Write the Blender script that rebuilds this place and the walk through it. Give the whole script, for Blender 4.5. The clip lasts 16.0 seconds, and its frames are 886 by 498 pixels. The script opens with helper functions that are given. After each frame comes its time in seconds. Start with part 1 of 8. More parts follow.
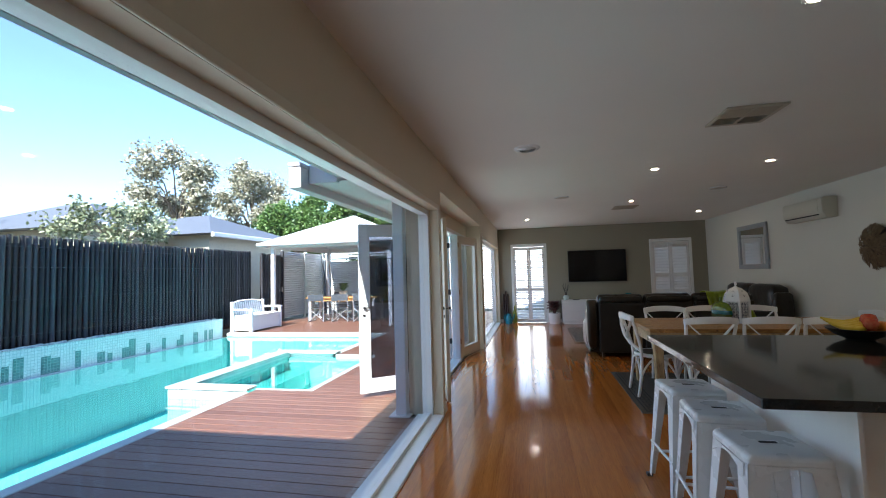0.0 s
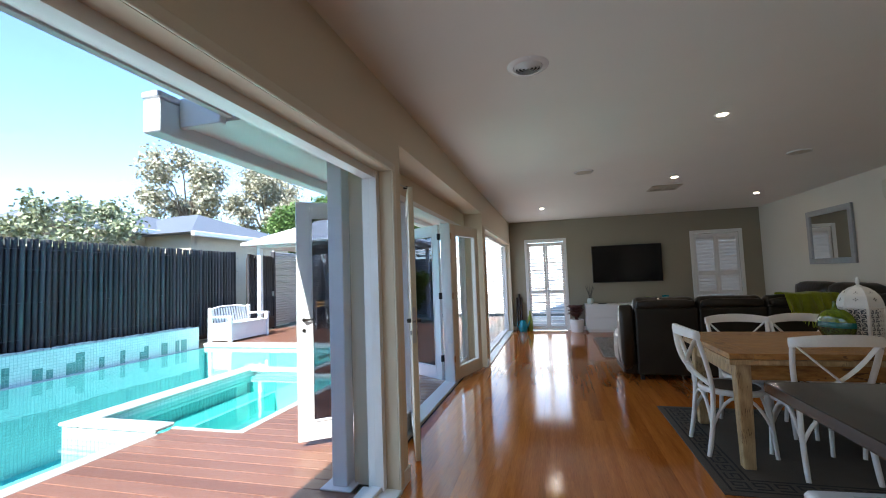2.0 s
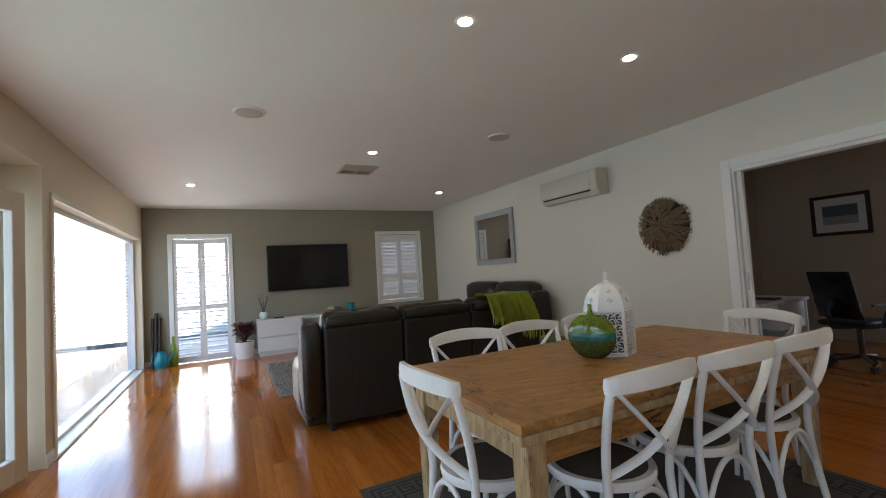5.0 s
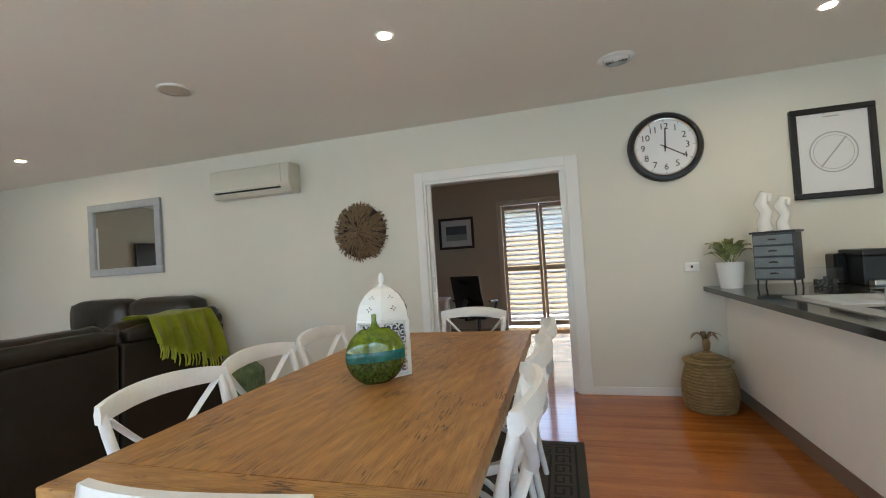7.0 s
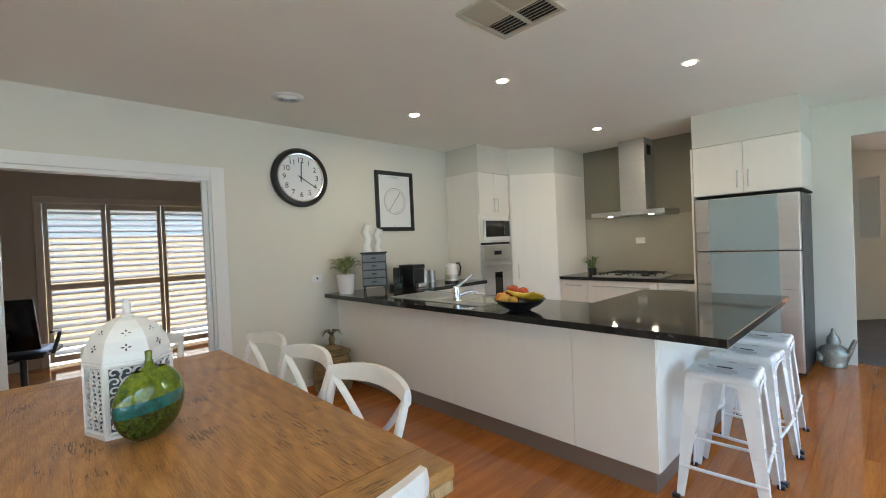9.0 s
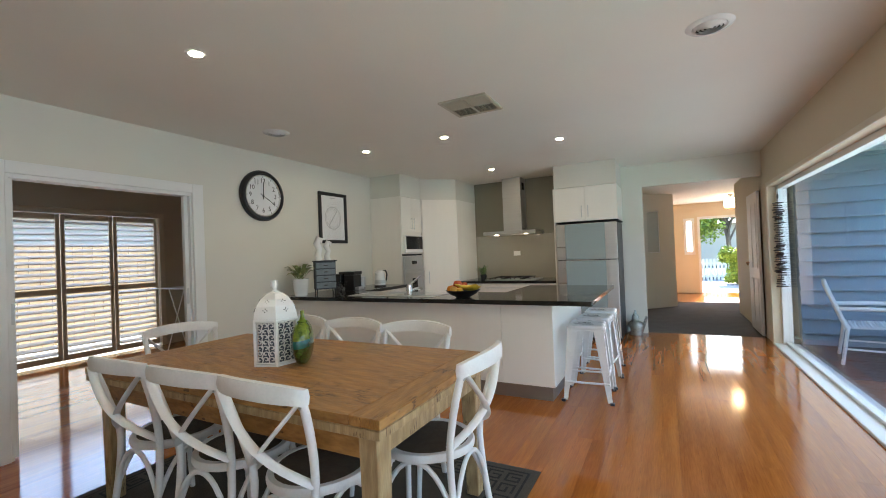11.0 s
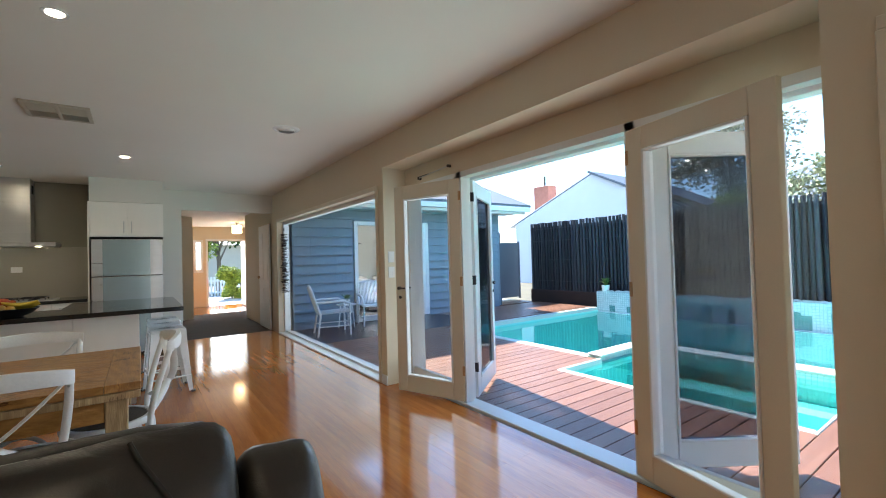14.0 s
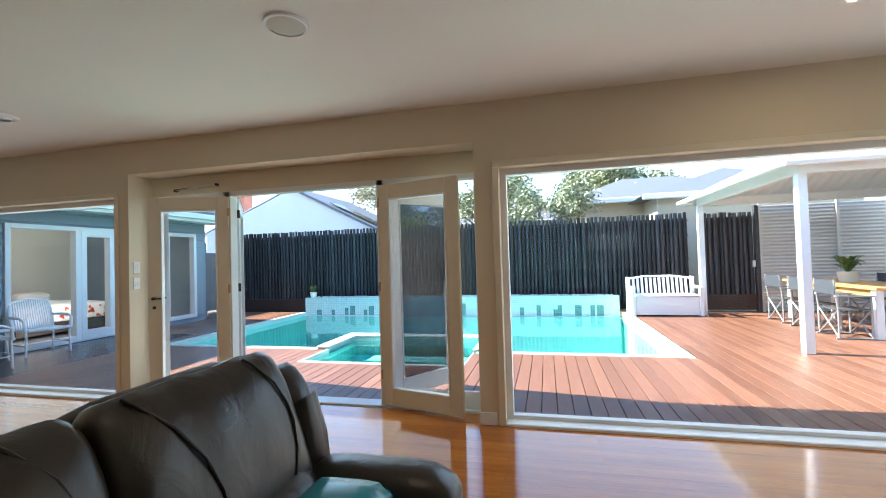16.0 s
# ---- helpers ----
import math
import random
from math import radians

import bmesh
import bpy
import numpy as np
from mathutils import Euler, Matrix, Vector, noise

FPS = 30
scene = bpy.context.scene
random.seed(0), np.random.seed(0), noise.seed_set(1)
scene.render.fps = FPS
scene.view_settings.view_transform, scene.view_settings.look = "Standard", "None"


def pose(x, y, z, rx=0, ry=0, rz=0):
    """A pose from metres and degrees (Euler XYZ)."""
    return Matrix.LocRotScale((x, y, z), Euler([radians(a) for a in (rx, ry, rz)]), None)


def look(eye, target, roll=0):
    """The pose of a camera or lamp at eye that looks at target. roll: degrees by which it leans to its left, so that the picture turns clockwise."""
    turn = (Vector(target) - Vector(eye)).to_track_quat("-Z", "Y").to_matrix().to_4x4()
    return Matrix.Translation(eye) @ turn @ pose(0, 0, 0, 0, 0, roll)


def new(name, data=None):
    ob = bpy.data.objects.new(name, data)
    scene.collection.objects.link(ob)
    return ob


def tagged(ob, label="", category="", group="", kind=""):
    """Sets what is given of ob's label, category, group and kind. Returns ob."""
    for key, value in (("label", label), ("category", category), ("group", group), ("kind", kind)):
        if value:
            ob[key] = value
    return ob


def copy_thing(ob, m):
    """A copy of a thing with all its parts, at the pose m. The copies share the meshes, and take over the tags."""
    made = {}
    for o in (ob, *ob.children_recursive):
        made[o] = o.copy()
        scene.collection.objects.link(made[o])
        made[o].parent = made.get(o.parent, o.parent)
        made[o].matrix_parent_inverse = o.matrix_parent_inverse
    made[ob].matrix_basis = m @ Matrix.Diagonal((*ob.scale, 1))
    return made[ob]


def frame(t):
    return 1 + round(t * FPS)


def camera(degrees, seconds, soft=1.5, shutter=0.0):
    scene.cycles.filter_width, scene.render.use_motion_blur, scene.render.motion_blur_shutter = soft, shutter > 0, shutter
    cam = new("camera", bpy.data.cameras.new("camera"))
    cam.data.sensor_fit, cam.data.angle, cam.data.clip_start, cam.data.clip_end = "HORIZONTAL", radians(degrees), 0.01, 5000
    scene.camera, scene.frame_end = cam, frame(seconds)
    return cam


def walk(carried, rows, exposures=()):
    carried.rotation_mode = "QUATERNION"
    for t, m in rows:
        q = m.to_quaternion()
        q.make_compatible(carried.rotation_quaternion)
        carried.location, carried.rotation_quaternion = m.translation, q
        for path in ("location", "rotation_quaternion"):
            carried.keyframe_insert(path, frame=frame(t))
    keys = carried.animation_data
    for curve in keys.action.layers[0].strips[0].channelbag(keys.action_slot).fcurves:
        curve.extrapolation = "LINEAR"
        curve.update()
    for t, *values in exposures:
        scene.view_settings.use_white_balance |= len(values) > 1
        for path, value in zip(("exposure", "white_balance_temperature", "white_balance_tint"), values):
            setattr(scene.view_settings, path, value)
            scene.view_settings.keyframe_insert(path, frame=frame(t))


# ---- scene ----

cam = camera(92.4, 16.0, soft=1.0)
PATH = [
    (0, (0.068, -0.159, 1.403), (-0.339, 1.796, 1.518), -1.6),
    (0.5, (0.091, 0.155, 1.374), (-0.337, 2.105, 1.492), -1.8),
    (1, (0.097, 0.549, 1.365), (-0.354, 2.494, 1.489), -2.0),
    (1.5, (0.14, 0.991, 1.356), (-0.344, 2.927, 1.483), -2.0),
    (2, (0.151, 1.419, 1.335), (-0.347, 3.352, 1.467), -2.1),
    (2.5, (0.177, 1.794, 1.34), (-0.237, 3.746, 1.47), -2.1),
    (3, (0.237, 2.179, 1.323), (0.013, 4.162, 1.452), -2.4),
    (3.5, (0.272, 2.519, 1.305), (0.309, 4.515, 1.43), -2.8),
    (4, (0.301, 2.825, 1.303), (0.656, 4.79, 1.418), -3.1),
    (6.5, (0.524, 4.214, 1.261), (2.227, 5.26, 1.325), -3.7),
    (7, (0.489, 4.374, 1.266), (2.415, 4.911, 1.314), -3.7),
    (7.5, (0.457, 4.582, 1.296), (2.457, 4.549, 1.325), -4.0),
    (8, (0.393, 4.846, 1.321), (2.3, 4.241, 1.318), -3.4),
    (8.5, (0.377, 5.11, 1.319), (2.07, 4.045, 1.308), -3.0),
    (9, (0.399, 5.397, 1.37), (1.848, 4.019, 1.345), -2.5),
    (11.5, (0.325, 7.156, 1.328), (1.108, 5.317, 1.356), -2.1),
    (12, (0.406, 7.417, 1.337), (0.96, 5.495, 1.363), -1.7),
    (12.5, (0.548, 7.667, 1.33), (0.796, 5.683, 1.363), -1.7),
    (13, (0.701, 7.884, 1.3), (0.477, 5.897, 1.34), -1.8),
    (13.5, (0.93, 8.03, 1.3), (0.176, 6.178, 1.341), -1.7),
    (14, (1.227, 8.129, 1.309), (0.065, 6.502, 1.349), -1.6),
    (14.5, (1.608, 8.185, 1.338), (0.123, 6.845, 1.378), -1.5),
    (15, (1.921, 8.251, 1.325), (0.222, 7.196, 1.365), -1.5),
    (15.5, (2.234, 8.269, 1.325), (0.405, 7.462, 1.374), -1.5),
    (16, (2.539, 8.23, 1.324), (0.596, 7.758, 1.372), -1.7),
]
EXPOSURES = [(0, 1.55, 5950, 9), (2.5, 1.75, 6050, 9), (4.0, 1.78, 6100, 9), (6.5, 2.95, 6250, 6), (9.0, 2.95, 6150, 6), (11.5, 2.65, 6250, 7), (12.0, 2.72, 6250, 7), (13.0, 2.35, 6200, 7), (14.5, 2.2, 6200, 6), (16.0, 2.2, 6450, 6)]
walk(cam, [(t, look(eye, target, roll)) for t, eye, target, roll in PATH], EXPOSURES)

# ---- world and sun ----
SUN_ELEVATION, SUN_TURN = 41.0, 8.0
world = bpy.data.worlds.new("world")
scene.world = world
world.use_nodes = True
wn = world.node_tree
sky = wn.nodes.new("ShaderNodeTexSky")
sky.sky_type = "NISHITA"
sky.sun_disc = False
sky.sun_elevation = radians(SUN_ELEVATION)
sky.sun_rotation = radians(180 - SUN_TURN)
sky.air_density, sky.dust_density, sky.ozone_density = 1.0, 0.05, 4.0
wn.links.new(sky.outputs[0], wn.nodes["Background"].inputs[0])
wn.nodes["Background"].inputs[1].default_value = 0.15
sun_data = bpy.data.lights.new("sun", "SUN")
sun_data.energy, sun_data.angle, sun_data.color = 5.0, radians(0.53), (1.0, 0.95, 0.87)
sun = new("sun", sun_data)
SUN_WAY = Vector((-math.sin(radians(SUN_TURN)) * math.cos(radians(SUN_ELEVATION)), -math.cos(radians(SUN_TURN)) * math.cos(radians(SUN_ELEVATION)), math.sin(radians(SUN_ELEVATION))))
sun.matrix_world = look(SUN_WAY * 30, (0, 0, 0))


def window_light(x, y0, y1, z0, z1, power, name):
    """Skylight that enters by an opening in the pool-side wall."""
    d = bpy.data.lights.new(name, "AREA")
    d.shape, d.size, d.size_y, d.energy, d.color = "RECTANGLE", y1 - y0, z1 - z0, power, (0.82, 0.94, 1.0)
    ob = new(name, d)
    c = Vector((x, (y0 + y1) / 2, (z0 + z1) / 2))
    ob.matrix_world = look(c, c + Vector((1, 0, 0)))
    return ob


for y0, y1 in ((0.1, 3.9), (4.3, 7.6), (7.95, 11.5)):
    window_light(-1.06, y0, y1, 0.1, 1.98, 1.35 * (y1 - y0), "window_skylight")
for place, way, w, h, power in (((8.035, 4.05, 1.1), (-1, 0, 0), 2.5, 2.0, 4.0), ((-0.96, -6.6, 1.05), (0, 1, 0), 0.9, 1.9, 5.0), ((-0.02, 11.72, 1.1), (0, -1, 0), 0.8, 1.8, 2.0), ((-3.4, -0.60, 1.1), (0, -1, 0), 1.7, 1.8, 16.0)):
    ld = bpy.data.lights.new("window_skylight", "AREA")
    ld.shape, ld.size, ld.size_y, ld.energy, ld.color = "RECTANGLE", w, h, power, (0.98, 0.98, 1.0)
    lo = new("window_skylight", ld)
    lo.matrix_world = look(Vector(place), Vector(place) + Vector(way))

# ---- materials ----
def material(name, color, rough=0.5, metal=0.0, var=0.12, scale=6.0, fine=60.0, bump=0.1, stretch=(1, 1, 1), coat=0.0, random_piece=0.0, island=0.0, spec=0.5, sheen=0.0):
    """A surface with broad stains, fine grain and relief; stretch makes the grain run along an axis."""
    m = bpy.data.materials.new(name)
    m.use_nodes = True
    nt = m.node_tree
    nodes, link = nt.nodes, nt.links.new
    b = nodes["Principled BSDF"]
    co = nodes.new("ShaderNodeTexCoord")
    mp = nodes.new("ShaderNodeMapping")
    mp.inputs["Scale"].default_value = stretch
    link(co.outputs["Object"], mp.inputs["Vector"])
    src = mp.outputs["Vector"]
    if random_piece or island:
        add = nodes.new("ShaderNodeVectorMath")
        add.operation = "ADD"
        mul = nodes.new("ShaderNodeMath")
        mul.operation = "MULTIPLY"
        mul.inputs[1].default_value = 37.0
        rnd = nodes.new("ShaderNodeObjectInfo").outputs["Random"] if random_piece else nodes.new("ShaderNodeNewGeometry").outputs["Random Per Island"]
        link(rnd, mul.inputs[0])
        link(src, add.inputs[0])
        link(mul.outputs[0], add.inputs[1])
        src = add.outputs[0]
    big = nodes.new("ShaderNodeTexNoise")
    big.inputs["Scale"].default_value = scale
    big.inputs["Detail"].default_value = 3
    small = nodes.new("ShaderNodeTexNoise")
    small.inputs["Scale"].default_value = fine
    small.inputs["Detail"].default_value = 4
    link(src, big.inputs["Vector"])
    link(src, small.inputs["Vector"])
    mix = nodes.new("ShaderNodeMath")
    mix.operation = "MULTIPLY_ADD"
    mix.inputs[1].default_value = 0.45
    link(small.outputs["Fac"], mix.inputs[0])
    half = nodes.new("ShaderNodeMath")
    half.operation = "MULTIPLY"
    half.inputs[1].default_value = 0.55
    link(big.outputs["Fac"], half.inputs[0])
    link(half.outputs[0], mix.inputs[2])
    fac = mix.outputs[0]
    if random_piece or island:
        sh = nodes.new("ShaderNodeMath")
        sh.operation = "MULTIPLY_ADD"
        sh.inputs[1].default_value = random_piece or island
        link(rnd, sh.inputs[0])
        off = nodes.new("ShaderNodeMath")
        off.operation = "SUBTRACT"
        off.inputs[1].default_value = (random_piece or island) / 2
        link(fac, off.inputs[0])
        link(off.outputs[0], sh.inputs[2])
        fac = sh.outputs[0]
    ramp = nodes.new("ShaderNodeValToRGB")
    ramp.color_ramp.elements[0].position, ramp.color_ramp.elements[1].position = 0.3, 0.7
    if isinstance(color[0], (tuple, list)):
        lo, hi = color
    else:
        lo, hi = [c * (1 - var) for c in color], [min(1, c * (1 + var)) for c in color]
    ramp.color_ramp.elements[0].color, ramp.color_ramp.elements[1].color = (*lo, 1), (*hi, 1)
    link(fac, ramp.inputs[0])
    link(ramp.outputs[0], b.inputs["Base Color"])
    rr = nodes.new("ShaderNodeMapRange")
    rr.inputs["To Min"].default_value, rr.inputs["To Max"].default_value = max(0, rough - 0.07), min(1, rough + 0.07)
    link(big.outputs["Fac"], rr.inputs["Value"])
    link(rr.outputs[0], b.inputs["Roughness"])
    b.inputs["Metallic"].default_value = metal
    b.inputs["Coat Weight"].default_value = coat
    b.inputs["Coat Roughness"].default_value = 0.08
    b.inputs["Specular IOR Level"].default_value = spec
    b.inputs["Sheen Weight"].default_value = sheen
    if bump:
        bp = nodes.new("ShaderNodeBump")
        bp.inputs["Strength"].default_value = bump
        bp.inputs["Distance"].default_value = 0.01
        link(small.outputs["Fac"], bp.inputs["Height"])
        link(bp.outputs[0], b.inputs["Normal"])
    return m


def glow(name, color, strength):
    m = bpy.data.materials.new(name)
    m.use_nodes = True
    b = m.node_tree.nodes["Principled BSDF"]
    b.inputs["Base Color"].default_value = (*color, 1)
    b.inputs["Emission Color"].default_value = (*color, 1)
    b.inputs["Emission Strength"].default_value = strength
    return m


def clear_glass(name, tint=(1, 1, 1), base=0.025, rise=0.4):
    """A thin pane: clear, with a reflection that grows towards grazing."""
    m = bpy.data.materials.new(name)
    m.use_nodes = True
    nt = m.node_tree
    nt.nodes.remove(nt.nodes["Principled BSDF"])
    out = nt.nodes["Material Output"]
    tr, gl, mx, lw = (nt.nodes.new(k) for k in ("ShaderNodeBsdfTransparent", "ShaderNodeBsdfGlossy", "ShaderNodeMixShader", "ShaderNodeLayerWeight"))
    tr.inputs[0].default_value = (*tint, 1)
    gl.inputs["Roughness"].default_value = 0.0
    lw.inputs[0].default_value = 0.5
    po, ma = nt.nodes.new("ShaderNodeMath"), nt.nodes.new("ShaderNodeMath")
    po.operation, ma.operation = "POWER", "MULTIPLY_ADD"
    po.inputs[1].default_value = 4.5
    ma.inputs[1].default_value, ma.inputs[2].default_value = rise, base
    nt.links.new(lw.outputs["Facing"], po.inputs[0])
    nt.links.new(po.outputs[0], ma.inputs[0])
    nt.links.new(ma.outputs[0], mx.inputs[0])
    nt.links.new(tr.outputs[0], mx.inputs[1])
    nt.links.new(gl.outputs[0], mx.inputs[2])
    nt.links.new(mx.outputs[0], out.inputs[0])
    return m


def tiled(name, color, joint, w, h, rough=0.25, mortar=0.004, var=0.06):
    """Small tiles with joints, laid on x and z (walls) by the box's own axes."""
    m = material(name, color, rough, var=var)
    nt = m.node_tree
    b = nt.nodes["Principled BSDF"]
    co = nt.nodes["Texture Coordinate"]
    sep, com = nt.nodes.new("ShaderNodeSeparateXYZ"), nt.nodes.new("ShaderNodeCombineXYZ")
    nt.links.new(co.outputs["Object"], sep.inputs[0])
    add = nt.nodes.new("ShaderNodeMath")
    nt.links.new(sep.outputs[0], add.inputs[0])
    nt.links.new(sep.outputs[1], add.inputs[1])
    nt.links.new(add.outputs[0], com.inputs[0])
    nt.links.new(sep.outputs[2], com.inputs[1])
    br = nt.nodes.new("ShaderNodeTexBrick")
    br.offset = 0.0
    br.inputs["Scale"].default_value = 1.0
    br.inputs["Brick Width"].default_value, br.inputs["Row Height"].default_value = w, h
    br.inputs["Mortar Size"].default_value = mortar
    br.inputs["Color1"].default_value = (*[c * (1 - var) for c in color], 1)
    br.inputs["Color2"].default_value = (*[min(1, c * (1 + var)) for c in color], 1)
    br.inputs["Mortar"].default_value = (*joint, 1)
    nt.links.new(com.outputs[0], br.inputs["Vector"])
    nt.links.new(br.outputs["Color"], b.inputs["Base Color"])
    return m


WALL_WHITE = material("wall_white_paint", (0.70, 0.68, 0.60), 0.6, var=0.03, scale=1.5, fine=250, bump=0.05)
WALL_CREAM = material("wall_cream_paint", (0.70, 0.61, 0.455), 0.6, var=0.03, scale=1.5, fine=250, bump=0.05)
WALL_TAUPE = material("wall_taupe_paint", (0.30, 0.275, 0.205), 0.65, var=0.04, scale=1.5, fine=250, bump=0.05)
WALL_TAN = material("wall_tan_paint", (0.54, 0.47, 0.375), 0.65, var=0.03, scale=1.5, fine=250, bump=0.05)
CEILING_PAINT = material("ceiling_paint", (0.80, 0.775, 0.705), 0.75, var=0.03, scale=1.2, fine=300, bump=0.04)
TRIM_WHITE = material("trim_white_gloss", (0.80, 0.80, 0.78), 0.35, var=0.03, scale=3, fine=120, bump=0.03)
DOOR_CREAM = material("door_cream_gloss", (0.74, 0.67, 0.53), 0.35, var=0.03, scale=3, fine=120, bump=0.03)
FLOOR_WOOD = material("floor_timber", ((0.29, 0.076, 0.011), (0.54, 0.180, 0.030)), 0.09, scale=3, fine=26, bump=0.02, stretch=(6, 0.35, 1), coat=0.2, random_piece=0.16)
DECK_WOOD = material("deck_timber", ((0.145, 0.064, 0.039), (0.245, 0.119, 0.076)), 0.33, scale=4, fine=40, bump=0.25, stretch=(0.5, 8, 1), random_piece=0.3)
# Grey-black base puts the verandah's shade into the board colour.
VERANDAH_WOOD_SHADED = material("verandah_timber_shaded", ((0.022, 0.021, 0.024), (0.055, 0.050, 0.052)), 0.24, scale=4, fine=40, bump=0.15, stretch=(0.5, 8, 1), random_piece=0.3)
TABLE_WOOD = material("table_oak", ((0.24, 0.102, 0.023), (0.56, 0.295, 0.084)), 0.36, scale=5, fine=34, bump=0.35, stretch=(0.6, 7, 2))
TABLE_WOOD_ACROSS = material("table_oak_across", ((0.25, 0.11, 0.027), (0.56, 0.305, 0.09)), 0.38, scale=5, fine=34, bump=0.35, stretch=(7, 0.6, 2))
LEG_WOOD = material("leg_oak", ((0.36, 0.24, 0.11), (0.60, 0.44, 0.23)), 0.45, scale=5, fine=30, bump=0.4, stretch=(9, 9, 0.7))
PINE = material("orange_pine", ((0.55, 0.27, 0.08), (0.72, 0.40, 0.14)), 0.4, scale=5, fine=30, bump=0.1, stretch=(0.6, 8, 2))
CHAIR_WHITE = material("chair_white_paint", (0.80, 0.79, 0.76), 0.4, var=0.06, scale=12, fine=90, bump=0.08)
SEAT_WEAVE = material("seat_weave", ((0.055, 0.04, 0.028), (0.12, 0.09, 0.06)), 0.7, scale=30, fine=220, bump=0.6)
LEATHER = material("brown_leather", ((0.010, 0.0075, 0.0045), (0.024, 0.018, 0.011)), 0.30, scale=5, fine=420, bump=0.08, spec=0.5)
LEATHER_MATT = material("brown_leather_back", ((0.013, 0.0105, 0.0075), (0.026, 0.021, 0.015)), 0.45, scale=5, fine=420, bump=0.1, spec=0.3)
GRANITE = material("black_granite", ((0.006, 0.006, 0.006), (0.035, 0.034, 0.032)), 0.08, scale=90, fine=420, bump=0.0)
CABINET_WHITE = material("cabinet_white", (0.85, 0.82, 0.75), 0.35, var=0.02, scale=2, fine=60, bump=0.02, stretch=(6, 6, 0.5))
KICK_STEEL = material("kick_steel", (0.32, 0.27, 0.23), 0.4, 0.6, var=0.06, scale=2, fine=150, stretch=(0.3, 0.3, 8))
STEEL = material("brushed_steel", (0.60, 0.60, 0.59), 0.3, 0.9, var=0.05, scale=3, fine=150, stretch=(0.3, 0.3, 10))
FRIDGE_GLASS = material("fridge_door_finish", (0.42, 0.52, 0.53), 0.12, 0.4, var=0.03, scale=2, fine=80)
SPLASH = material("glass_splashback", (0.36, 0.34, 0.28), 0.10, var=0.03, scale=2, fine=90, bump=0.0, coat=0.8)
BLACK_PLASTIC = material("black_plastic", (0.012, 0.012, 0.013), 0.35, var=0.2, scale=10, fine=200, bump=0.03)
SCREEN_BLACK = material("screen_black", (0.006, 0.006, 0.007), 0.12, var=0.1, scale=4, fine=200, bump=0.0)
STOOL_WHITE = material("stool_white_powdercoat", (0.80, 0.80, 0.79), 0.28, var=0.03, scale=8, fine=300, bump=0.03)
CARPET = material("hall_carpet", (0.115, 0.105, 0.10), 0.95, var=0.25, scale=5, fine=400, bump=0.6)
RUG_FIELD = material("rug_field", (0.075, 0.064, 0.048), 0.95, var=0.2, scale=9, fine=350, bump=0.6)
RUG_DARK = material("rug_border", (0.016, 0.015, 0.014), 0.95, var=0.2, scale=9, fine=350, bump=0.5)
SHAG = material("shag_wool", ((0.16, 0.14, 0.12), (0.50, 0.46, 0.41)), 0.95, scale=9, fine=60, bump=0.4, island=0.5)
THROW = material("lime_throw", ((0.33, 0.40, 0.012), (0.50, 0.56, 0.04)), 0.9, scale=20, fine=200, bump=0.5, sheen=0.4)
MIRROR_FRAME = material("grey_washed_wood", (0.36, 0.38, 0.40), 0.5, var=0.12, scale=4, fine=60, bump=0.15, stretch=(1, 4, 4))
MIRROR = material("mirror_silver", (0.85, 0.86, 0.86), 0.0, 1.0, var=0.0, bump=0.0)
MIRROR.node_tree.nodes["Principled BSDF"].inputs["Roughness"].default_value = 0.01
for l in list(MIRROR.node_tree.links):
    if l.to_socket.name == "Roughness":
        MIRROR.node_tree.links.remove(l)
MIRROR.node_tree.nodes["Principled BSDF"].inputs["Roughness"].default_value = 0.01
AC_CREAM = material("ac_cream_plastic", (0.62, 0.60, 0.50), 0.45, var=0.03, scale=4, fine=200, bump=0.02)
DRIFT = material("driftwood", ((0.10, 0.065, 0.035), (0.30, 0.21, 0.12)), 0.85, scale=20, fine=150, bump=0.5, island=0.5)
BASKET_WEAVE = material("seagrass", ((0.20, 0.125, 0.05), (0.44, 0.30, 0.14)), 0.8, scale=20, fine=140, bump=0.6, island=0.4)
CERAMIC_WHITE = material("white_ceramic", (0.82, 0.82, 0.80), 0.25, var=0.02, scale=4, fine=100, bump=0.01)
LEAF = material("leaf_green", ((0.035, 0.085, 0.015), (0.13, 0.22, 0.05)), 0.45, scale=8, fine=60, bump=0.1, island=0.5)
LEAF_DULL = material("gum_leaf", ((0.13, 0.16, 0.07), (0.42, 0.44, 0.28)), 0.55, scale=3, fine=50, bump=0.1, island=0.6)
LEAF_PALE = material("pale_gum_leaf", ((0.22, 0.22, 0.14), (0.50, 0.47, 0.35)), 0.6, scale=3, fine=50, bump=0.1, island=0.6)
LEAF_LIME = material("lime_leaf", ((0.16, 0.22, 0.02), (0.36, 0.42, 0.05)), 0.5, scale=3, fine=50, bump=0.1, island=0.6)
LEAF_RED = material("red_leaf", ((0.05, 0.02, 0.02), (0.16, 0.06, 0.05)), 0.5, scale=8, fine=60, bump=0.1, island=0.5)
BARK = material("bark", ((0.12, 0.09, 0.06), (0.30, 0.25, 0.19)), 0.9, scale=8, fine=60, bump=0.6, stretch=(3, 3, 0.6))
# The paler bluish end of both pole colours paints in their sheen.
FENCE_POLE = material("dark_fence_pole", ((0.008, 0.008, 0.010), (0.046, 0.046, 0.052)), 0.6, scale=3, fine=40, bump=0.3, stretch=(6, 6, 0.5), island=0.5)
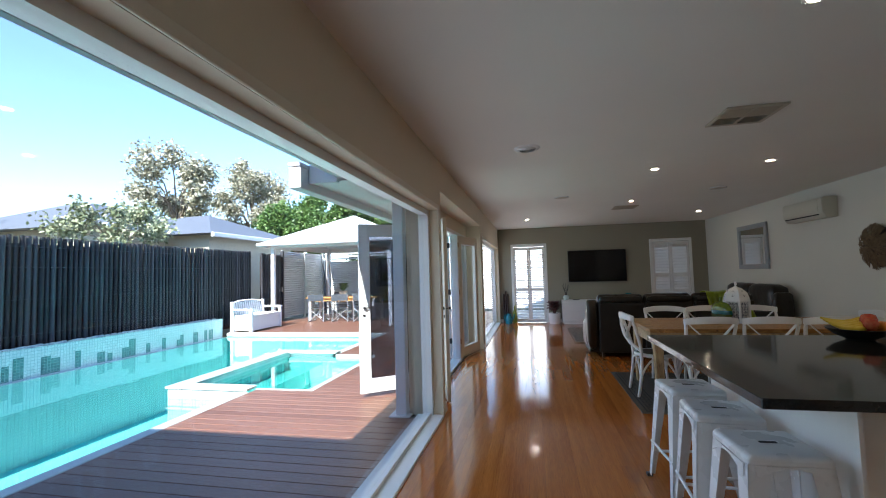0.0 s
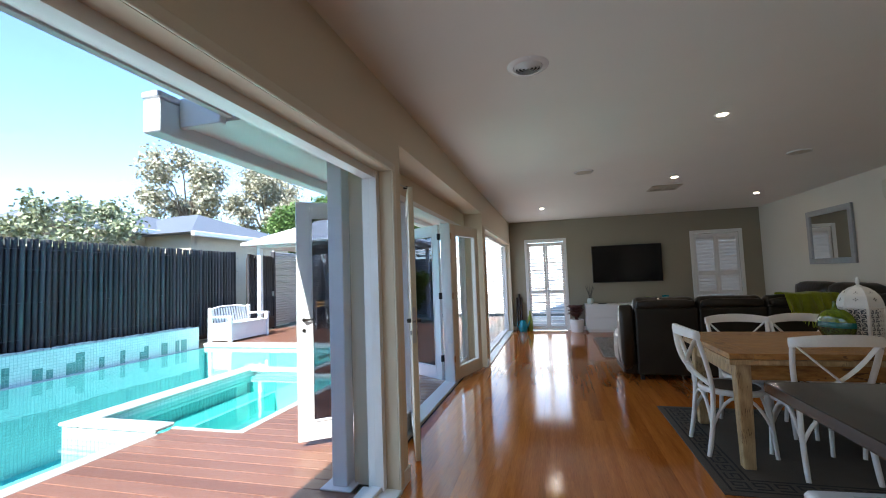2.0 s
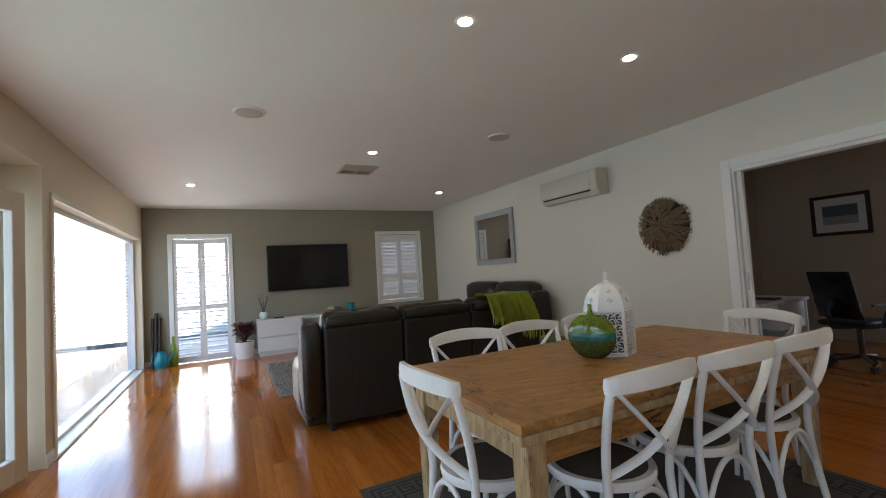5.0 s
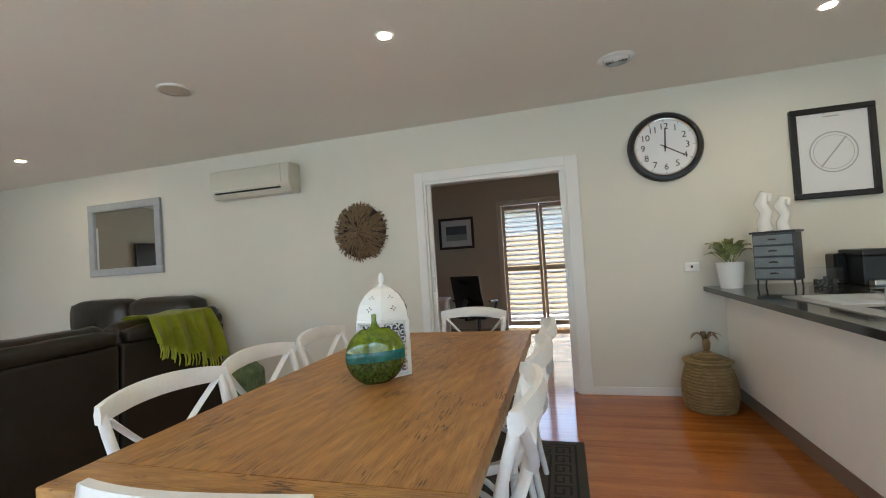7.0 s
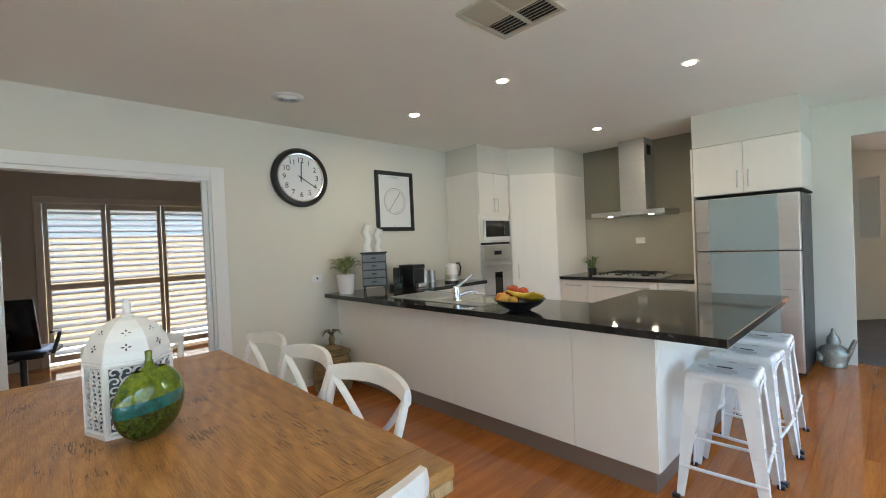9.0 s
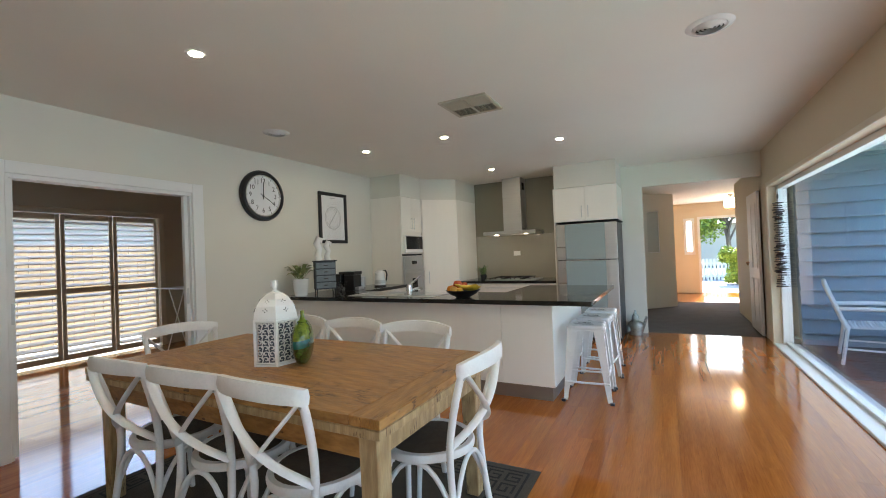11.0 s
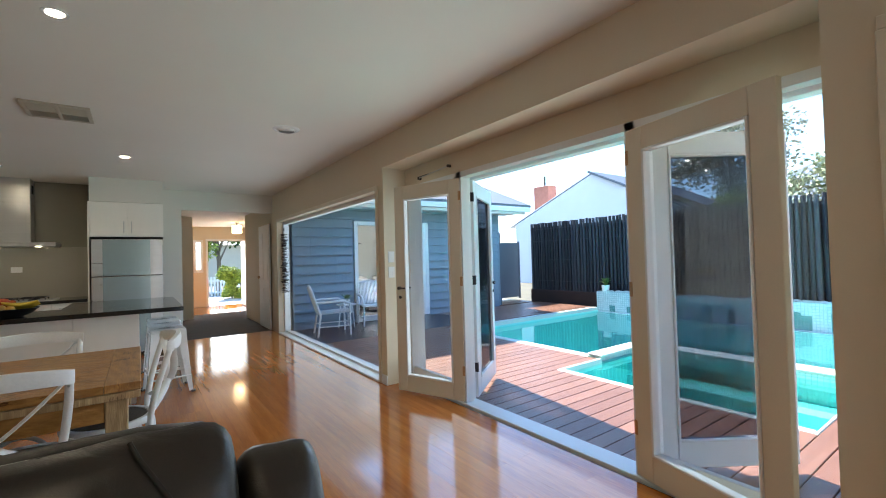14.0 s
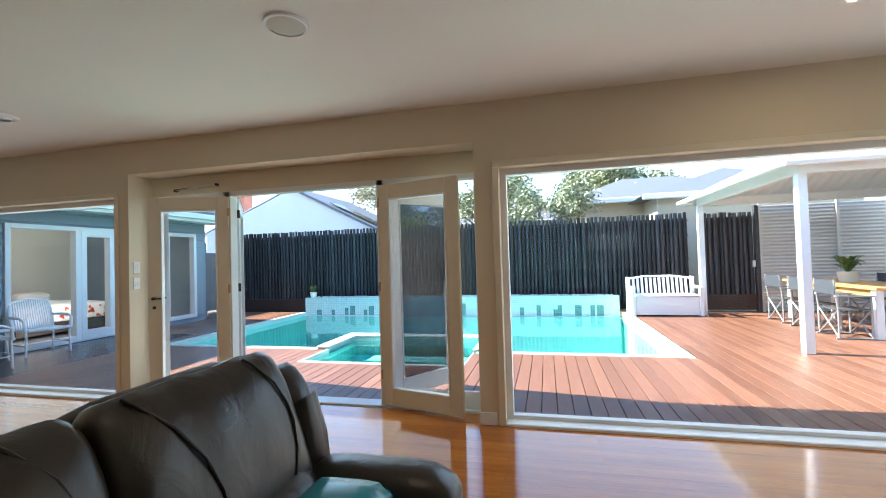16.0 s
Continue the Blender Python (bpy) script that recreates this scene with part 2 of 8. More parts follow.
FENCE_STICK = material("dark_fence_stick", ((0.008, 0.008, 0.010), (0.046, 0.046, 0.052)), 0.6, scale=3, fine=40, bump=0.3, stretch=(6, 6, 0.5), random_piece=0.5)
FENCE_BROWN = material("dark_brown_board", ((0.022, 0.012, 0.009), (0.05, 0.028, 0.02)), 0.6, scale=3, fine=40, bump=0.3)
POOL_TILE = tiled("pool_tile_white", (0.56, 0.65, 0.65), (0.33, 0.48, 0.49), 0.05, 0.05)
POOL_TILE_DARK = tiled("pool_tile_green", (0.09, 0.22, 0.21), (0.20, 0.35, 0.34), 0.05, 0.05, var=0.2)
POOL_PLASTER = material("pool_plaster", (0.28, 0.66, 0.62), 0.6, var=0.06, scale=1.2, fine=60)
COPING = material("pool_coping", (0.52, 0.57, 0.52), 0.45, var=0.06, scale=5, fine=120, bump=0.1)
WEATHERBOARD = material("blue_grey_weatherboard", (0.21, 0.28, 0.345), 0.5, var=0.07, scale=3, fine=80, bump=0.1, stretch=(0.4, 1, 5))
ROOF_GREY = material("grey_roof_metal", (0.125, 0.14, 0.165), 0.6, 0.0, var=0.05, scale=2, fine=40)
CORRUGATED = material("corrugated_silver", (0.62, 0.63, 0.62), 0.42, 0.35, var=0.06, scale=2, fine=60)
STEEL_BLUE = material("blue_grey_panel", (0.10, 0.12, 0.15), 0.5, var=0.05, scale=2, fine=60)
EXT_WHITE = material("exterior_white", (0.79, 0.80, 0.80), 0.45, var=0.03, scale=2, fine=60, bump=0.03)
EXT_CREAM = material("exterior_cream", (0.60, 0.55, 0.43), 0.6, var=0.05, scale=2, fine=60)
RENDER_WHITE = material("white_gable", (0.66, 0.67, 0.72), 0.7, var=0.04, scale=1, fine=30)
BRICK_RED = material("red_brick", (0.32, 0.13, 0.09), 0.85, var=0.2, scale=6, fine=40, bump=0.3)
GRASS = material("ground_earth", ((0.06, 0.055, 0.035), (0.13, 0.11, 0.07)), 0.95, scale=0.8, fine=20, bump=0.5)
PAVING = material("pale_paving", (0.42, 0.41, 0.38), 0.8, var=0.12, scale=2, fine=60, bump=0.2)
WICKER = material("white_wicker", (0.86, 0.87, 0.87), 0.45, var=0.06, scale=12, fine=120, bump=0.3)
TEAL = material("teal_glaze", (0.01, 0.22, 0.28), 0.2, var=0.15, scale=8, fine=60, bump=0.05)
CHROME = material("chrome", (0.75, 0.75, 0.75), 0.08, 1.0, var=0.02, bump=0.0)
DARK_METAL = material("dark_metal", (0.06, 0.055, 0.05), 0.35, 0.7, var=0.1, scale=20, fine=150)
COPPER = material("brass_hinge", (0.55, 0.34, 0.18), 0.35, 0.9, var=0.1, scale=20, fine=150)
PAPER = material("paper_white", (0.78, 0.79, 0.80), 0.7, var=0.02, scale=4, fine=80, bump=0.0)
INK = material("ink_grey", (0.46, 0.47, 0.48), 0.7, var=0.1, scale=20, fine=80, bump=0.0)
INK_BLACK = material("ink_black", (0.012, 0.012, 0.012), 0.6, var=0.1, scale=20, fine=80, bump=0.0)
VENT_BEIGE = material("vent_beige", (0.50, 0.46, 0.36), 0.5, var=0.04, scale=10, fine=80)
VENT_DARK = material("vent_inside", (0.02, 0.02, 0.018), 0.8, var=0.1, scale=10, fine=80)
SHUTTER_WHITE = material("shutter_white", (0.80, 0.78, 0.76), 0.4, var=0.02, scale=4, fine=80, bump=0.02)
SHUTTER_TAN = material("shutter_tan", (0.62, 0.53, 0.41), 0.4, var=0.02, scale=4, fine=80, bump=0.02)
CHEST_BLUE = material("grey_blue_chest", (0.05, 0.06, 0.072), 0.5, var=0.15, scale=12, fine=80, bump=0.1)
APPLE_RED = material("apple_red", ((0.40, 0.02, 0.015), (0.55, 0.16, 0.05)), 0.25, scale=10, fine=60, bump=0.02)
BANANA = material("banana_yellow", ((0.60, 0.40, 0.02), (0.75, 0.56, 0.07)), 0.45, scale=20, fine=60, bump=0.05)
ORANGE = material("orange_peel", (0.70, 0.24, 0.02), 0.45, var=0.08, scale=20, fine=200, bump=0.2)
QUILT = material("floral_quilt", (0.68, 0.66, 0.62), 0.9, var=0.06, scale=10, fine=80, bump=0.2)
LAMP_GLOW = glow("downlight_glow", (1.0, 0.80, 0.55), 55.0)
HOOD_GLOW = glow("hood_lamp_glow", (1.0, 0.78, 0.50), 14.0)
SPLASH_PAINT = material("olive_grey_paint", (0.23, 0.22, 0.165), 0.6, var=0.03, scale=2, fine=200, bump=0.03)
DRAWER_BLUE = material("grey_blue_drawer", (0.17, 0.20, 0.22), 0.45, var=0.2, scale=14, fine=90, bump=0.15)
LEAF_VARIEGATED = material("variegated_leaf", ((0.05, 0.11, 0.02), (0.46, 0.50, 0.22)), 0.4, scale=22, fine=70, bump=0.1)
WARM_GLOW = glow("warm_glow", (1.0, 0.72, 0.40), 2.2)
GLASS = clear_glass("window_glass")
GLASS_DOOR = clear_glass("door_glass", (0.97, 0.98, 0.98))
MESH_SCREEN = clear_glass("fly_screen", (0.33, 0.35, 0.39), 0.01, 0.2)
VASE_GREEN = material("green_vase_glass", ((0.035, 0.065, 0.003), (0.19, 0.26, 0.007)), 0.05, scale=26, fine=90, bump=0.05, coat=0.6)
VASE_TEAL = material("teal_vase_glass", ((0.004, 0.05, 0.046), (0.012, 0.17, 0.14)), 0.06, scale=30, fine=110, bump=0.05, coat=0.6)
VASE_DEEP = material("crackled_vase_glass", ((0.003, 0.008, 0.003), (0.07, 0.12, 0.015)), 0.08, scale=60, fine=120, bump=0.3, coat=0.6)
PALING = material("weathered_paling", ((0.30, 0.21, 0.11), (0.48, 0.36, 0.20)), 0.8, scale=4, fine=50, bump=0.3, stretch=(4, 4, 0.4))


def water_material():
    """Clear, faintly green pool water with small ripples."""
    m = clear_glass("pool_water", (0.56, 0.95, 0.92), 0.02, 0.9)
    nt = m.node_tree
    n, b, co = nt.nodes.new("ShaderNodeTexNoise"), nt.nodes.new("ShaderNodeBump"), nt.nodes.new("ShaderNodeTexCoord")
    n.inputs["Scale"].default_value, n.inputs["Detail"].default_value = 2.2, 2
    b.inputs["Strength"].default_value, b.inputs["Distance"].default_value = 0.10, 0.03
    nt.links.new(co.outputs["Object"], n.inputs["Vector"])
    nt.links.new(n.outputs["Fac"], b.inputs["Height"])
    for k in nt.nodes:
        if k.type in ("BSDF_GLOSSY", "LAYER_WEIGHT"):
            nt.links.new(b.outputs[0], k.inputs["Normal"])
    return m


WATER = water_material()


def cracked(m, stretch, dark=0.28):
    """Adds dark pores and splits along the grain of a timber, and its wandering bands."""
    nt = m.node_tree
    b = nt.nodes["Principled BSDF"]
    src = b.inputs["Base Color"].links[0].from_socket
    co, mp, n1, n2 = (nt.nodes.new(k) for k in ("ShaderNodeTexCoord", "ShaderNodeMapping", "ShaderNodeTexNoise", "ShaderNodeTexNoise"))
    mp.inputs["Scale"].default_value = stretch
    n1.inputs["Scale"].default_value, n1.inputs["Detail"].default_value = 24.0, 6
    n2.inputs["Scale"].default_value, n2.inputs["Detail"].default_value = 7.0, 2
    nt.links.new(co.outputs["Object"], mp.inputs["Vector"])
    nt.links.new(mp.outputs[0], n1.inputs["Vector"])
    nt.links.new(co.outputs["Object"], n2.inputs["Vector"])
    mul = nt.nodes.new("ShaderNodeMath")
    mul.operation = "MULTIPLY"
    nt.links.new(n1.outputs["Fac"], mul.inputs[0])
    nt.links.new(n2.outputs["Fac"], mul.inputs[1])
    rp = nt.nodes.new("ShaderNodeValToRGB")
    rp.color_ramp.elements[0].position, rp.color_ramp.elements[1].position = 0.335, 0.375
    rp.color_ramp.elements[0].color, rp.color_ramp.elements[1].color = (1, 1, 1, 1), (dark, dark * 0.8, dark * 0.7, 1)
    nt.links.new(mul.outputs[0], rp.inputs[0])
    mp2, wv, rp2 = (nt.nodes.new(k) for k in ("ShaderNodeMapping", "ShaderNodeTexWave", "ShaderNodeValToRGB"))
    mp2.inputs["Scale"].default_value = [0.3 if v < 1 else 1.0 for v in stretch]
    wv.bands_direction = "DIAGONAL"
    wv.inputs["Scale"].default_value, wv.inputs["Distortion"].default_value = 9.0, 7.0
    wv.inputs["Detail"].default_value, wv.inputs["Detail Scale"].default_value = 3.0, 1.4
    rp2.color_ramp.elements[0].color, rp2.color_ramp.elements[1].color = (0.80, 0.76, 0.70, 1), (1, 1, 1, 1)
    nt.links.new(co.outputs["Object"], mp2.inputs["Vector"])
    nt.links.new(mp2.outputs[0], wv.inputs["Vector"])
    nt.links.new(wv.outputs["Fac"], rp2.inputs[0])
    for layer in (rp, rp2):
        mx = nt.nodes.new("ShaderNodeMix")
        mx.data_type, mx.blend_type = "RGBA", "MULTIPLY"
        mx.inputs["Factor"].default_value = 1.0
        nt.links.new(src, mx.inputs[6])
        nt.links.new(layer.outputs[0], mx.inputs[7])
        src = mx.outputs[2]
    nt.links.new(src, b.inputs["Base Color"])


def creased(m, depth=0.25):
    """Adds the soft creases of worn leather."""
    nt = m.node_tree
    b = nt.nodes["Principled BSDF"]
    old = b.inputs["Normal"].links[0].from_socket
    co, mp, n, bp = (nt.nodes.new(k) for k in ("ShaderNodeTexCoord", "ShaderNodeMapping", "ShaderNodeTexNoise", "ShaderNodeBump"))
    mp.inputs["Scale"].default_value = (1.0, 1.0, 0.55)
    n.inputs["Scale"].default_value, n.inputs["Detail"].default_value, n.inputs["Distortion"].default_value = 9.0, 4, 1.2
    bp.inputs["Strength"].default_value, bp.inputs["Distance"].default_value = depth, 0.05
    nt.links.new(co.outputs["Object"], mp.inputs["Vector"])
    nt.links.new(mp.outputs[0], n.inputs["Vector"])
    nt.links.new(n.outputs["Fac"], bp.inputs["Height"])
    nt.links.new(old, bp.inputs["Normal"])
    nt.links.new(bp.outputs[0], b.inputs["Normal"])


creased(LEATHER, 0.10)
creased(LEATHER_MATT, 0.08)
cracked(TABLE_WOOD, (0.9, 9, 3))
cracked(TABLE_WOOD_ACROSS, (9, 0.9, 3))
cracked(LEG_WOOD, (9, 9, 0.8), 0.35)

# ---- mesh helpers ----
def box(bm, x0, y0, z0, x1, y1, z1, bevel=0.0, seg=1):
    m = Matrix.Translation(((x0 + x1) / 2, (y0 + y1) / 2, (z0 + z1) / 2)) @ Matrix.Diagonal((abs(x1 - x0), abs(y1 - y0), abs(z1 - z0), 1))
    vs = bmesh.ops.create_cube(bm, size=1, matrix=m)["verts"]
    if bevel:
        es = list({e for v in vs for e in v.link_edges})
        bmesh.ops.bevel(bm, geom=es, offset=bevel, segments=seg, affect="EDGES", profile=0.7)
    return bm


def boxed(*a, **k):
    return box(bmesh.new(), *a, **k)


def rod(bm, p0, p1, r0, r1=None, seg=10, caps=True):
    p0, p1 = Vector(p0), Vector(p1)
    d = p1 - p0
    q = d.to_track_quat("Z", "Y").to_matrix().to_4x4()
    bmesh.ops.create_cone(bm, cap_ends=caps, segments=seg, radius1=r0, radius2=r0 if r1 is None else r1, depth=d.length, matrix=Matrix.Translation((p0 + p1) / 2) @ q)
    return bm


def lathe(bm, profile, seg=24, at=(0, 0, 0), sx=1.0, sy=1.0, wave=0.0, waves=0):
    """Turns a profile of (radius, height) about z."""
    at = Vector(at)
    rings = []
    for r, z in profile:
        if r < 1e-5:
            rings.append([bm.verts.new(at + Vector((0, 0, z)))])
        else:
            ring = []
            for i in range(seg):
                a = 2 * math.pi * i / seg
                rr = r * (1 + wave * math.cos(waves * a))
                ring.append(bm.verts.new(at + Vector((rr * math.cos(a) * sx, rr * math.sin(a) * sy, z))))
            rings.append(ring)
    for a, b in zip(rings, rings[1:]):
        for i in range(seg):
            j = (i + 1) % seg
            if len(a) == 1 and len(b) == 1:
                continue
            if len(a) == 1:
                bm.faces.new((a[0], b[i], b[j]))
            elif len(b) == 1:
                bm.faces.new((a[i], a[j], b[0]))
            else:
                bm.faces.new((a[i], a[j], b[j], b[i]))
    return bm


def tube(bm, pts, r, seg=8, flat=1.0, closed=False):
    """A bent rod through pts; flat below 1 presses it in its second direction; r may be one radius or one a point."""
    pts = [Vector(p) for p in pts]
    n = len(pts)
    rs = r if isinstance(r, (list, tuple)) else [r] * n
    rings, up = [], None
    for i, p in enumerate(pts):
        if closed:
            d = (pts[(i + 1) % n] - pts[i - 1]).normalized()
        else:
            d = (pts[min(i + 1, n - 1)] - pts[max(i - 1, 0)]).normalized()
        if up is None:
            up = d.orthogonal().normalized() if abs(d.z) > 0.9 else Vector((0, 0, 1))
        s = d.cross(up).normalized()
        up = s.cross(d).normalized()
        rings.append([bm.verts.new(p + s * (rs[i] * math.cos(2 * math.pi * k / seg)) + up * (rs[i] * flat * math.sin(2 * math.pi * k / seg))) for k in range(seg)])
    last = n if closed else n - 1
    for i in range(last):
        a, b = rings[i], rings[(i + 1) % n]
        for k in range(seg):
            bm.faces.new((a[k], a[(k + 1) % seg], b[(k + 1) % seg], b[k]))
    if not closed:
        bm.faces.new(rings[0][::-1])
        bm.faces.new(rings[-1])
    return bm


def arc(f, n, a=0.0, b=1.0):
    return [f(a + (b - a) * i / n) for i in range(n + 1)]


def finish(bm, name, smooth=None):
    bmesh.ops.recalc_face_normals(bm, faces=bm.faces)
    me = bpy.data.meshes.new(name)
    bm.to_mesh(me)
    bm.free()
    if smooth:
        me.polygons.foreach_set("use_smooth", [True] * len(me.polygons))
        me.set_sharp_from_angle(angle=radians(smooth))
    return me


def thing(name, label, category, at=(0, 0, 0), rz=0.0, group="", kind=""):
    ob = new(name)
    ob.empty_display_size = 0.1
    ob.matrix_world = pose(*at, 0, 0, rz)
    return tagged(ob, label, category, group, kind)


def part(name, bm, mat, parent, label="", smooth=None, kind=""):
    ob = new(name, finish(bm, name, smooth))
    ob.data.materials.append(mat)
    ob.parent = parent
    return tagged(ob, label, kind=kind)


def solid(name, bm, mat, label, category, group="", kind="", smooth=None):
    ob = new(name, finish(bm, name, smooth))
    ob.data.materials.append(mat)
    return tagged(ob, label, category, group, kind)


def pieces(name, mesh, places, parent, kind=""):
    """Alike pieces on one mesh."""
    for p in places:
        ob = new(name, mesh)
        ob.parent = parent
        ob.matrix_basis = p if isinstance(p, Matrix) else Matrix.Translation(p)
        if kind:
            tagged(ob, kind=kind)


def structure(name, bm, mat, label, category="wall", smooth=None):
    return solid(name, bm, mat, label, category, kind="structure", smooth=smooth)


# ---- the large structure ----
XL, XR, YK, YF, H = -0.85, 4.44, -0.36, 11.80, 2.585
XO = -1.22
XD0 = -1.19
XW = -1.03

# pool-side wall, with two long windows and the recessed door opening
W0A, W0B, PA, PB, W2A, W2B, WH, PH = 0.0, 4.0, 4.17, 7.68, 7.88, 11.62, 2.045, 2.267
bm = bmesh.new()
box(bm, XW, YK - 0.2, -0.03, XL, W0A, H)
box(bm, XW, W0B, -0.03, XL, PA, H)
box(bm, XW, PB, -0.03, XL, W2A, H)
box(bm, XW, W2B, -0.03, XL, YF + 0.2, H)
box(bm, XW, W0A, WH, XL, W0B, H)
box(bm, XW, PA, PH, XL, PB, H)
box(bm, XW, W2A, WH, XL, W2B, H)
box(bm, XO + 0.004, PA - 0.05, -0.03, XW, PA, PH + 0.08)
box(bm, XO + 0.004, PB, -0.03, XW, PB + 0.05, PH + 0.08)
box(bm, XO + 0.004, PA, PH, XW, PB, PH + 0.08)
structure("wall_west", bm, WALL_CREAM, "cream painted wall with long windows to the pool")

# inner end of the door recess: lintel above the door frame
structure("door_lintel", boxed(XO + 0.002, PA, 2.075, -1.12, PB, PH - 0.002), WALL_CREAM, "cream lintel over the french doors")

# right-hand wall with the wide doorway to the office
DA, DB, DH = 4.30, 5.635, 2.03
bm = bmesh.new()
box(bm, XR, YK - 0.2, 0, XR + 0.12, DA, H)
box(bm, XR, DB, 0, XR + 0.12, YF + 0.2, H)
box(bm, XR, DA, DH, XR + 0.12, DB, H)
structure("wall_east", bm, WALL_WHITE, "white painted wall beside the dining table")

# far wall behind the television, door and shuttered window cut out
bm = bmesh.new()
FD0, FD1, FW0, FW1, FWB, FT = -0.43, 0.40, 3.15, 4.02, 0.74, 2.08
box(bm, XL, YF, 0, FD0, YF + 0.2, H)
box(bm, FD1, YF, 0, FW0, YF + 0.2, H)
box(bm, FW1, YF, 0, XR, YF + 0.2, H)
box(bm, FD0, YF, FT, FD1, YF + 0.2, H)
box(bm, FW0, YF, FT, FW1, YF + 0.2, H)
box(bm, FW0, YF, 0, FW1, YF + 0.2, FWB)
structure("wall_north", bm, WALL_TAUPE, "taupe feature wall behind the television")

# kitchen back wall and hall opening
HX0, HX1, HH = -0.845, 0.64, 2.245
bm = bmesh.new()
box(bm, HX1, YK - 0.12, 0, XR, YK, H)
box(bm, XL, YK - 0.12, HH, HX1, YK, H)
structure("wall_south", bm, WALL_WHITE, "white kitchen end wall with the hall opening")

structure("ceiling", boxed(XO, YK - 0.12, H, XR + 0.12, YF + 0.2, H + 0.15), CEILING_PAINT, "white painted plaster ceiling", "ceiling")
structure("floor", boxed(XW + 0.01, YK - 0.12, -0.12, XR + 0.12, YF + 0.2, -0.018), VENT_DARK, "timber floor base", "floor")

structure("recess_floor", boxed(XD0, PA, -0.12, XW + 0.01, PB, -0.018), VENT_DARK, "floor base in the door recess", "floor")

# skirting
for i, (a, b) in enumerate([((XR - 0.016, YK, 0), (XR, DA - 0.11, 0.07)), ((XR - 0.016, DB + 0.09, 0), (XR, YF, 0.07)), ((FD1 + 0.07, YF - 0.016, 0), (XR - 0.02, YF, 0.09)), ((XL, YF - 0.016, 0), (FD0 - 0.07, YF, 0.09)),
                            ((XL, PB - 0.012, 0), (XL + 0.014, W2A - 0.07, 0.10)), ((XL, W0B + 0.06, 0), (XL + 0.014, PA + 0.012, 0.10))]):
    structure("baseboard", boxed(*a, *b, bevel=0.004), TRIM_WHITE, "white painted skirting board", "skirting")


def long_window(name, y0, y1, joints):
    """A floor-level window: sill track, head, jambs, fixed panes."""
    w = thing(name, "long white-framed fixed window at floor level", "window", (0, 0, 0), kind="structure")
    xg = -0.985
    part("window_sill", boxed(XW - 0.07, y0, -0.03, XL + 0.02, y1, 0.022, bevel=0.006), TRIM_WHITE, w)
    part("sill_track", boxed(xg - 0.035, y0, 0.022, xg + 0.035, y1, 0.05, bevel=0.004), TRIM_WHITE, w)
    part("head_frame", boxed(xg - 0.04, y0, WH - 0.05, xg + 0.04, y1, WH), TRIM_WHITE, w)
    for y in (y0, y1 - 0.05):
        part("jamb", boxed(xg - 0.05, y, 0.022, xg + 0.05, y + 0.05, WH), TRIM_WHITE, w)
    # architrave round the opening on the room side
    part("architrave", boxed(XL, y0 - 0.05, WH, XL + 0.015, y1 + 0.05, WH + 0.05, bevel=0.004), DOOR_CREAM, w)
    for y in (y0 - 0.055, y1):
        part("architrave", boxed(XL, y, 0.0, XL + 0.015, y + 0.055, WH, bevel=0.004), DOOR_CREAM, w)
    ys = [y0 + 0.05] + joints + [y1 - 0.05]
    for a, b in zip(ys, ys[1:]):
        p = part("pane", boxed(xg - 0.003, a, 0.05, xg + 0.003, b, WH - 0.05), GLASS, w)
        p.visible_shadow = False
    return w


long_window("window_1", W0A, W0B, [])
long_window("window_2", W2A, W2B, [])

# french doors in the recess: frame, two sidelights, two inward leaves, two outward screen leaves
XD = -1.15
HA, HB = 5.14, 6.72
fr = thing("door_frame", "white french door frame with glazed sidelights", "door frame", kind="structure")
for y0, y1 in ((PA, PA + 0.05), (HA - 0.07, HA), (HB, HB + 0.07), (PB - 0.05, PB)):
    part("post", boxed(XD - 0.055, y0, 0.0, XD + 0.03, y1, 2.075, bevel=0.004), TRIM_WHITE, fr)
part("head", boxed(XD - 0.055, PA + 0.05, 2.025, XD + 0.03, PB - 0.05, 2.075), TRIM_WHITE, fr)
part("threshold", boxed(XO - 0.05, PA, -0.03, XD + 0.05, PB, 0.012, bevel=0.005), TRIM_WHITE, fr)
for y in (HA - 0.10, HB + 0.03):
    part("screen_jamb", boxed(XD - 0.105, y, -0.03, XD - 0.056, y + 0.07, 2.075, bevel=0.004), TRIM_WHITE, fr)
part("screen_head", boxed(XD - 0.105, HA - 0.10, 2.0755, XD - 0.056, HB + 0.10, 2.115, bevel=0.004), TRIM_WHITE, fr)
for a, b in ((PA + 0.05, HA - 0.07), (HB + 0.07, PB - 0.05)):
    part("sidelight_rail", boxed(XD - 0.03, a, 0.012, XD + 0.01, b, 0.16, bevel=0.004), TRIM_WHITE, fr)
    p = part("sidelight_pane", boxed(XD - 0.012, a, 0.16, XD - 0.006, b, 2.025), GLASS, fr)
    p.visible_shadow = False


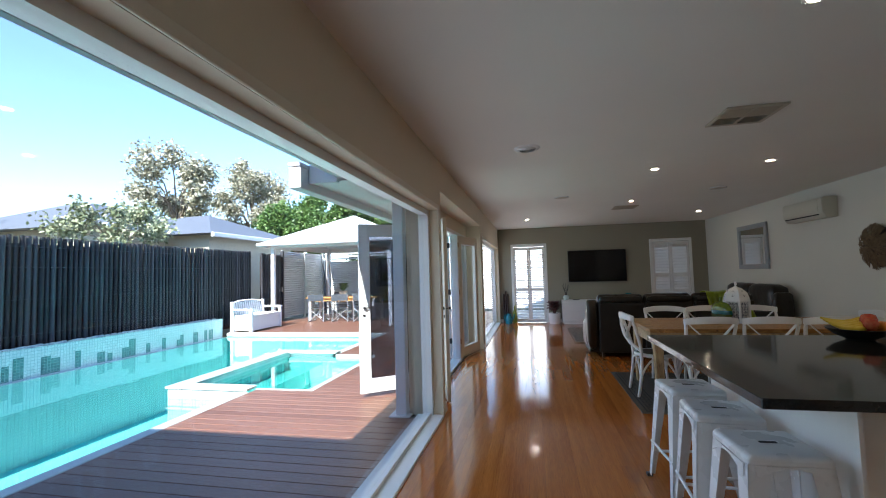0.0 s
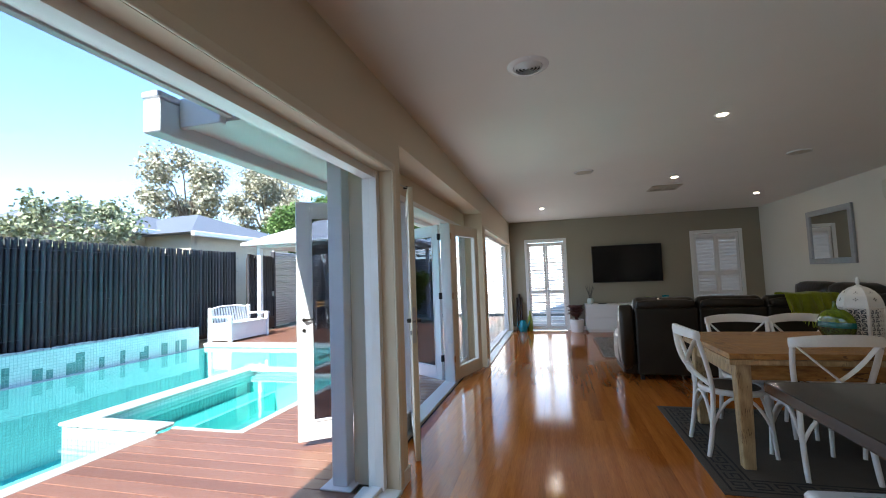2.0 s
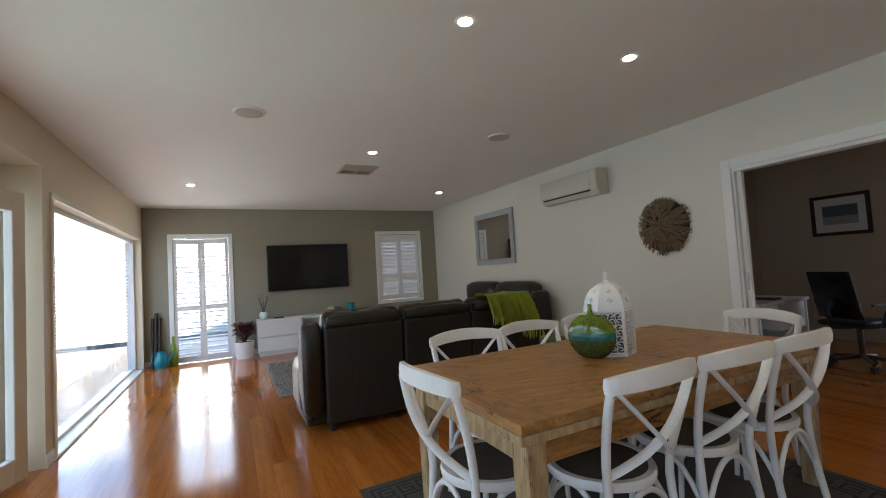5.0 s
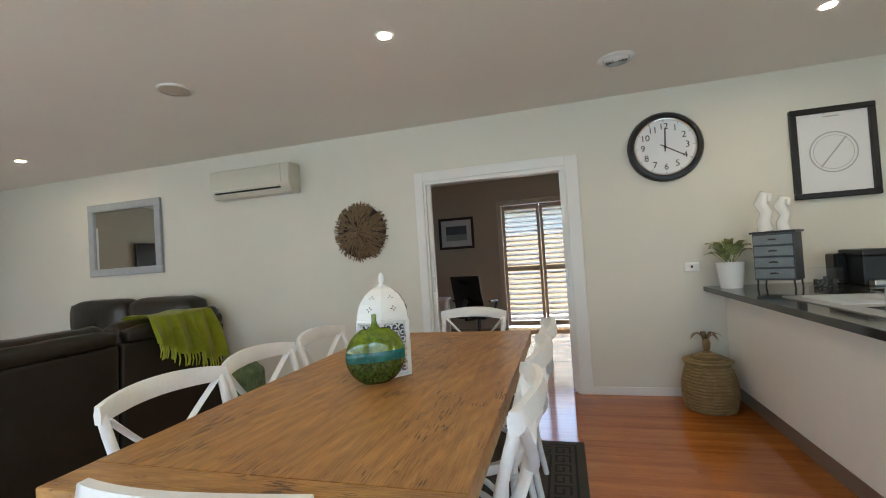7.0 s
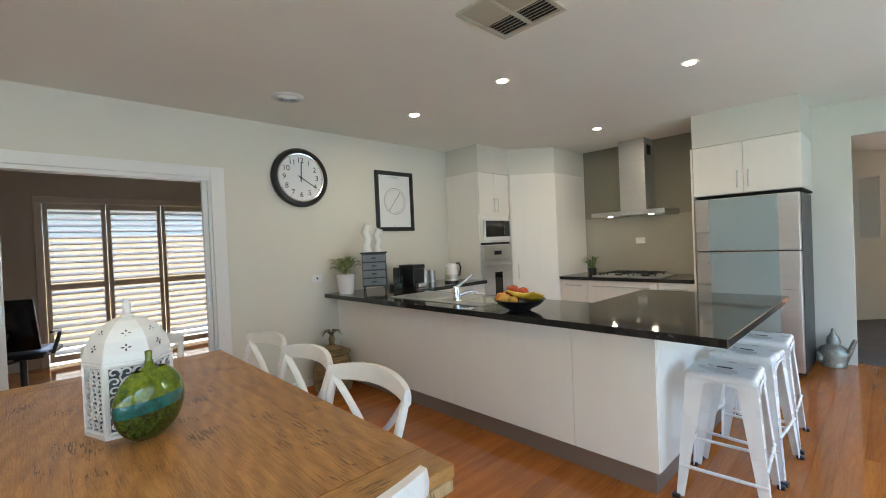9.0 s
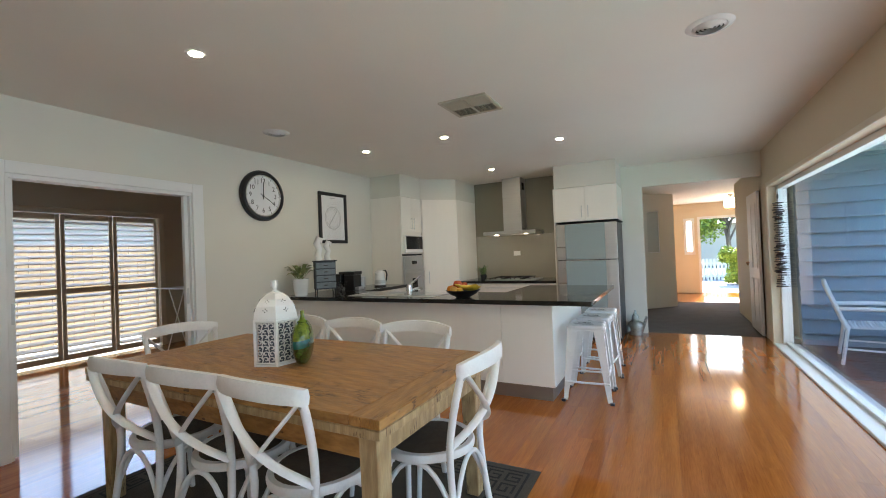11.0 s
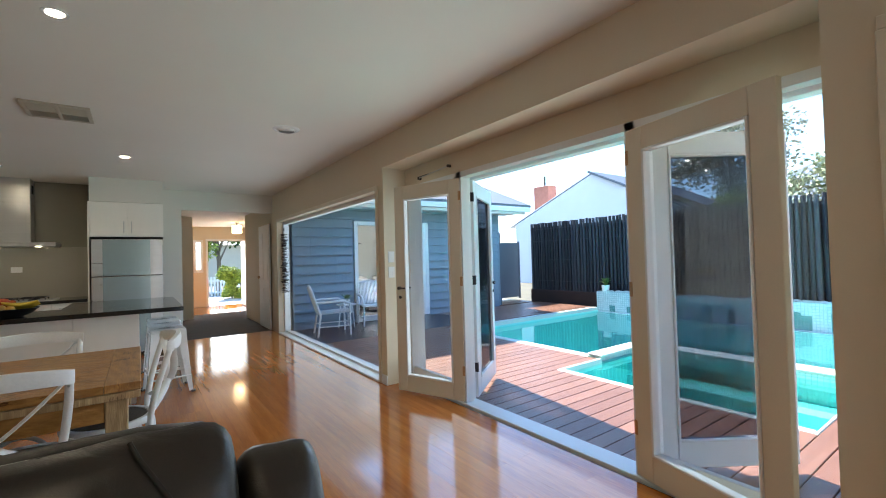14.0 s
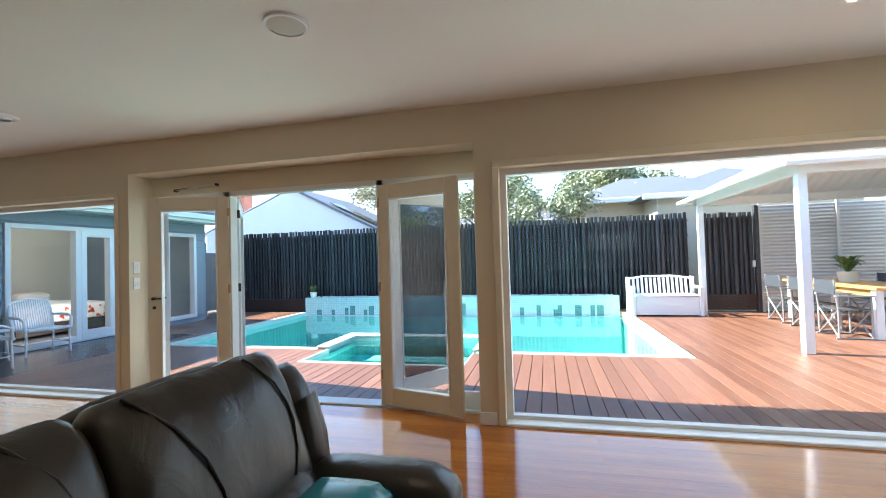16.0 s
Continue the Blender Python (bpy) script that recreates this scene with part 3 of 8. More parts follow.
def leaf(name, label, hinge, angle, side, paint, fill, lever, w=0.78):
    """A door leaf w wide; the hinge at the origin, the leaf along +y * side, turned by angle about z."""
    d = thing(name, label, "door", (hinge[0], hinge[1], 0.0), angle, kind="structure")
    t, h0, h1 = 0.04, 0.02, 2.02
    s = side

    def bx(a, b, z0, z1, tt=t):
        return boxed(-tt / 2, min(a * s, b * s), z0, tt / 2, max(a * s, b * s), z1, bevel=0.004)
    part("stile", bx(0.0, 0.115, h0, h1), paint, d)
    part("stile", bx(w - 0.115, w, h0, h1), paint, d)
    part("rail", bx(0.115, w - 0.115, h0, h0 + 0.15), paint, d)
    part("rail", bx(0.115, w - 0.115, h1 - 0.13, h1), paint, d)
    for a, b, z0, z1 in ((0.115, 0.13, h0 + 0.15, h1 - 0.13), (w - 0.13, w - 0.115, h0 + 0.15, h1 - 0.13), (0.13, w - 0.13, h0 + 0.15, h0 + 0.165), (0.13, w - 0.13, h1 - 0.145, h1 - 0.13)):
        part("glazing_bead", bx(a, b, z0, z1, 0.055), TRIM_WHITE, d)
    p = part("pane", bx(0.12, w - 0.12, h0 + 0.155, h1 - 0.135, 0.006), fill, d, "clear glass pane" if fill is GLASS_DOOR else "dark fly-screen mesh")
    p.visible_shadow = fill is not GLASS_DOOR
    for z in (0.25, 1.05, 1.82):
        part("hinge", boxed(-0.024, min(0, 0.008 * s) - 0.008, z, 0.024, max(0, 0.008 * s) + 0.008, z + 0.085, bevel=0.003), COPPER if fill is GLASS_DOOR else DARK_METAL, d)
    if lever:
        h = bmesh.new()
        y = (w - 0.055) * s
        for sx in (-1, 1):
            rod(h, (0, y, 1.02), (sx * 0.05, y, 1.02), 0.016)
            rod(h, (sx * 0.045, y, 1.02), (sx * 0.045, y - 0.075 * s, 1.02), 0.008)
            rod(h, (0, y, 0.93), (sx * 0.028, y, 0.93), 0.016)
        part("door_handle", h, DARK_METAL, d, "dark metal lever handle", smooth=40)
        part("lock_plate", boxed(-0.013, min(w * s, (w + 0.004) * s), 0.86, 0.013, max(w * s, (w + 0.004) * s), 1.12, bevel=0.001), STEEL, d, "steel lock plate on the door edge")
    return d


leaf("door_1", "cream french door leaf standing open into the room", (XD + 0.02, HA - 0.02), 21, -1, DOOR_CREAM, GLASS_DOOR, True, 0.76)
leaf("door_2", "cream french door leaf folded back into the room", (XD + 0.02, HB + 0.02), -15, 1, DOOR_CREAM, GLASS_DOOR, False, 0.82)
leaf("door_3", "white fly-screen door leaf swung out over the deck", (XD - 0.13, HA - 0.05), 126.5, 1, TRIM_WHITE, MESH_SCREEN, True, 0.84)
leaf("door_4", "white fly-screen door leaf swung out over the deck", (XD - 0.13, HB + 0.05), -125, -1, TRIM_WHITE, MESH_SCREEN, False, 0.84)

# doorway to the office: architrave, pocket edges
dw = thing("door_5", "white architrave of the wide cavity sliding doorway", "doorway", kind="structure")
for x0, x1 in ((XR - 0.02, XR), (XR + 0.12, XR + 0.14)):
    part("architrave", boxed(x0, DA - 0.11, 0, x1, DA, DH + 0.09, bevel=0.004), TRIM_WHITE, dw)
    part("architrave", boxed(x0, DB, 0, x1, DB + 0.085, DH + 0.09, bevel=0.004), TRIM_WHITE, dw)
    part("architrave", boxed(x0, DA, DH, x1, DB, DH + 0.09, bevel=0.004), TRIM_WHITE, dw)
part("reveal", boxed(XR - 0.001, DA, 0, XR + 0.121, DA + 0.02, DH), TRIM_WHITE, dw)
part("reveal", boxed(XR - 0.001, DB - 0.02, 0, XR + 0.121, DB, DH), TRIM_WHITE, dw)
part("head", boxed(XR - 0.001, DA + 0.02, DH - 0.03, XR + 0.121, DB - 0.02, DH), TRIM_WHITE, dw)
for y, s in ((DA + 0.02, 1), (DB - 0.02, -1)):
    e = part("sliding_door_edge", boxed(XR + 0.04, min(y, y + 0.035 * s), 0.01, XR + 0.08, max(y, y + 0.035 * s), DH - 0.03), TRIM_WHITE, dw)
    part("flush_pull", boxed(XR + 0.035, min(y + 0.008 * s, y + 0.03 * s), 0.95, XR + 0.04, max(y + 0.008 * s, y + 0.03 * s), 1.10, bevel=0.002), STEEL, e)

# office shell
OX, OY0, OY1 = 7.9, 1.2, 7.2
structure("office_floor", boxed(XR + 0.12, OY0, -0.12, OX, OY1, -0.018), VENT_DARK, "office floor base", "floor")
bm = bmesh.new()
SA, SB, SZ0, SZ1 = 2.75, 5.35, 0.02, 2.14
box(bm, OX, OY0 - 0.12, 0, OX + 0.15, SA, H)
box(bm, OX, SB, 0, OX + 0.15, OY1 + 0.12, H)
box(bm, OX, SA, SZ1, OX + 0.15, SB, H)
structure("office_wall_east", bm, WALL_TAN, "tan office wall with shuttered doors")
structure("office_wall_north", boxed(XR + 0.12, OY1, 0, OX, OY1 + 0.12, H), WALL_TAN, "tan office side wall")
structure("office_wall_south", boxed(XR + 0.12, OY0 - 0.12, 0, OX, OY0, H), WALL_TAN, "tan office side wall")
structure("office_wall_inner", boxed(XR + 0.12, OY0, 0, XR + 0.124, DA - 0.12, H), WALL_TAN, "tan office wall face")
structure("office_ceiling", boxed(XR + 0.12, OY0 - 0.12, H, OX + 0.15, OY1 + 0.12, H + 0.15), CEILING_PAINT, "white office ceiling", "ceiling")

# hall and entry beyond the kitchen
HE = -6.7
structure("hall_floor", boxed(-2.6, -4.6, -0.12, 1.2, YK - 0.121, -0.004), CARPET, "dark grey hall carpet", "floor")
structure("entry_floor", boxed(-2.6, HE - 0.2, -0.12, 1.2, -4.6, -0.006), FLOOR_WOOD, "timber entry floor", "floor")
structure("hall_wall_west", boxed(-0.97, -3.0, 0, XL, YK - 0.12, H), WALL_CREAM, "cream hall wall")
structure("hall_wall_left", boxed(1.08, -3.05, 0, 1.2, YK - 0.12, H), WALL_WHITE, "white hall wall")
bm = bmesh.new()
for v in ((1.2, -2.7), (0.18, -3.75), (0.28, -3.85), (1.3, -2.8)):
    bm.verts.new((v[0], v[1], 0))
bm.verts.ensure_lookup_table()
f = bm.faces.new(bm.verts)
ext = bmesh.ops.extrude_face_region(bm, geom=[f])["geom"]
bmesh.ops.translate(bm, verts=[g for g in ext if isinstance(g, bmesh.types.BMVert)], vec=(0, 0, H))
structure("hall_wall_angled", bm, WALL_WHITE, "white angled hall wall")
structure("hall_wall_side", boxed(0.18, HE, 0, 0.30, -3.80, H), WALL_CREAM, "cream entry side wall")
structure("hall_wall_far_side", boxed(-2.72, HE, 0, -2.6, -3.0, H), WALL_CREAM, "cream entry side wall")
structure("hall_wall_return", boxed(-2.6, -3.12, 0, -0.97, -3.0, H), WALL_CREAM, "cream entry return wall")
bm = bmesh.new()
box(bm, -2.6, HE - 0.15, 0, -1.50, HE, H)
box(bm, -0.42, HE - 0.15, 0, 0.3, HE, H)
box(bm, -1.50, HE - 0.15, 2.08, -0.42, HE, H)
structure("entry_wall", bm, WALL_CREAM, "cream entry wall with the open front door")
structure("hall_ceiling", boxed(-2.72, HE - 0.15, 2.45, 1.3, YK - 0.121, 2.6), CEILING_PAINT, "white hall ceiling", "ceiling")

# ---- outdoors ----
DZ = -0.03
PXH, PXF, PY0, PY1, WATERZ = -3.62, -8.0, 1.75, 9.9, -0.13
SX0, SX1, SY0, SY1 = -4.5, -2.78, 4.88, 7.15

# ground with the pool's hole
bm = bmesh.new()
for a in ((-120, -120, -8.6, 120), (-8.6, -120, 9, PY0 - 0.4), (-8.6, PY1 + 0.3, 9, 120), (-2.7, PY0 - 0.4, 9, PY1 + 0.3), (9, -120, 120, 120)):
    box(bm, a[0], a[1], -0.9, a[2], a[3], -0.20)
structure("ground", bm, GRASS, "bare earth ground round the house", "ground")

pool = thing("swimming_pool", "turquoise swimming pool with white mosaic wall", "pool", kind="structure")
bm = bmesh.new()
box(bm, -8.3, PY0 - 0.35, -1.6, -2.5, PY1 + 0.35, -1.45)
box(bm, -8.3, PY0 - 0.35, -1.45, PXF, PY1 + 0.2, WATERZ - 0.06)
box(bm, PXF, PY1, -1.45, PXH, PY1 + 0.3, -0.10)
box(bm, PXH, PY0, -1.45, PXH + 0.3, SY0 - 0.06, -0.10)
box(bm, PXH, SY1 + 0.06, -1.45, PXH + 0.3, PY1 + 0.3, -0.10)
box(bm, PXF, PY0 - 0.3, -1.45, PXH + 0.3, PY0, -0.10)
part("basin", bm, POOL_PLASTER, pool)
bm = bmesh.new()
box(bm, SX0, SY0, -0.95, SX1 + 0.1, SY1, -0.62)
box(bm, SX0, SY0 - 0.1, -1.45, SX1 + 0.1, SY0, -0.10)
box(bm, SX0, SY1, -1.45, SX1 + 0.1, SY1 + 0.1, -0.10)
box(bm, SX1, SY0, -1.45, SX1 + 0.15, SY1, -0.10)
box(bm, SX0, SY0, -0.62, SX0 + 0.45, SY1, -0.32)
part("spa_basin", bm, POOL_PLASTER, pool)
part("spa_wall", boxed(SX0 - 0.22, SY0 - 0.2, -1.45, SX0, SY1 + 0.2, -0.02, bevel=0.01), POOL_TILE, pool)
part("spa_wall", boxed(SX0, SY0 - 0.2, -1.45, PXH - 0.001, SY0 - 0.1, -0.02, bevel=0.01), POOL_TILE, pool)
part("spa_wall", boxed(SX0, SY1 + 0.1, -1.45, PXH - 0.001, SY1 + 0.2, -0.02, bevel=0.01), POOL_TILE, pool)
for a in ((PXH - 0.02, PY0 - 0.02, PXH + 0.12, SY0 - 0.2), (PXH - 0.02, SY1 + 0.2, PXH + 0.12, PY1 + 0.12), (PXF, PY1 - 0.02, PXH - 0.02, PY1 + 0.12), (PXF, PY0 - 0.16, PXH + 0.12, PY0 - 0.02)):
    part("coping", boxed(a[0], a[1], -0.12, a[2], a[3], DZ + 0.004, bevel=0.006), COPING, pool)
for a in ((SX0 - 0.24, SY0 - 0.22, SX0 + 0.02, SY1 + 0.22), (SX0 + 0.02, SY0 - 0.22, PXH + 0.1, SY0), (SX0 + 0.02, SY1, PXH + 0.1, SY1 + 0.22)):
    part("spa_coping", boxed(a[0], a[1], -0.019, a[2], a[3], 0.015, bevel=0.008), COPING, pool)
for a in ((PXH + 0.1, SY0 - 0.046, SX1 + 0.08, SY0), (PXH + 0.1, SY1, SX1 + 0.08, SY1 + 0.026), (SX1, SY0, SX1 + 0.08, SY1)):
    part("spa_edge", boxed(a[0], a[1], -0.12, a[2], a[3], DZ + 0.004, bevel=0.006), COPING, pool)


def sheet(x0, y0, x1, y1, z):
    b = bmesh.new()
    b.faces.new([b.verts.new(p) for p in ((x0, y0, z), (x1, y0, z), (x1, y1, z), (x0, y1, z))])
    return b


w = part("water", sheet(PXF, PY0, PXH, PY1, WATERZ), WATER, pool)
w.visible_shadow = False
w = part("spa_water", sheet(SX0, SY0, SX1, SY1, WATERZ + 0.05), WATER, pool)
w.visible_shadow = False

# raised mosaic wall with a ledge at the waterline, and its dark bars
mw = thing("mosaic_wall", "white mosaic tiled pool wall with green bars", "pool wall", kind="structure")
part("wall_body", boxed(-8.26, PY0 - 0.1, -1.45, -8.10, PY1 - 0.05, 0.36), POOL_TILE, mw)
part("ledge", boxed(-8.10, PY0, -1.45, PXF + 0.05, PY1 - 0.05, WATERZ - 0.005), POOL_TILE, mw)
random.seed(4)
y = PY0 + 0.25
while y < PY1 - 0.4:
    n = random.choice((1, 1, 2, 2))
    for k in range(n):
        wd = random.choice((0.10, 0.15))
        z0 = WATERZ + 0.01
        z1 = z0 + random.choice((0.15, 0.20, 0.25, 0.30, 0.35))
        part("green_bar", boxed(-8.10, y, z0, -8.096, y + wd, z1), POOL_TILE_DARK, mw)
        y += wd + (0.0 if random.random() < 0.5 else 0.05)
    y += random.choice((0.2, 0.25, 0.3))
bm = bmesh.new()
for i in range(150):
    yy = PY0 + 0.05 + i * (PY1 - PY0 - 0.2) / 150
    bmesh.ops.create_icosphere(bm, subdivisions=1, radius=random.uniform(0.025, 0.05), matrix=Matrix.Translation((-8.18 + random.uniform(-0.05, 0.03), yy, 0.37)) @ Matrix.Diagonal((1, 1.4, 0.6, 1)))
solid("pebbles", bm, COPING, "pale pebbles along the top of the pool wall", "pebbles", kind="stuff")

# dark pole fence
fence = thing("pole_fence", "dark stained vertical pole fence behind the pool", "fence", (-8.40, 0, 0))
random.seed(7)


STICKS = []
for r in (0.034, 0.038, 0.041, 0.044):
    sb = bmesh.new()
    rod(sb, (0, 0, 0.12), (random.uniform(-0.006, 0.006), random.uniform(-0.008, 0.008), 2.24 + random.uniform(-0.005, 0.005)), r, r * 0.93, 8)
    sm = finish(sb, "pole", 50)
    sm.materials.append(FENCE_STICK)
    STICKS.append((r, sm))


def stick_row(y0, y1, parent, dz=0.0):
    yy = y0
    while yy < y1:
        r, mesh = random.choice(STICKS)
        pieces("pole", mesh, [pose(random.uniform(-0.008, 0.008), yy, dz + random.uniform(-0.016, 0.012), 0, 0, random.uniform(0, 360))], parent)
        yy += r * 2 + random.uniform(0.012, 0.026)


stick_row(-0.72, 11.45, fence)
for z in (0.55, 1.15, 1.7, 2.05):
    part("rail", boxed(0.036, -0.76, z, 0.048, 11.45, z + 0.012), FENCE_POLE, fence)
    part("rail", boxed(-0.075, -0.76, z, -0.048, 11.45, z + 0.05), FENCE_BROWN, fence)
part("backing", boxed(-0.11, -0.76, 0.0, -0.08, 11.45, 2.12), FENCE_BROWN, fence)
part("plinth_board", boxed(0.045, -0.76, -0.2, 0.07, PY0 - 0.12, 0.30, bevel=0.004), FENCE_BROWN, fence)
gate = thing("pole_gate", "dark pole gate with a brown kick board", "gate", (-8.15, 11.62, 0))
stick_row(0.0, 1.05, gate, -0.06)
# Added dark board that keeps the gaps between the poles dark.
part("backing", boxed(-0.07, 0.0, 0.10, -0.045, 1.05, 2.08), FENCE_BROWN, gate)
part("kick_board", boxed(0.02, 0.0, 0.02, 0.05, 1.05, 0.36, bevel=0.004), FENCE_BROWN, gate)
part("latch", boxed(0.03, 0.98, 0.95, 0.07, 1.04, 1.10, bevel=0.006), STEEL, gate)
part("post", boxed(-0.05, 1.06, -0.03, 0.05, 1.14, 2.3), FENCE_POLE, gate)


def corrugated(length, height, pitch=0.076, depth=0.012):
    """Sheet with waves that run level, along +y, from the origin up."""
    b = bmesh.new()
    n = int(height / pitch * 6)
    prof = [(depth * math.sin(2 * math.pi * i / 6), height * i / n) for i in range(n + 1)]
    a = [[b.verts.new((x + o, yy, z)) for x, z in prof] for o, yy in ((0, 0), (0, length), (-0.02, length), (-0.02, 0))]
    for p, q in ((0, 1), (1, 2), (2, 3), (3, 0)):
        for i in range(n):
            b.faces.new((a[p][i], a[q][i], a[q][i + 1], a[p][i + 1]))
    return b


sg = thing("side_gate", "plain blue-grey metal side gate beside the wing", "gate", (-6.86, -1.42, DZ))
part("gate_panel", boxed(-1.62, -0.02, 0.05, -0.04, 0.02, 1.74, bevel=0.004), STEEL_BLUE, sg)
for x in (-1.66, -0.85, -0.03):
    part("upright", boxed(x - 0.025, -0.03, 0.0, x + 0.025, 0.03, 1.78, bevel=0.004), STEEL_BLUE, sg)
part("latch", boxed(-0.80, 0.025, 0.95, -0.72, 0.04, 1.0, bevel=0.003), STEEL, sg)
sc = thing("corrugated_screen", "narrow silver corrugated screen at the wing's corner", "screen", (-6.83, -1.36, DZ))
part("metal_sheet", corrugated(0.86, 1.95), CORRUGATED, sc, smooth=60)
part("edge_post", boxed(-0.03, 0.86, 0.0, 0.025, 0.90, 1.98, bevel=0.003), STEEL_BLUE, sc)
cf = thing("corrugated_fence", "silver corrugated metal fence sheets", "fence", (-8.25, 12.8, 0.05))
part("metal_sheet", corrugated(2.9, 2.25), CORRUGATED, cf, smooth=60)
for y in (0.0, 1.45, 2.85):
    part("post", boxed(0.01, y, -0.1, 0.06, y + 0.05, 2.3), CORRUGATED, cf)
cf2 = thing("corrugated_fence", "silver corrugated metal fence sheets", "fence", (-8.2, 15.75, 0.05), -90)
part("metal_sheet", corrugated(12.6, 1.95), CORRUGATED, cf2, smooth=60)
for y in (0.02, 2.4, 4.8, 7.2, 9.6, 12.0):
    part("post", boxed(0.015, y, -0.1, 0.07, y + 0.07, 2.02), STEEL_BLUE, cf2)
cf3 = thing("lattice_screen", "white horizontal slat screen above the fence", "screen", (-8.2, 15.80, 2.08), -90)
for i in range(5):
    part("slat", boxed(-0.02, 0, i * 0.10, 0.0, 12.6, i * 0.10 + 0.055), EXT_WHITE, cf3)
for y in (0.02, 2.4, 4.8, 7.2, 9.6, 12.0):
    part("upright", boxed(-0.05, y, -0.3, -0.02, y + 0.06, 0.5), EXT_WHITE, cf3)

# deck boards run away from the house; verandah boards are coloured darker for shade
deck = thing("deck", "red-brown hardwood deck boards round the pool", "deck", kind="structure")
bm = bmesh.new()
for a in ((-8.1, -4.0, XO - 0.05, PY0 - 0.35), (-2.65, PY0 - 0.35, XO - 0.05, PY1 + 0.2), (PXH + 0.15, PY0 - 0.35, -2.65, SY0 - 0.25), (PXH + 0.15, SY1 + 0.25, -2.65, PY1 + 0.2), (-8.1, PY1 + 0.2, XO - 0.05, 15.6)):
    box(bm, *a[:2], -0.20, *a[2:], -0.14)
part("joists", bm, VENT_DARK, deck)
BW, GAP = 0.138, 0.006


def board(length):
    b = boxed(-length, 0, -0.022, 0, BW - GAP, 0, bevel=0.003)
    return b


def board_mesh(length, mat, cache={}):
    key = (round(length, 3), mat.name)
    if key not in cache:
        me = finish(board(length), "deck_board")
        me.materials.append(mat)
        cache[key] = me
    return cache[key]


def lay(y, x_from, x_to, mat=None):
    ob = new("deck_board", board_mesh(x_from - x_to, mat or DECK_WOOD))
    ob.parent = deck
    ob.location = (x_from, y, DZ)


n = 0
y = -4.0
while y < 15.5:
    x0 = -1.12 if y < PA - 0.25 or y > PB + 0.1 else XO - 0.055
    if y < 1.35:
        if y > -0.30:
            lay(y, x0, -4.6, VERANDAH_WOOD_SHADED)
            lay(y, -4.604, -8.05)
        elif y < -0.5:
            lay(y, -6.75, -8.05)
    elif y < PY0 - 0.16 - BW:
        lay(y, x0, -4.6)
        lay(y, -4.604, -8.05)
    elif y < SY0 - 0.045 - BW:
        lay(y, x0, PXH + 0.125)
    elif y < SY1 + 0.02:
        lay(y, x0, SX1 + 0.085)
    elif y < PY1 + 0.12:
        lay(y, x0, PXH + 0.125)
    else:
        lay(y, x0, -4.3)
        lay(y, -4.304, -8.05)
    y += BW

# eaves, gutter and the verandah post of the house
ev = thing("eaves", "white eaves lining and gutter of the house", "eaves", kind="structure")
part("soffit", boxed(-1.60, 0.55, 2.312, XW, 3.45, 2.34), EXT_WHITE, ev)
part("soffit", boxed(-1.93, 3.452, 2.285, XW, 9.9, 2.31), EXT_WHITE, ev)
part("fascia", boxed(-1.64, 0.55, 2.302, -1.602, 3.45, 2.60), EXT_WHITE, ev)
part("roof_gutter", boxed(-1.76, 0.55, 2.47, -1.642, 3.40, 2.60, bevel=0.02, seg=2), EXT_WHITE, ev)
part("gutter", boxed(-2.05, 3.27, 2.205, -1.932, 9.9, 2.40, bevel=0.008), EXT_WHITE, ev)
part("gutter_cap", boxed(-2.054, 3.262, 2.405, -1.928, 9.9, 2.44, bevel=0.006), EXT_WHITE, ev)
part("gutter_end", boxed(-1.93, 3.40, 2.262, -1.642, 3.45, 2.44, bevel=0.006), EXT_WHITE, ev)
bm = bmesh.new()
pr = [(-1.97, 2.60), (1.8, 4.0), (5.6, 2.6), (5.6, 2.75), (1.8, 4.15), (-1.97, 2.66)]
va = [bm.verts.new((x, 0.3, z)) for x, z in pr]
vb = [bm.verts.new((x, 12.3, z)) for x, z in pr]
for i in range(6):
    j = (i + 1) % 6
    bm.faces.new((va[i], va[j], vb[j], vb[i]))
bm.faces.new(va)
bm.faces.new(vb[::-1])
part("roof", bm, ROOF_GREY, ev)
vp = thing("verandah_post", "white square timber verandah post with a dark bracket", "post", (-1.285, 4.095, DZ))
part("shaft", boxed(-0.055, -0.055, 0.012, 0.055, 0.055, 2.235, bevel=0.006), EXT_WHITE, vp)
part("base_plate", boxed(-0.12, -0.10, 0.0, 0.10, 0.10, 0.012, bevel=0.003), EXT_WHITE, vp)
part("bracket", boxed(-0.09, -0.09, 2.235, 0.09, 0.12, 2.31, bevel=0.012), STEEL_BLUE, vp, "dark grey bracket")

# bedroom wing with weatherboards
wing = thing("wing_wall", "blue-grey weatherboard wing of the house", "wall", kind="structure")
WY, WX1 = -0.42, -6.7
part("inner_wall", boxed(XO, WY - 0.12, -0.1, -2.52, WY - 0.03, 2.5), WEATHERBOARD, wing)
part("inner_wall", boxed(-4.42, WY - 0.12, -0.1, -5.60, WY - 0.03, 2.5), WEATHERBOARD, wing)
part("inner_wall", boxed(-6.42, WY - 0.12, -0.1, WX1, WY - 0.03, 2.5), WEATHERBOARD, wing)
part("inner_wall", boxed(-2.52, WY - 0.12, 2.14, -4.42, WY - 0.03, 2.5), WEATHERBOARD, wing)
part("inner_wall", boxed(-5.60, WY - 0.12, 2.12, -6.42, WY - 0.03, 2.5), WEATHERBOARD, wing)
part("inner_wall", boxed(-5.60, WY - 0.12, -0.1, -6.42, WY - 0.03, 0.10), WEATHERBOARD, wing)
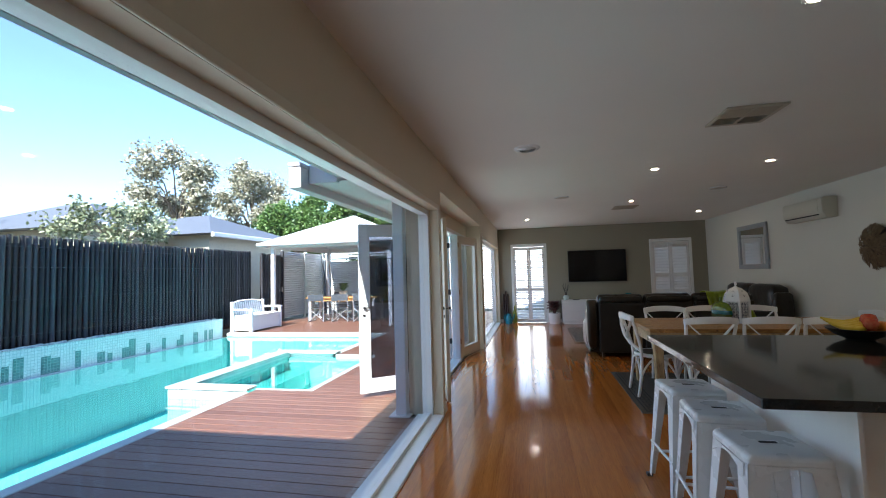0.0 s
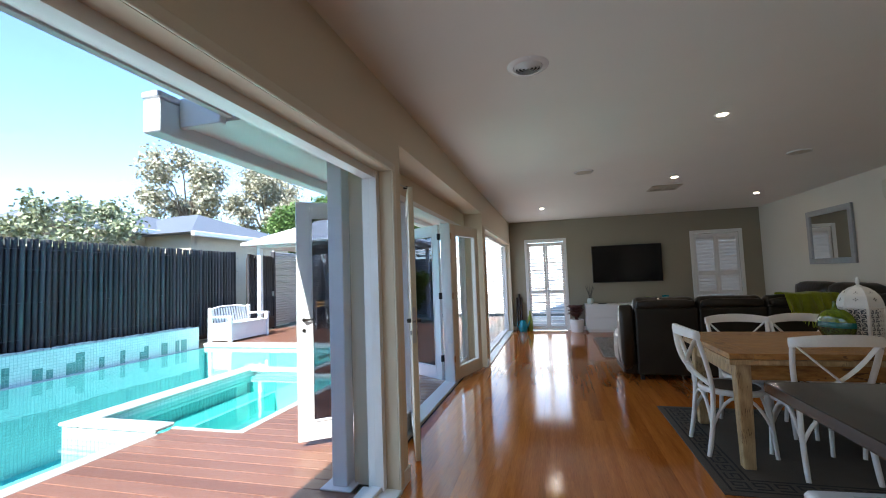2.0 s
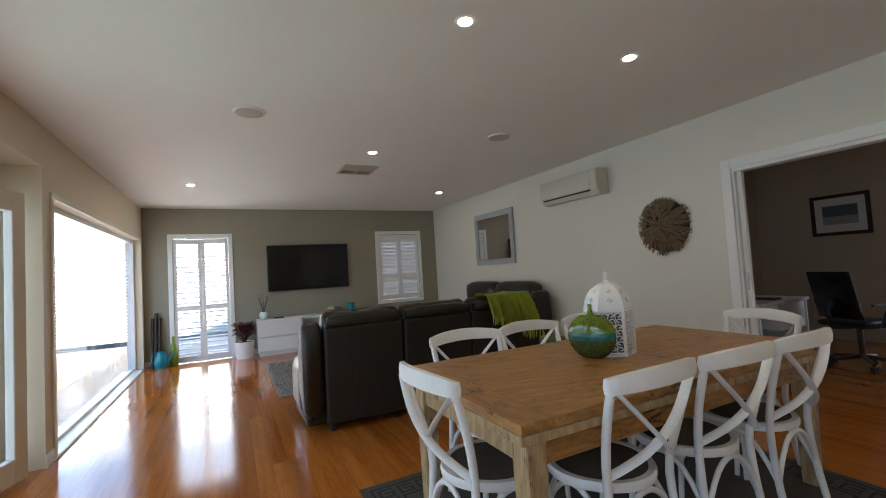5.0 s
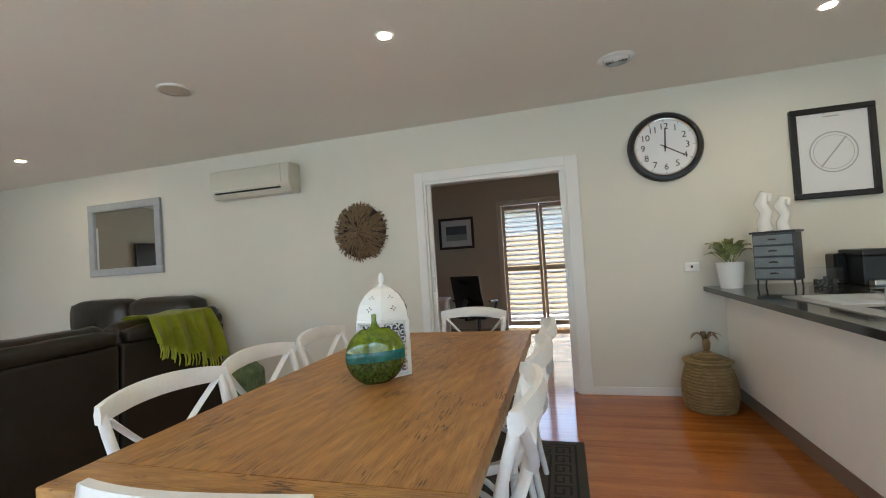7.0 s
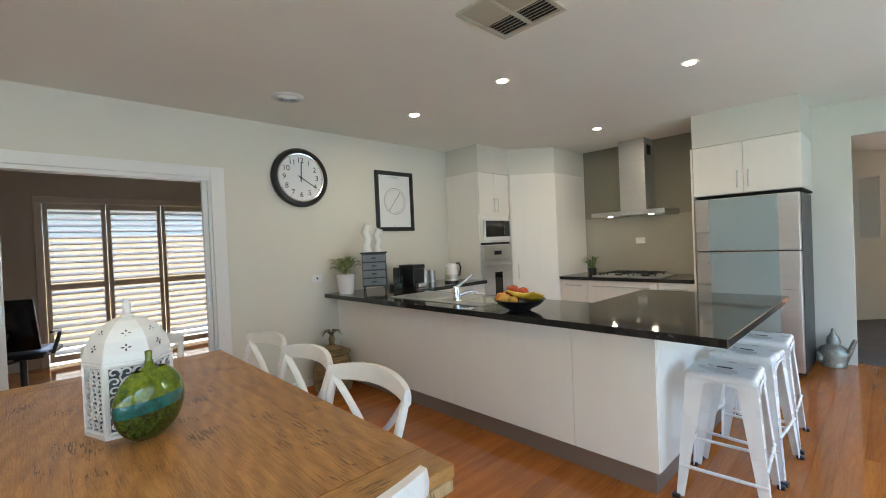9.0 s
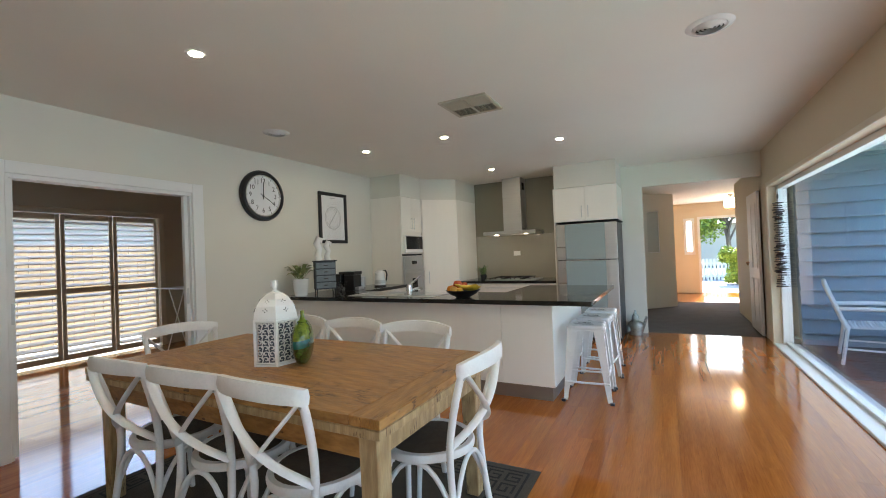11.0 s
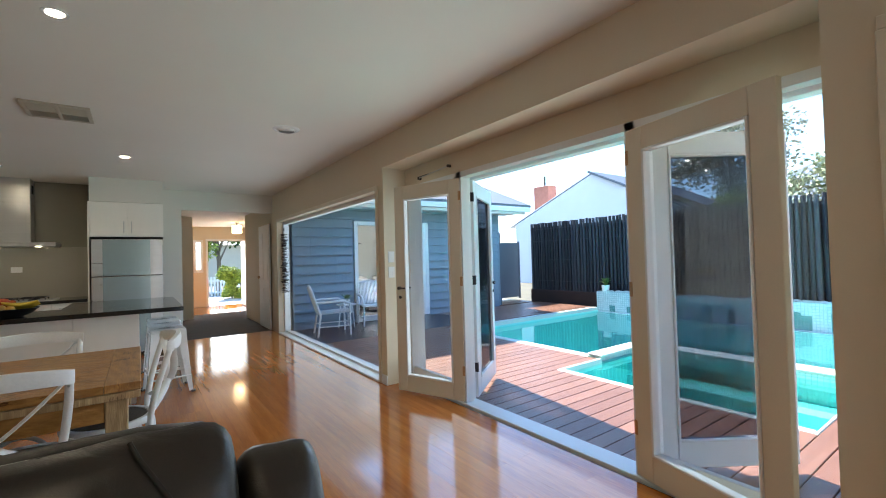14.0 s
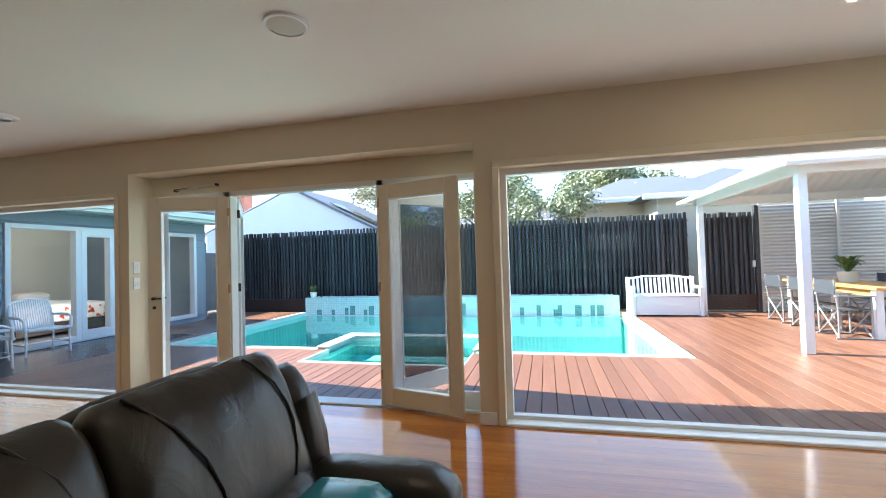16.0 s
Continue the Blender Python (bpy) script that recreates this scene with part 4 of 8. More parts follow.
part("end_wall", boxed(WX1, -5.0, -0.1, WX1 - 0.1, WY - 0.03, 2.5), WEATHERBOARD, wing)


def plank(x0, x1, z):
    b = bmesh.new()
    vs = [b.verts.new(p) for p in ((x0, WY - 0.03, z), (x1, WY - 0.03, z), (x1, WY + 0.034, z), (x0, WY + 0.034, z), (x0, WY - 0.03, z + 0.192), (x1, WY - 0.03, z + 0.192), (x1, WY - 0.024, z + 0.192), (x0, WY - 0.024, z + 0.192), (x0, WY + 0.034, z + 0.012), (x1, WY + 0.034, z + 0.012))]
    for f in ((0, 1, 2, 3), (4, 5, 6, 7), (0, 1, 5, 4), (1, 2, 9, 6, 5), (8, 9, 6, 7), (3, 0, 4, 7, 8), (2, 3, 8, 9)):
        b.faces.new([vs[i] for i in f])
    return b


for i in range(14):
    z = -0.10 + i * 0.19
    spans = [(XO - 0.0, -2.50), (-4.44, -5.58), (-6.44, WX1)] if z < 2.1 else [(XO, WX1)]
    if z < 0.06:
        spans = [(XO, -2.50), (-4.44, WX1)]
    for a, b in spans:
        part("weatherboard", plank(b, a, z), WEATHERBOARD, wing)
ww = thing("window_3", "white sliding glass door and window of the wing", "window", kind="structure")
for x0, x1, z0, z1 in ((-2.60, -2.52, -0.03, 2.14), (-3.70, -3.60, -0.03, 2.08), (-4.42, -4.34, -0.03, 2.14), (-4.34, -2.60, 2.06, 2.14), (-3.60, -2.60, -0.03, 0.08), (-4.34, -3.70, -0.03, 0.16), (-4.34, -4.24, 0.16, 2.06), (-3.80, -3.70, 0.16, 2.06), (-4.24, -3.80, 1.96, 2.06)):
    part("frame_bar", boxed(x0, WY - 0.10, z0, x1, WY + 0.045, z1, bevel=0.004), EXT_WHITE, ww)
for x0, x1, z0, z1 in ((-3.60, -2.60, 0.08, 2.06), (-4.24, -3.80, 0.16, 1.96)):
    p = part("pane", boxed(x0, WY - 0.05, z0, x1, WY - 0.044, z1), GLASS, ww)
    p.visible_shadow = False
w4 = thing("window_4", "white framed window of the wing", "window", kind="structure")
for x0, x1, z0, z1 in ((-5.66, -5.58, 0.06, 2.14), (-6.44, -6.36, 0.06, 2.14), (-6.36, -5.66, 2.06, 2.14), (-6.36, -5.66, 0.06, 0.14)):
    part("frame_bar", boxed(x0, WY - 0.10, z0, x1, WY + 0.045, z1, bevel=0.004), EXT_WHITE, w4)
p = part("pane", boxed(-6.36, WY - 0.05, 0.14, -5.66, WY - 0.044, 2.06), GLASS, w4)
p.visible_shadow = False
wr = thing("wing_roof", "white verandah gutter and metal roof of the wing", "roof", kind="structure")
part("soffit", boxed(XO, WY - 0.1, 2.42, -7.1, 0.22, 2.46), EXT_WHITE, wr)
part("fascia", boxed(XO, 0.22, 2.38, -7.1, 0.26, 2.56), EXT_WHITE, wr)
part("gutter", boxed(-1.3, 0.262, 2.44, -7.2, 0.38, 2.56, bevel=0.015, seg=2), EXT_WHITE, wr)
bm = bmesh.new()
pr = [(0.38, 2.56), (-2.6, 3.75), (-5.6, 2.56), (-5.6, 2.65), (-2.6, 3.85), (0.38, 2.62)]
va = [bm.verts.new((XO, yy, z)) for yy, z in pr]
vb = [bm.verts.new((-7.2, yy, z)) for yy, z in pr]
for i in range(6):
    j = (i + 1) % 6
    bm.faces.new((va[i], va[j], vb[j], vb[i]))
bm.faces.new(va)
bm.faces.new(vb[::-1])
part("roof", bm, ROOF_GREY, wr)
# bedroom behind the wing's glass
structure("bedroom_floor", boxed(XO, -4.6, -0.12, WX1, WY - 0.12, -0.02), CARPET, "grey bedroom carpet", "floor")
structure("bedroom_wall_back", boxed(XO - 0.5, -4.7, 0, WX1, -4.6, 2.5), WALL_WHITE, "cream bedroom wall")
structure("bedroom_wall_side", boxed(XO - 0.06, -4.6, 0, XO, WY - 0.12, 2.5), WALL_WHITE, "cream bedroom wall")
structure("bedroom_ceiling", boxed(XO, -4.7, 2.47, WX1, WY - 0.12, 2.55), CEILING_PAINT, "white bedroom ceiling", "ceiling")

# ---- kitchen ----
ZC, ZB = 0.905, 0.87


def handle(b, x, y, z0, z1, out):
    """A bar handle standing on two studs; out is the way it stands off."""
    o = Vector(out)
    p = Vector((x, y, 0))
    rod(b, p + o * 0.03 + Vector((0, 0, z0)), p + o * 0.03 + Vector((0, 0, z1)), 0.006)
    for z in (z0 + 0.015, z1 - 0.015):
        rod(b, p + Vector((0, 0, z)), p + o * 0.03 + Vector((0, 0, z)), 0.005)
    return b


def poly_slab(pts, z0, z1, bevel=0.0):
    b = bmesh.new()
    f = b.faces.new([b.verts.new((x, y, z0)) for x, y in pts])
    g = bmesh.ops.extrude_face_region(b, geom=[f])["geom"]
    bmesh.ops.translate(b, verts=[v for v in g if isinstance(v, bmesh.types.BMVert)], vec=(0, 0, z1 - z0))
    if bevel:
        bmesh.ops.bevel(b, geom=list(b.edges), offset=bevel, segments=1, affect="EDGES")
    return b


pen = thing("peninsula", "white peninsula cabinet with a steel kickboard", "cabinet", (0, 0, 0))
part("front_panel", boxed(1.72, 3.105, 0.13, XR - 0.002, 3.125, ZC - 0.04, bevel=0.001), CABINET_WHITE, pen)
part("front_panel", boxed(1.242, 3.105, 0.13, 1.716, 3.125, ZC - 0.04, bevel=0.001), CABINET_WHITE, pen)
part("end_panel", boxed(1.24, 1.75, 0.13, 1.258, 3.104, ZC - 0.04, bevel=0.001), CABINET_WHITE, pen)
part("carcass", poly_slab([(1.262, 1.78), (1.84, 1.78), (1.84, 2.62), (XR - 0.003, 2.62), (XR - 0.003, 3.10), (1.262, 3.10)], 0.13, ZC - 0.042), CABINET_WHITE, pen)
part("kickboard", boxed(1.27, 3.05, 0.0, XR - 0.02, 3.09, 0.128), KICK_STEEL, pen)
part("kickboard", boxed(1.27, 1.80, 0.0, 1.30, 3.049, 0.128), KICK_STEEL, pen)
wt = thing("worktop", "polished black granite peninsula worktop", "worktop", (0, 0, 0))
part("slab", poly_slab([(0.885, 1.66), (1.86, 1.66), (1.86, 2.56), (3.78, 2.56), (XR - 0.001, 2.56), (XR - 0.001, 3.275), (0.885, 3.275)], ZC - 0.04, ZC, bevel=0.003), GRANITE, wt)
part("side_slab", boxed(3.78, 1.46, ZC - 0.04, XR - 0.001, 2.559, ZC, bevel=0.003), GRANITE, wt)
lc = thing("base_cabinet", "white base cabinet along the side wall", "cabinet", (0, 0, 0))
part("body", boxed(3.82, 1.47, 0.13, XR - 0.004, 2.615, ZC - 0.042), CABINET_WHITE, lc)
part("kickboard", boxed(3.88, 1.47, 0, XR - 0.02, 2.6, 0.128), KICK_STEEL, lc)
# sink and tap
sk = thing("sink", "stainless steel double sink with drainer", "sink", (2.98, 2.87, ZC))
b = bmesh.new()
box(b, -0.55, -0.24, 0.0, 0.55, 0.24, 0.006, bevel=0.002)
part("rim", b, STEEL, sk)
for x in (-0.16, -0.42):
    b = boxed(x - 0.11, -0.17, 0.006, x + 0.13, 0.15, 0.009)
    part("bowl", b, CHROME, sk)
b = bmesh.new()
for i in range(8):
    rod(b, (0.10 + i * 0.05, -0.18, 0.008), (0.10 + i * 0.05, 0.18, 0.008), 0.005, seg=6)
part("drainer_ribs", b, STEEL, sk)
tp = thing("tap", "chrome single-lever kitchen mixer tap", "tap", (2.777, 3.01, ZC))
part("body", lathe(bmesh.new(), [(0, 0), (0.036, 0), (0.036, 0.008), (0.030, 0.014), (0.030, 0.095), (0.027, 0.115), (0.015, 0.124), (0, 0.126)], 20), CHROME, tp, smooth=40)
part("spout", tube(bmesh.new(), [(0, -0.01, 0.05), (-0.02, -0.08, 0.065), (-0.035, -0.15, 0.07), (-0.042, -0.185, 0.055)], [0.018, 0.016, 0.015, 0.013], 10), CHROME, tp, smooth=60)
part("lever", tube(bmesh.new(), [(0, 0, 0.112), (-0.03, -0.04, 0.145), (-0.08, -0.10, 0.205)], [0.014, 0.011, 0.012], 8), CHROME, tp, smooth=60)

# tall oven unit
ov = thing("oven_cabinet", "tall white oven cabinet with microwave niche", "cabinet", (3.87, 0.85, 0))
CW = XR - 3.87 - 0.003
part("carcass", boxed(0.02, 0.0, 0.13, CW, 0.6, 2.24), CABINET_WHITE, ov)
part("kickboard", boxed(0.06, 0.0, 0, CW, 0.59, 0.128), KICK_STEEL, ov)
for y0, y1, hy in ((0.005, 0.298, 0.265), (0.302, 0.595, 0.335)):
    d = part("cabinet_door", boxed(0.0, y0, 1.70, 0.018, y1, 2.235, bevel=0.001), CABINET_WHITE, ov)
    part("handle", handle(bmesh.new(), 0, hy, 1.74, 1.92, (-1, 0, 0)), STEEL, d, smooth=40)
part("drawer_front", boxed(0.0, 0.005, 0.14, 0.018, 0.595, 0.50, bevel=0.001), CABINET_WHITE, ov)
part("niche_back", boxed(0.006, 0.02, 1.36, 0.019, 0.58, 1.69), CABINET_WHITE, ov)
# Near-black strip on the solid carcass paints the shade below the niche.
part("shadow_gap", boxed(0.004, 0.02, 1.33, 0.0185, 0.58, 1.358), VENT_DARK, ov)
on = thing("oven", "stainless steel built-in wall oven", "oven", (3.86, 0.86, 0.52))
part("body", boxed(0.006, 0.0, 0.0, 0.012, 0.58, 0.80), STEEL, on)
part("door", boxed(-0.012, 0.01, 0.02, 0.005, 0.57, 0.60, bevel=0.004), STEEL, on)
part("door_glass", boxed(-0.015, 0.215, 0.10, -0.012, 0.365, 0.46, bevel=0.001), SCREEN_BLACK, on)
part("control_panel", boxed(-0.010, 0.01, 0.63, 0.005, 0.57, 0.79, bevel=0.003), STEEL, on)
part("display", boxed(-0.013, 0.22, 0.68, -0.010, 0.36, 0.73), SCREEN_BLACK, on)
part("handle", tube(bmesh.new(), [(-0.012, 0.06, 0.55), (-0.05, 0.07, 0.55), (-0.05, 0.51, 0.55), (-0.012, 0.52, 0.55)], 0.009, 8), STEEL, on, smooth=50)
mv = thing("microwave", "white microwave oven in the cabinet niche", "microwave", (3.83, 0.90, 1.375))
part("case", boxed(0.0, 0.0, 0.0, 0.035, 0.50, 0.27, bevel=0.006), CERAMIC_WHITE, mv)
part("door_glass", boxed(-0.004, 0.13, 0.055, 0.0, 0.49, 0.255), SCREEN_BLACK, mv)
part("keypad", boxed(-0.003, 0.015, 0.055, 0.0, 0.122, 0.255), BLACK_PLASTIC, mv)
# corner pantry with a slanted door
pt = thing("pantry", "white corner pantry cupboard with a slanted door", "cabinet", (0, 0, 0))
part("carcass", poly_slab([(3.87, 0.845), (3.43, 0.42), (3.43, YK + 0.002), (XR - 0.003, YK + 0.002), (XR - 0.003, 0.845)], 0.13, 2.24), CABINET_WHITE, pt)
part("kickboard", poly_slab([(3.93, 0.84), (3.47, 0.40), (3.47, YK + 0.01), (XR - 0.02, YK + 0.01), (XR - 0.02, 0.84)], 0.0, 0.129), KICK_STEEL, pt)
n = Vector((-0.696, 0.718, 0)) * 0.004
door = bmesh.new()
a, c = Vector((3.86, 0.842, 0)), Vector((3.44, 0.425, 0))
o = Vector((-0.70, 0.71, 0))
for z0, z1 in ((0.14, 2.235),):
    vs = [door.verts.new(p) for p in (a + o * 0.003 + Vector((0, 0, z0)), c + o * 0.003 + Vector((0, 0, z0)), c + o * 0.02 + Vector((0, 0, z0)), a + o * 0.02 + Vector((0, 0, z0)), a + o * 0.003 + Vector((0, 0, z1)), c + o * 0.003 + Vector((0, 0, z1)), c + o * 0.02 + Vector((0, 0, z1)), a + o * 0.02 + Vector((0, 0, z1)))]
    for f in ((0, 1, 2, 3), (4, 5, 6, 7), (0, 1, 5, 4), (1, 2, 6, 5), (2, 3, 7, 6), (3, 0, 4, 7)):
        door.faces.new([vs[i] for i in f])
dd = part("cabinet_door", door, CABINET_WHITE, pt)
part("handle", handle(bmesh.new(), 3.80 - 0.014, 0.80 + 0.014, 0.86, 1.06, (-0.7, 0.71, 0)), STEEL, dd, smooth=40)
# boxed bulkhead over the tall units
structure("bulkhead_side", poly_slab([(3.88, 1.44), (3.88, 0.84), (3.44, 0.41), (3.44, YK + 0.001), (XR - 0.002, YK + 0.001), (XR - 0.002, 1.44)], 2.242, H - 0.001), WALL_WHITE, "white bulkhead over the tall cupboards", "bulkhead")
structure("bulkhead_fridge", boxed(0.932, YK + 0.001, 2.242, 1.80, 0.42, H - 0.001), WALL_WHITE, "white bulkhead over the fridge", "bulkhead")
# cooking bench
cb = thing("cooktop_bench", "white base cabinet with black granite top", "cabinet", (0, 0, 0))
part("body", boxed(1.825, YK + 0.002, 0.13, 3.425, 0.36, ZB - 0.04), CABINET_WHITE, cb)
part("worktop", boxed(1.825, YK + 0.002, ZB - 0.04, 3.428, 0.41, ZB, bevel=0.003), GRANITE, cb, "black granite top")
part("kickboard", boxed(1.83, YK + 0.01, 0, 3.42, 0.31, 0.128), KICK_STEEL, cb)
for x0, x1 in ((1.83, 2.20), (2.205, 3.05), (3.055, 3.42)):
    d = part("drawer_front", boxed(x0, 0.361, 0.56, x1, 0.379, ZB - 0.045, bevel=0.001), CABINET_WHITE, cb)
    part("handle", tube(bmesh.new(), [(x0 + 0.08, 0.379, 0.76), (x0 + 0.08, 0.41, 0.76), (x1 - 0.08, 0.41, 0.76), (x1 - 0.08, 0.379, 0.76)], 0.006, 6), STEEL, d, smooth=50)
    part("drawer_front", boxed(x0, 0.361, 0.14, x1, 0.379, 0.555, bevel=0.001), CABINET_WHITE, cb)
ck = thing("gas_cooktop", "stainless gas cooktop with black trivets", "cooktop", (2.62, 0.06, ZB))
part("plate", boxed(-0.44, -0.25, 0.0, 0.40, 0.25, 0.012, bevel=0.004), STEEL, ck)
for x in (-0.20, 0.12):
    b = bmesh.new()
    for s in (-0.13, 0.0, 0.13):
        rod(b, (x - 0.13, s, 0.045), (x + 0.13, s, 0.045), 0.007, seg=6)
        rod(b, (x + s, -0.2, 0.045), (x + s, 0.2, 0.045), 0.007, seg=6)
    for sx in (-0.13, 0.13):
        for sy in (-0.13, 0.13):
            rod(b, (x + sx, sy, 0.012), (x + sx, sy, 0.045), 0.006, seg=6)
    part("trivet", b, BLACK_PLASTIC, ck)
    for sy in (-0.1, 0.1):
        part("burner", lathe(bmesh.new(), [(0, 0.012), (0.05, 0.012), (0.045, 0.028), (0, 0.032)], 16, (x, sy, 0)), BLACK_PLASTIC, ck, smooth=40)
for i in range(4):
    part("knob", lathe(bmesh.new(), [(0, 0.012), (0.018, 0.012), (0.016, 0.034), (0, 0.035)], 12, (0.34, -0.15 + 0.1 * i, 0)), BLACK_PLASTIC, ck, smooth=40)
rh = thing("range_hood", "stainless steel canopy range hood", "range hood", (2.63, YK + 0.004, 0))
part("flue", boxed(-0.16, 0.0, 1.68, 0.16, 0.28, H - 0.002, bevel=0.002), STEEL, rh)
part("canopy", boxed(-0.45, 0.0, 1.62, 0.45, 0.50, 1.675, bevel=0.004), STEEL, rh)
part("flue_vent", boxed(-0.163, 0.08, 2.38, -0.160, 0.20, 2.50), VENT_DARK, rh)
for x in (-0.25, 0.25):
    part("hood_lamp", lathe(bmesh.new(), [(0, 1.618), (0.03, 1.618), (0.03, 1.620), (0, 1.6205)], 12, (x, 0.38, 0)), HOOD_GLOW, rh)
structure("splashback", boxed(1.825, YK + 0.0005, ZB, 3.428, YK + 0.0035, 1.62), SPLASH, "pale grey glass splashback", "splashback")
structure("wall_panel", boxed(1.825, YK + 0.0005, 1.621, 3.428, YK + 0.003, H - 0.001), SPLASH_PAINT, "olive grey painted wall over the splashback", "wall")
sw = thing("power_point", "white double power point", "power point", (2.66, YK + 0.004, 1.30))
part("plate", boxed(-0.06, 0, -0.04, 0.06, 0.01, 0.04, bevel=0.003), CERAMIC_WHITE, sw)
part("switch", boxed(-0.04, 0.01, 0.005, -0.02, 0.014, 0.025), CERAMIC_WHITE, sw)
# fridge with its surround
fg = thing("fridge", "two-door fridge with pale teal glass doors", "fridge", (0.94, YK + 0.05, 0))
FW_ = 0.845
part("body", boxed(0.0, 0.0, 0.02, FW_, 0.70, 1.70, bevel=0.004), BLACK_PLASTIC, fg)
for z0, z1 in ((0.06, 1.165), (1.175, 1.70)):
    d = part("fridge_door", boxed(0.005, 0.702, z0, FW_ - 0.005, 0.775, z1, bevel=0.008, seg=2), STEEL, fg, "brushed steel door")
    part("door_facing", boxed(0.16, 0.775, z0 + 0.006, FW_ - 0.13, 0.778, z1 - 0.006), FRIDGE_GLASS, d, "pale teal glossy facing")
uc = thing("overhead_cabinet", "white two-door cabinet over the fridge", "cabinet", (0.93, YK + 0.003, 1.74))
part("body", boxed(0.0, 0.0, 0.0, 0.87, 0.76, 0.499), CABINET_WHITE, uc)
part("under_panel", boxed(0.002, 0.0, -0.02, 0.868, 0.70, -0.001), VENT_DARK, uc)
for x0, x1, hx in ((0.003, 0.432, 0.39), (0.436, 0.867, 0.48)):
    d = part("cabinet_door", boxed(x0, 0.762, 0.002, x1, 0.78, 0.497, bevel=0.001), CABINET_WHITE, uc)
    part("handle", handle(bmesh.new(), hx, 0.78, 0.05, 0.22, (0, 1, 0)), STEEL, d, smooth=40)
part("side_panel", boxed(0.872, 0.0, -1.738, 0.890, 0.78, 0.499), CABINET_WHITE, uc)


# ---- stools ----
def stool():
    s = thing("bar_stool", "white powder-coated metal bar stool", "bar stool", group="stools at the bench")
    top, hz = 0.155, 0.66
    b = boxed(-top, -top, hz - 0.045, top, top, hz, bevel=0.03, seg=3)
    part("seat", b, STOOL_WHITE, s, smooth=50)
    # Dark plate on the uncut seat gives the hand hole's shaded opening.
    part("hand_hole", boxed(-0.035, -0.011, hz + 0.0004, 0.035, 0.011, hz + 0.0012, bevel=0.0003), VENT_DARK, s)
    for sx in (-1, 1):
        for sy in (-1, 1):
            g = bmesh.new()
            # folded channel leg: two flanges that meet at the outer corner
            for k in (0, 1):
                t0, t1 = Vector((sx * 0.15, sy * 0.15, hz - 0.03)), Vector((sx * 0.20, sy * 0.20, 0.015))
                d0 = Vector((-sx * 0.085, 0, 0)) if k else Vector((0, -sy * 0.085, 0))
                d1 = d0 * 0.42
                th = Vector((0, -sy * 0.004, 0)) if k else Vector((-sx * 0.004, 0, 0))
                vs = [g.verts.new(p) for p in (t0, t0 + d0, t1 + d1, t1, t0 + th, t0 + d0 + th, t1 + d1 + th, t1 + th)]
                for f in ((0, 1, 2, 3), (4, 5, 6, 7), (0, 1, 5, 4), (1, 2, 6, 5), (2, 3, 7, 6), (3, 0, 4, 7)):
                    g.faces.new([vs[i] for i in f])
            lg = part("leg", g, STOOL_WHITE, s)
            part("rubber_foot", boxed(sx * 0.20 - 0.018, sy * 0.20 - 0.018, 0, sx * 0.20 + 0.018, sy * 0.20 + 0.018, 0.022, bevel=0.004), BLACK_PLASTIC, lg)
    for a in (0, 1):
        for sg in (-1, 1):
            z, e = (0.17, 0.185) if a else (0.24, 0.18)
            p0 = (-e, sg * e, z) if a else (sg * e, -e, z)
            p1 = (e, sg * e, z) if a else (sg * e, e, z)
            part("footrest", rod(bmesh.new(), p0, p1, 0.009, seg=8), STOOL_WHITE, s, smooth=50)
    # arched skirt under the seat edges
    for a in range(4):
        g = bmesh.new()
        q = Matrix.Rotation(a * math.pi / 2, 4, "Z")
        n = 8
        for i in range(n):
            x0, x1 = -0.13 + 0.26 * i / n, -0.13 + 0.26 * (i + 1) / n
            z0, z1 = [hz - 0.085 + 0.045 * (1 - (abs(x) / 0.13) ** 2) for x in (x0, x1)]
            vs = [g.verts.new(q @ Vector(p)) for p in ((x0, 0.158, hz - 0.035), (x1, 0.158, hz - 0.035), (x1, 0.162, z1), (x0, 0.162, z0))]
            g.faces.new(vs)
        bmesh.ops.remove_doubles(g, verts=g.verts, dist=1e-5)
        bmesh.ops.solidify(g, geom=g.faces[:], thickness=0.003)
        part("apron", g, STOOL_WHITE, s)
    return s


st = stool()
st.matrix_world = pose(1.005, 2.83, 0, 0, 0, 4)
copy_thing(st, pose(1.00, 2.36, 0, 0, 0, -3))
copy_thing(st, pose(1.005, 1.90, 0, 0, 0, 2))

# ---- dining ----
tb = thing("dining_table", "rustic oak extension dining table with square legs", "table", (2.258, 5.13, 0))
TW, TD = 1.03, 0.53
n = 7
for i in range(n):
    y0, y1 = -TD + 2 * TD * i / n, -TD + 2 * TD * (i + 1) / n
    part("top_plank", boxed(-TW + 0.14, y0 + 0.0002, 0.733, TW - 0.14, y1 - 0.0002, 0.77, bevel=0.0008), TABLE_WOOD, tb)
for x0, x1 in ((-TW, -TW + 0.139), (TW - 0.139, TW)):
    part("breadboard_end", boxed(x0, -TD, 0.733, x1, TD, 0.77, bevel=0.003), TABLE_WOOD_ACROSS, tb)
part("lower_leaf", boxed(-TW + 0.003, -TD + 0.003, 0.695, TW - 0.003, TD - 0.003, 0.729, bevel=0.003), LEG_WOOD, tb)
for y0, y1 in ((-TD + 0.06, -TD + 0.085), (TD - 0.085, TD - 0.06)):
    part("apron", boxed(-TW + 0.14, y0, 0.59, TW - 0.14, y1, 0.694, bevel=0.002), TABLE_WOOD, tb)
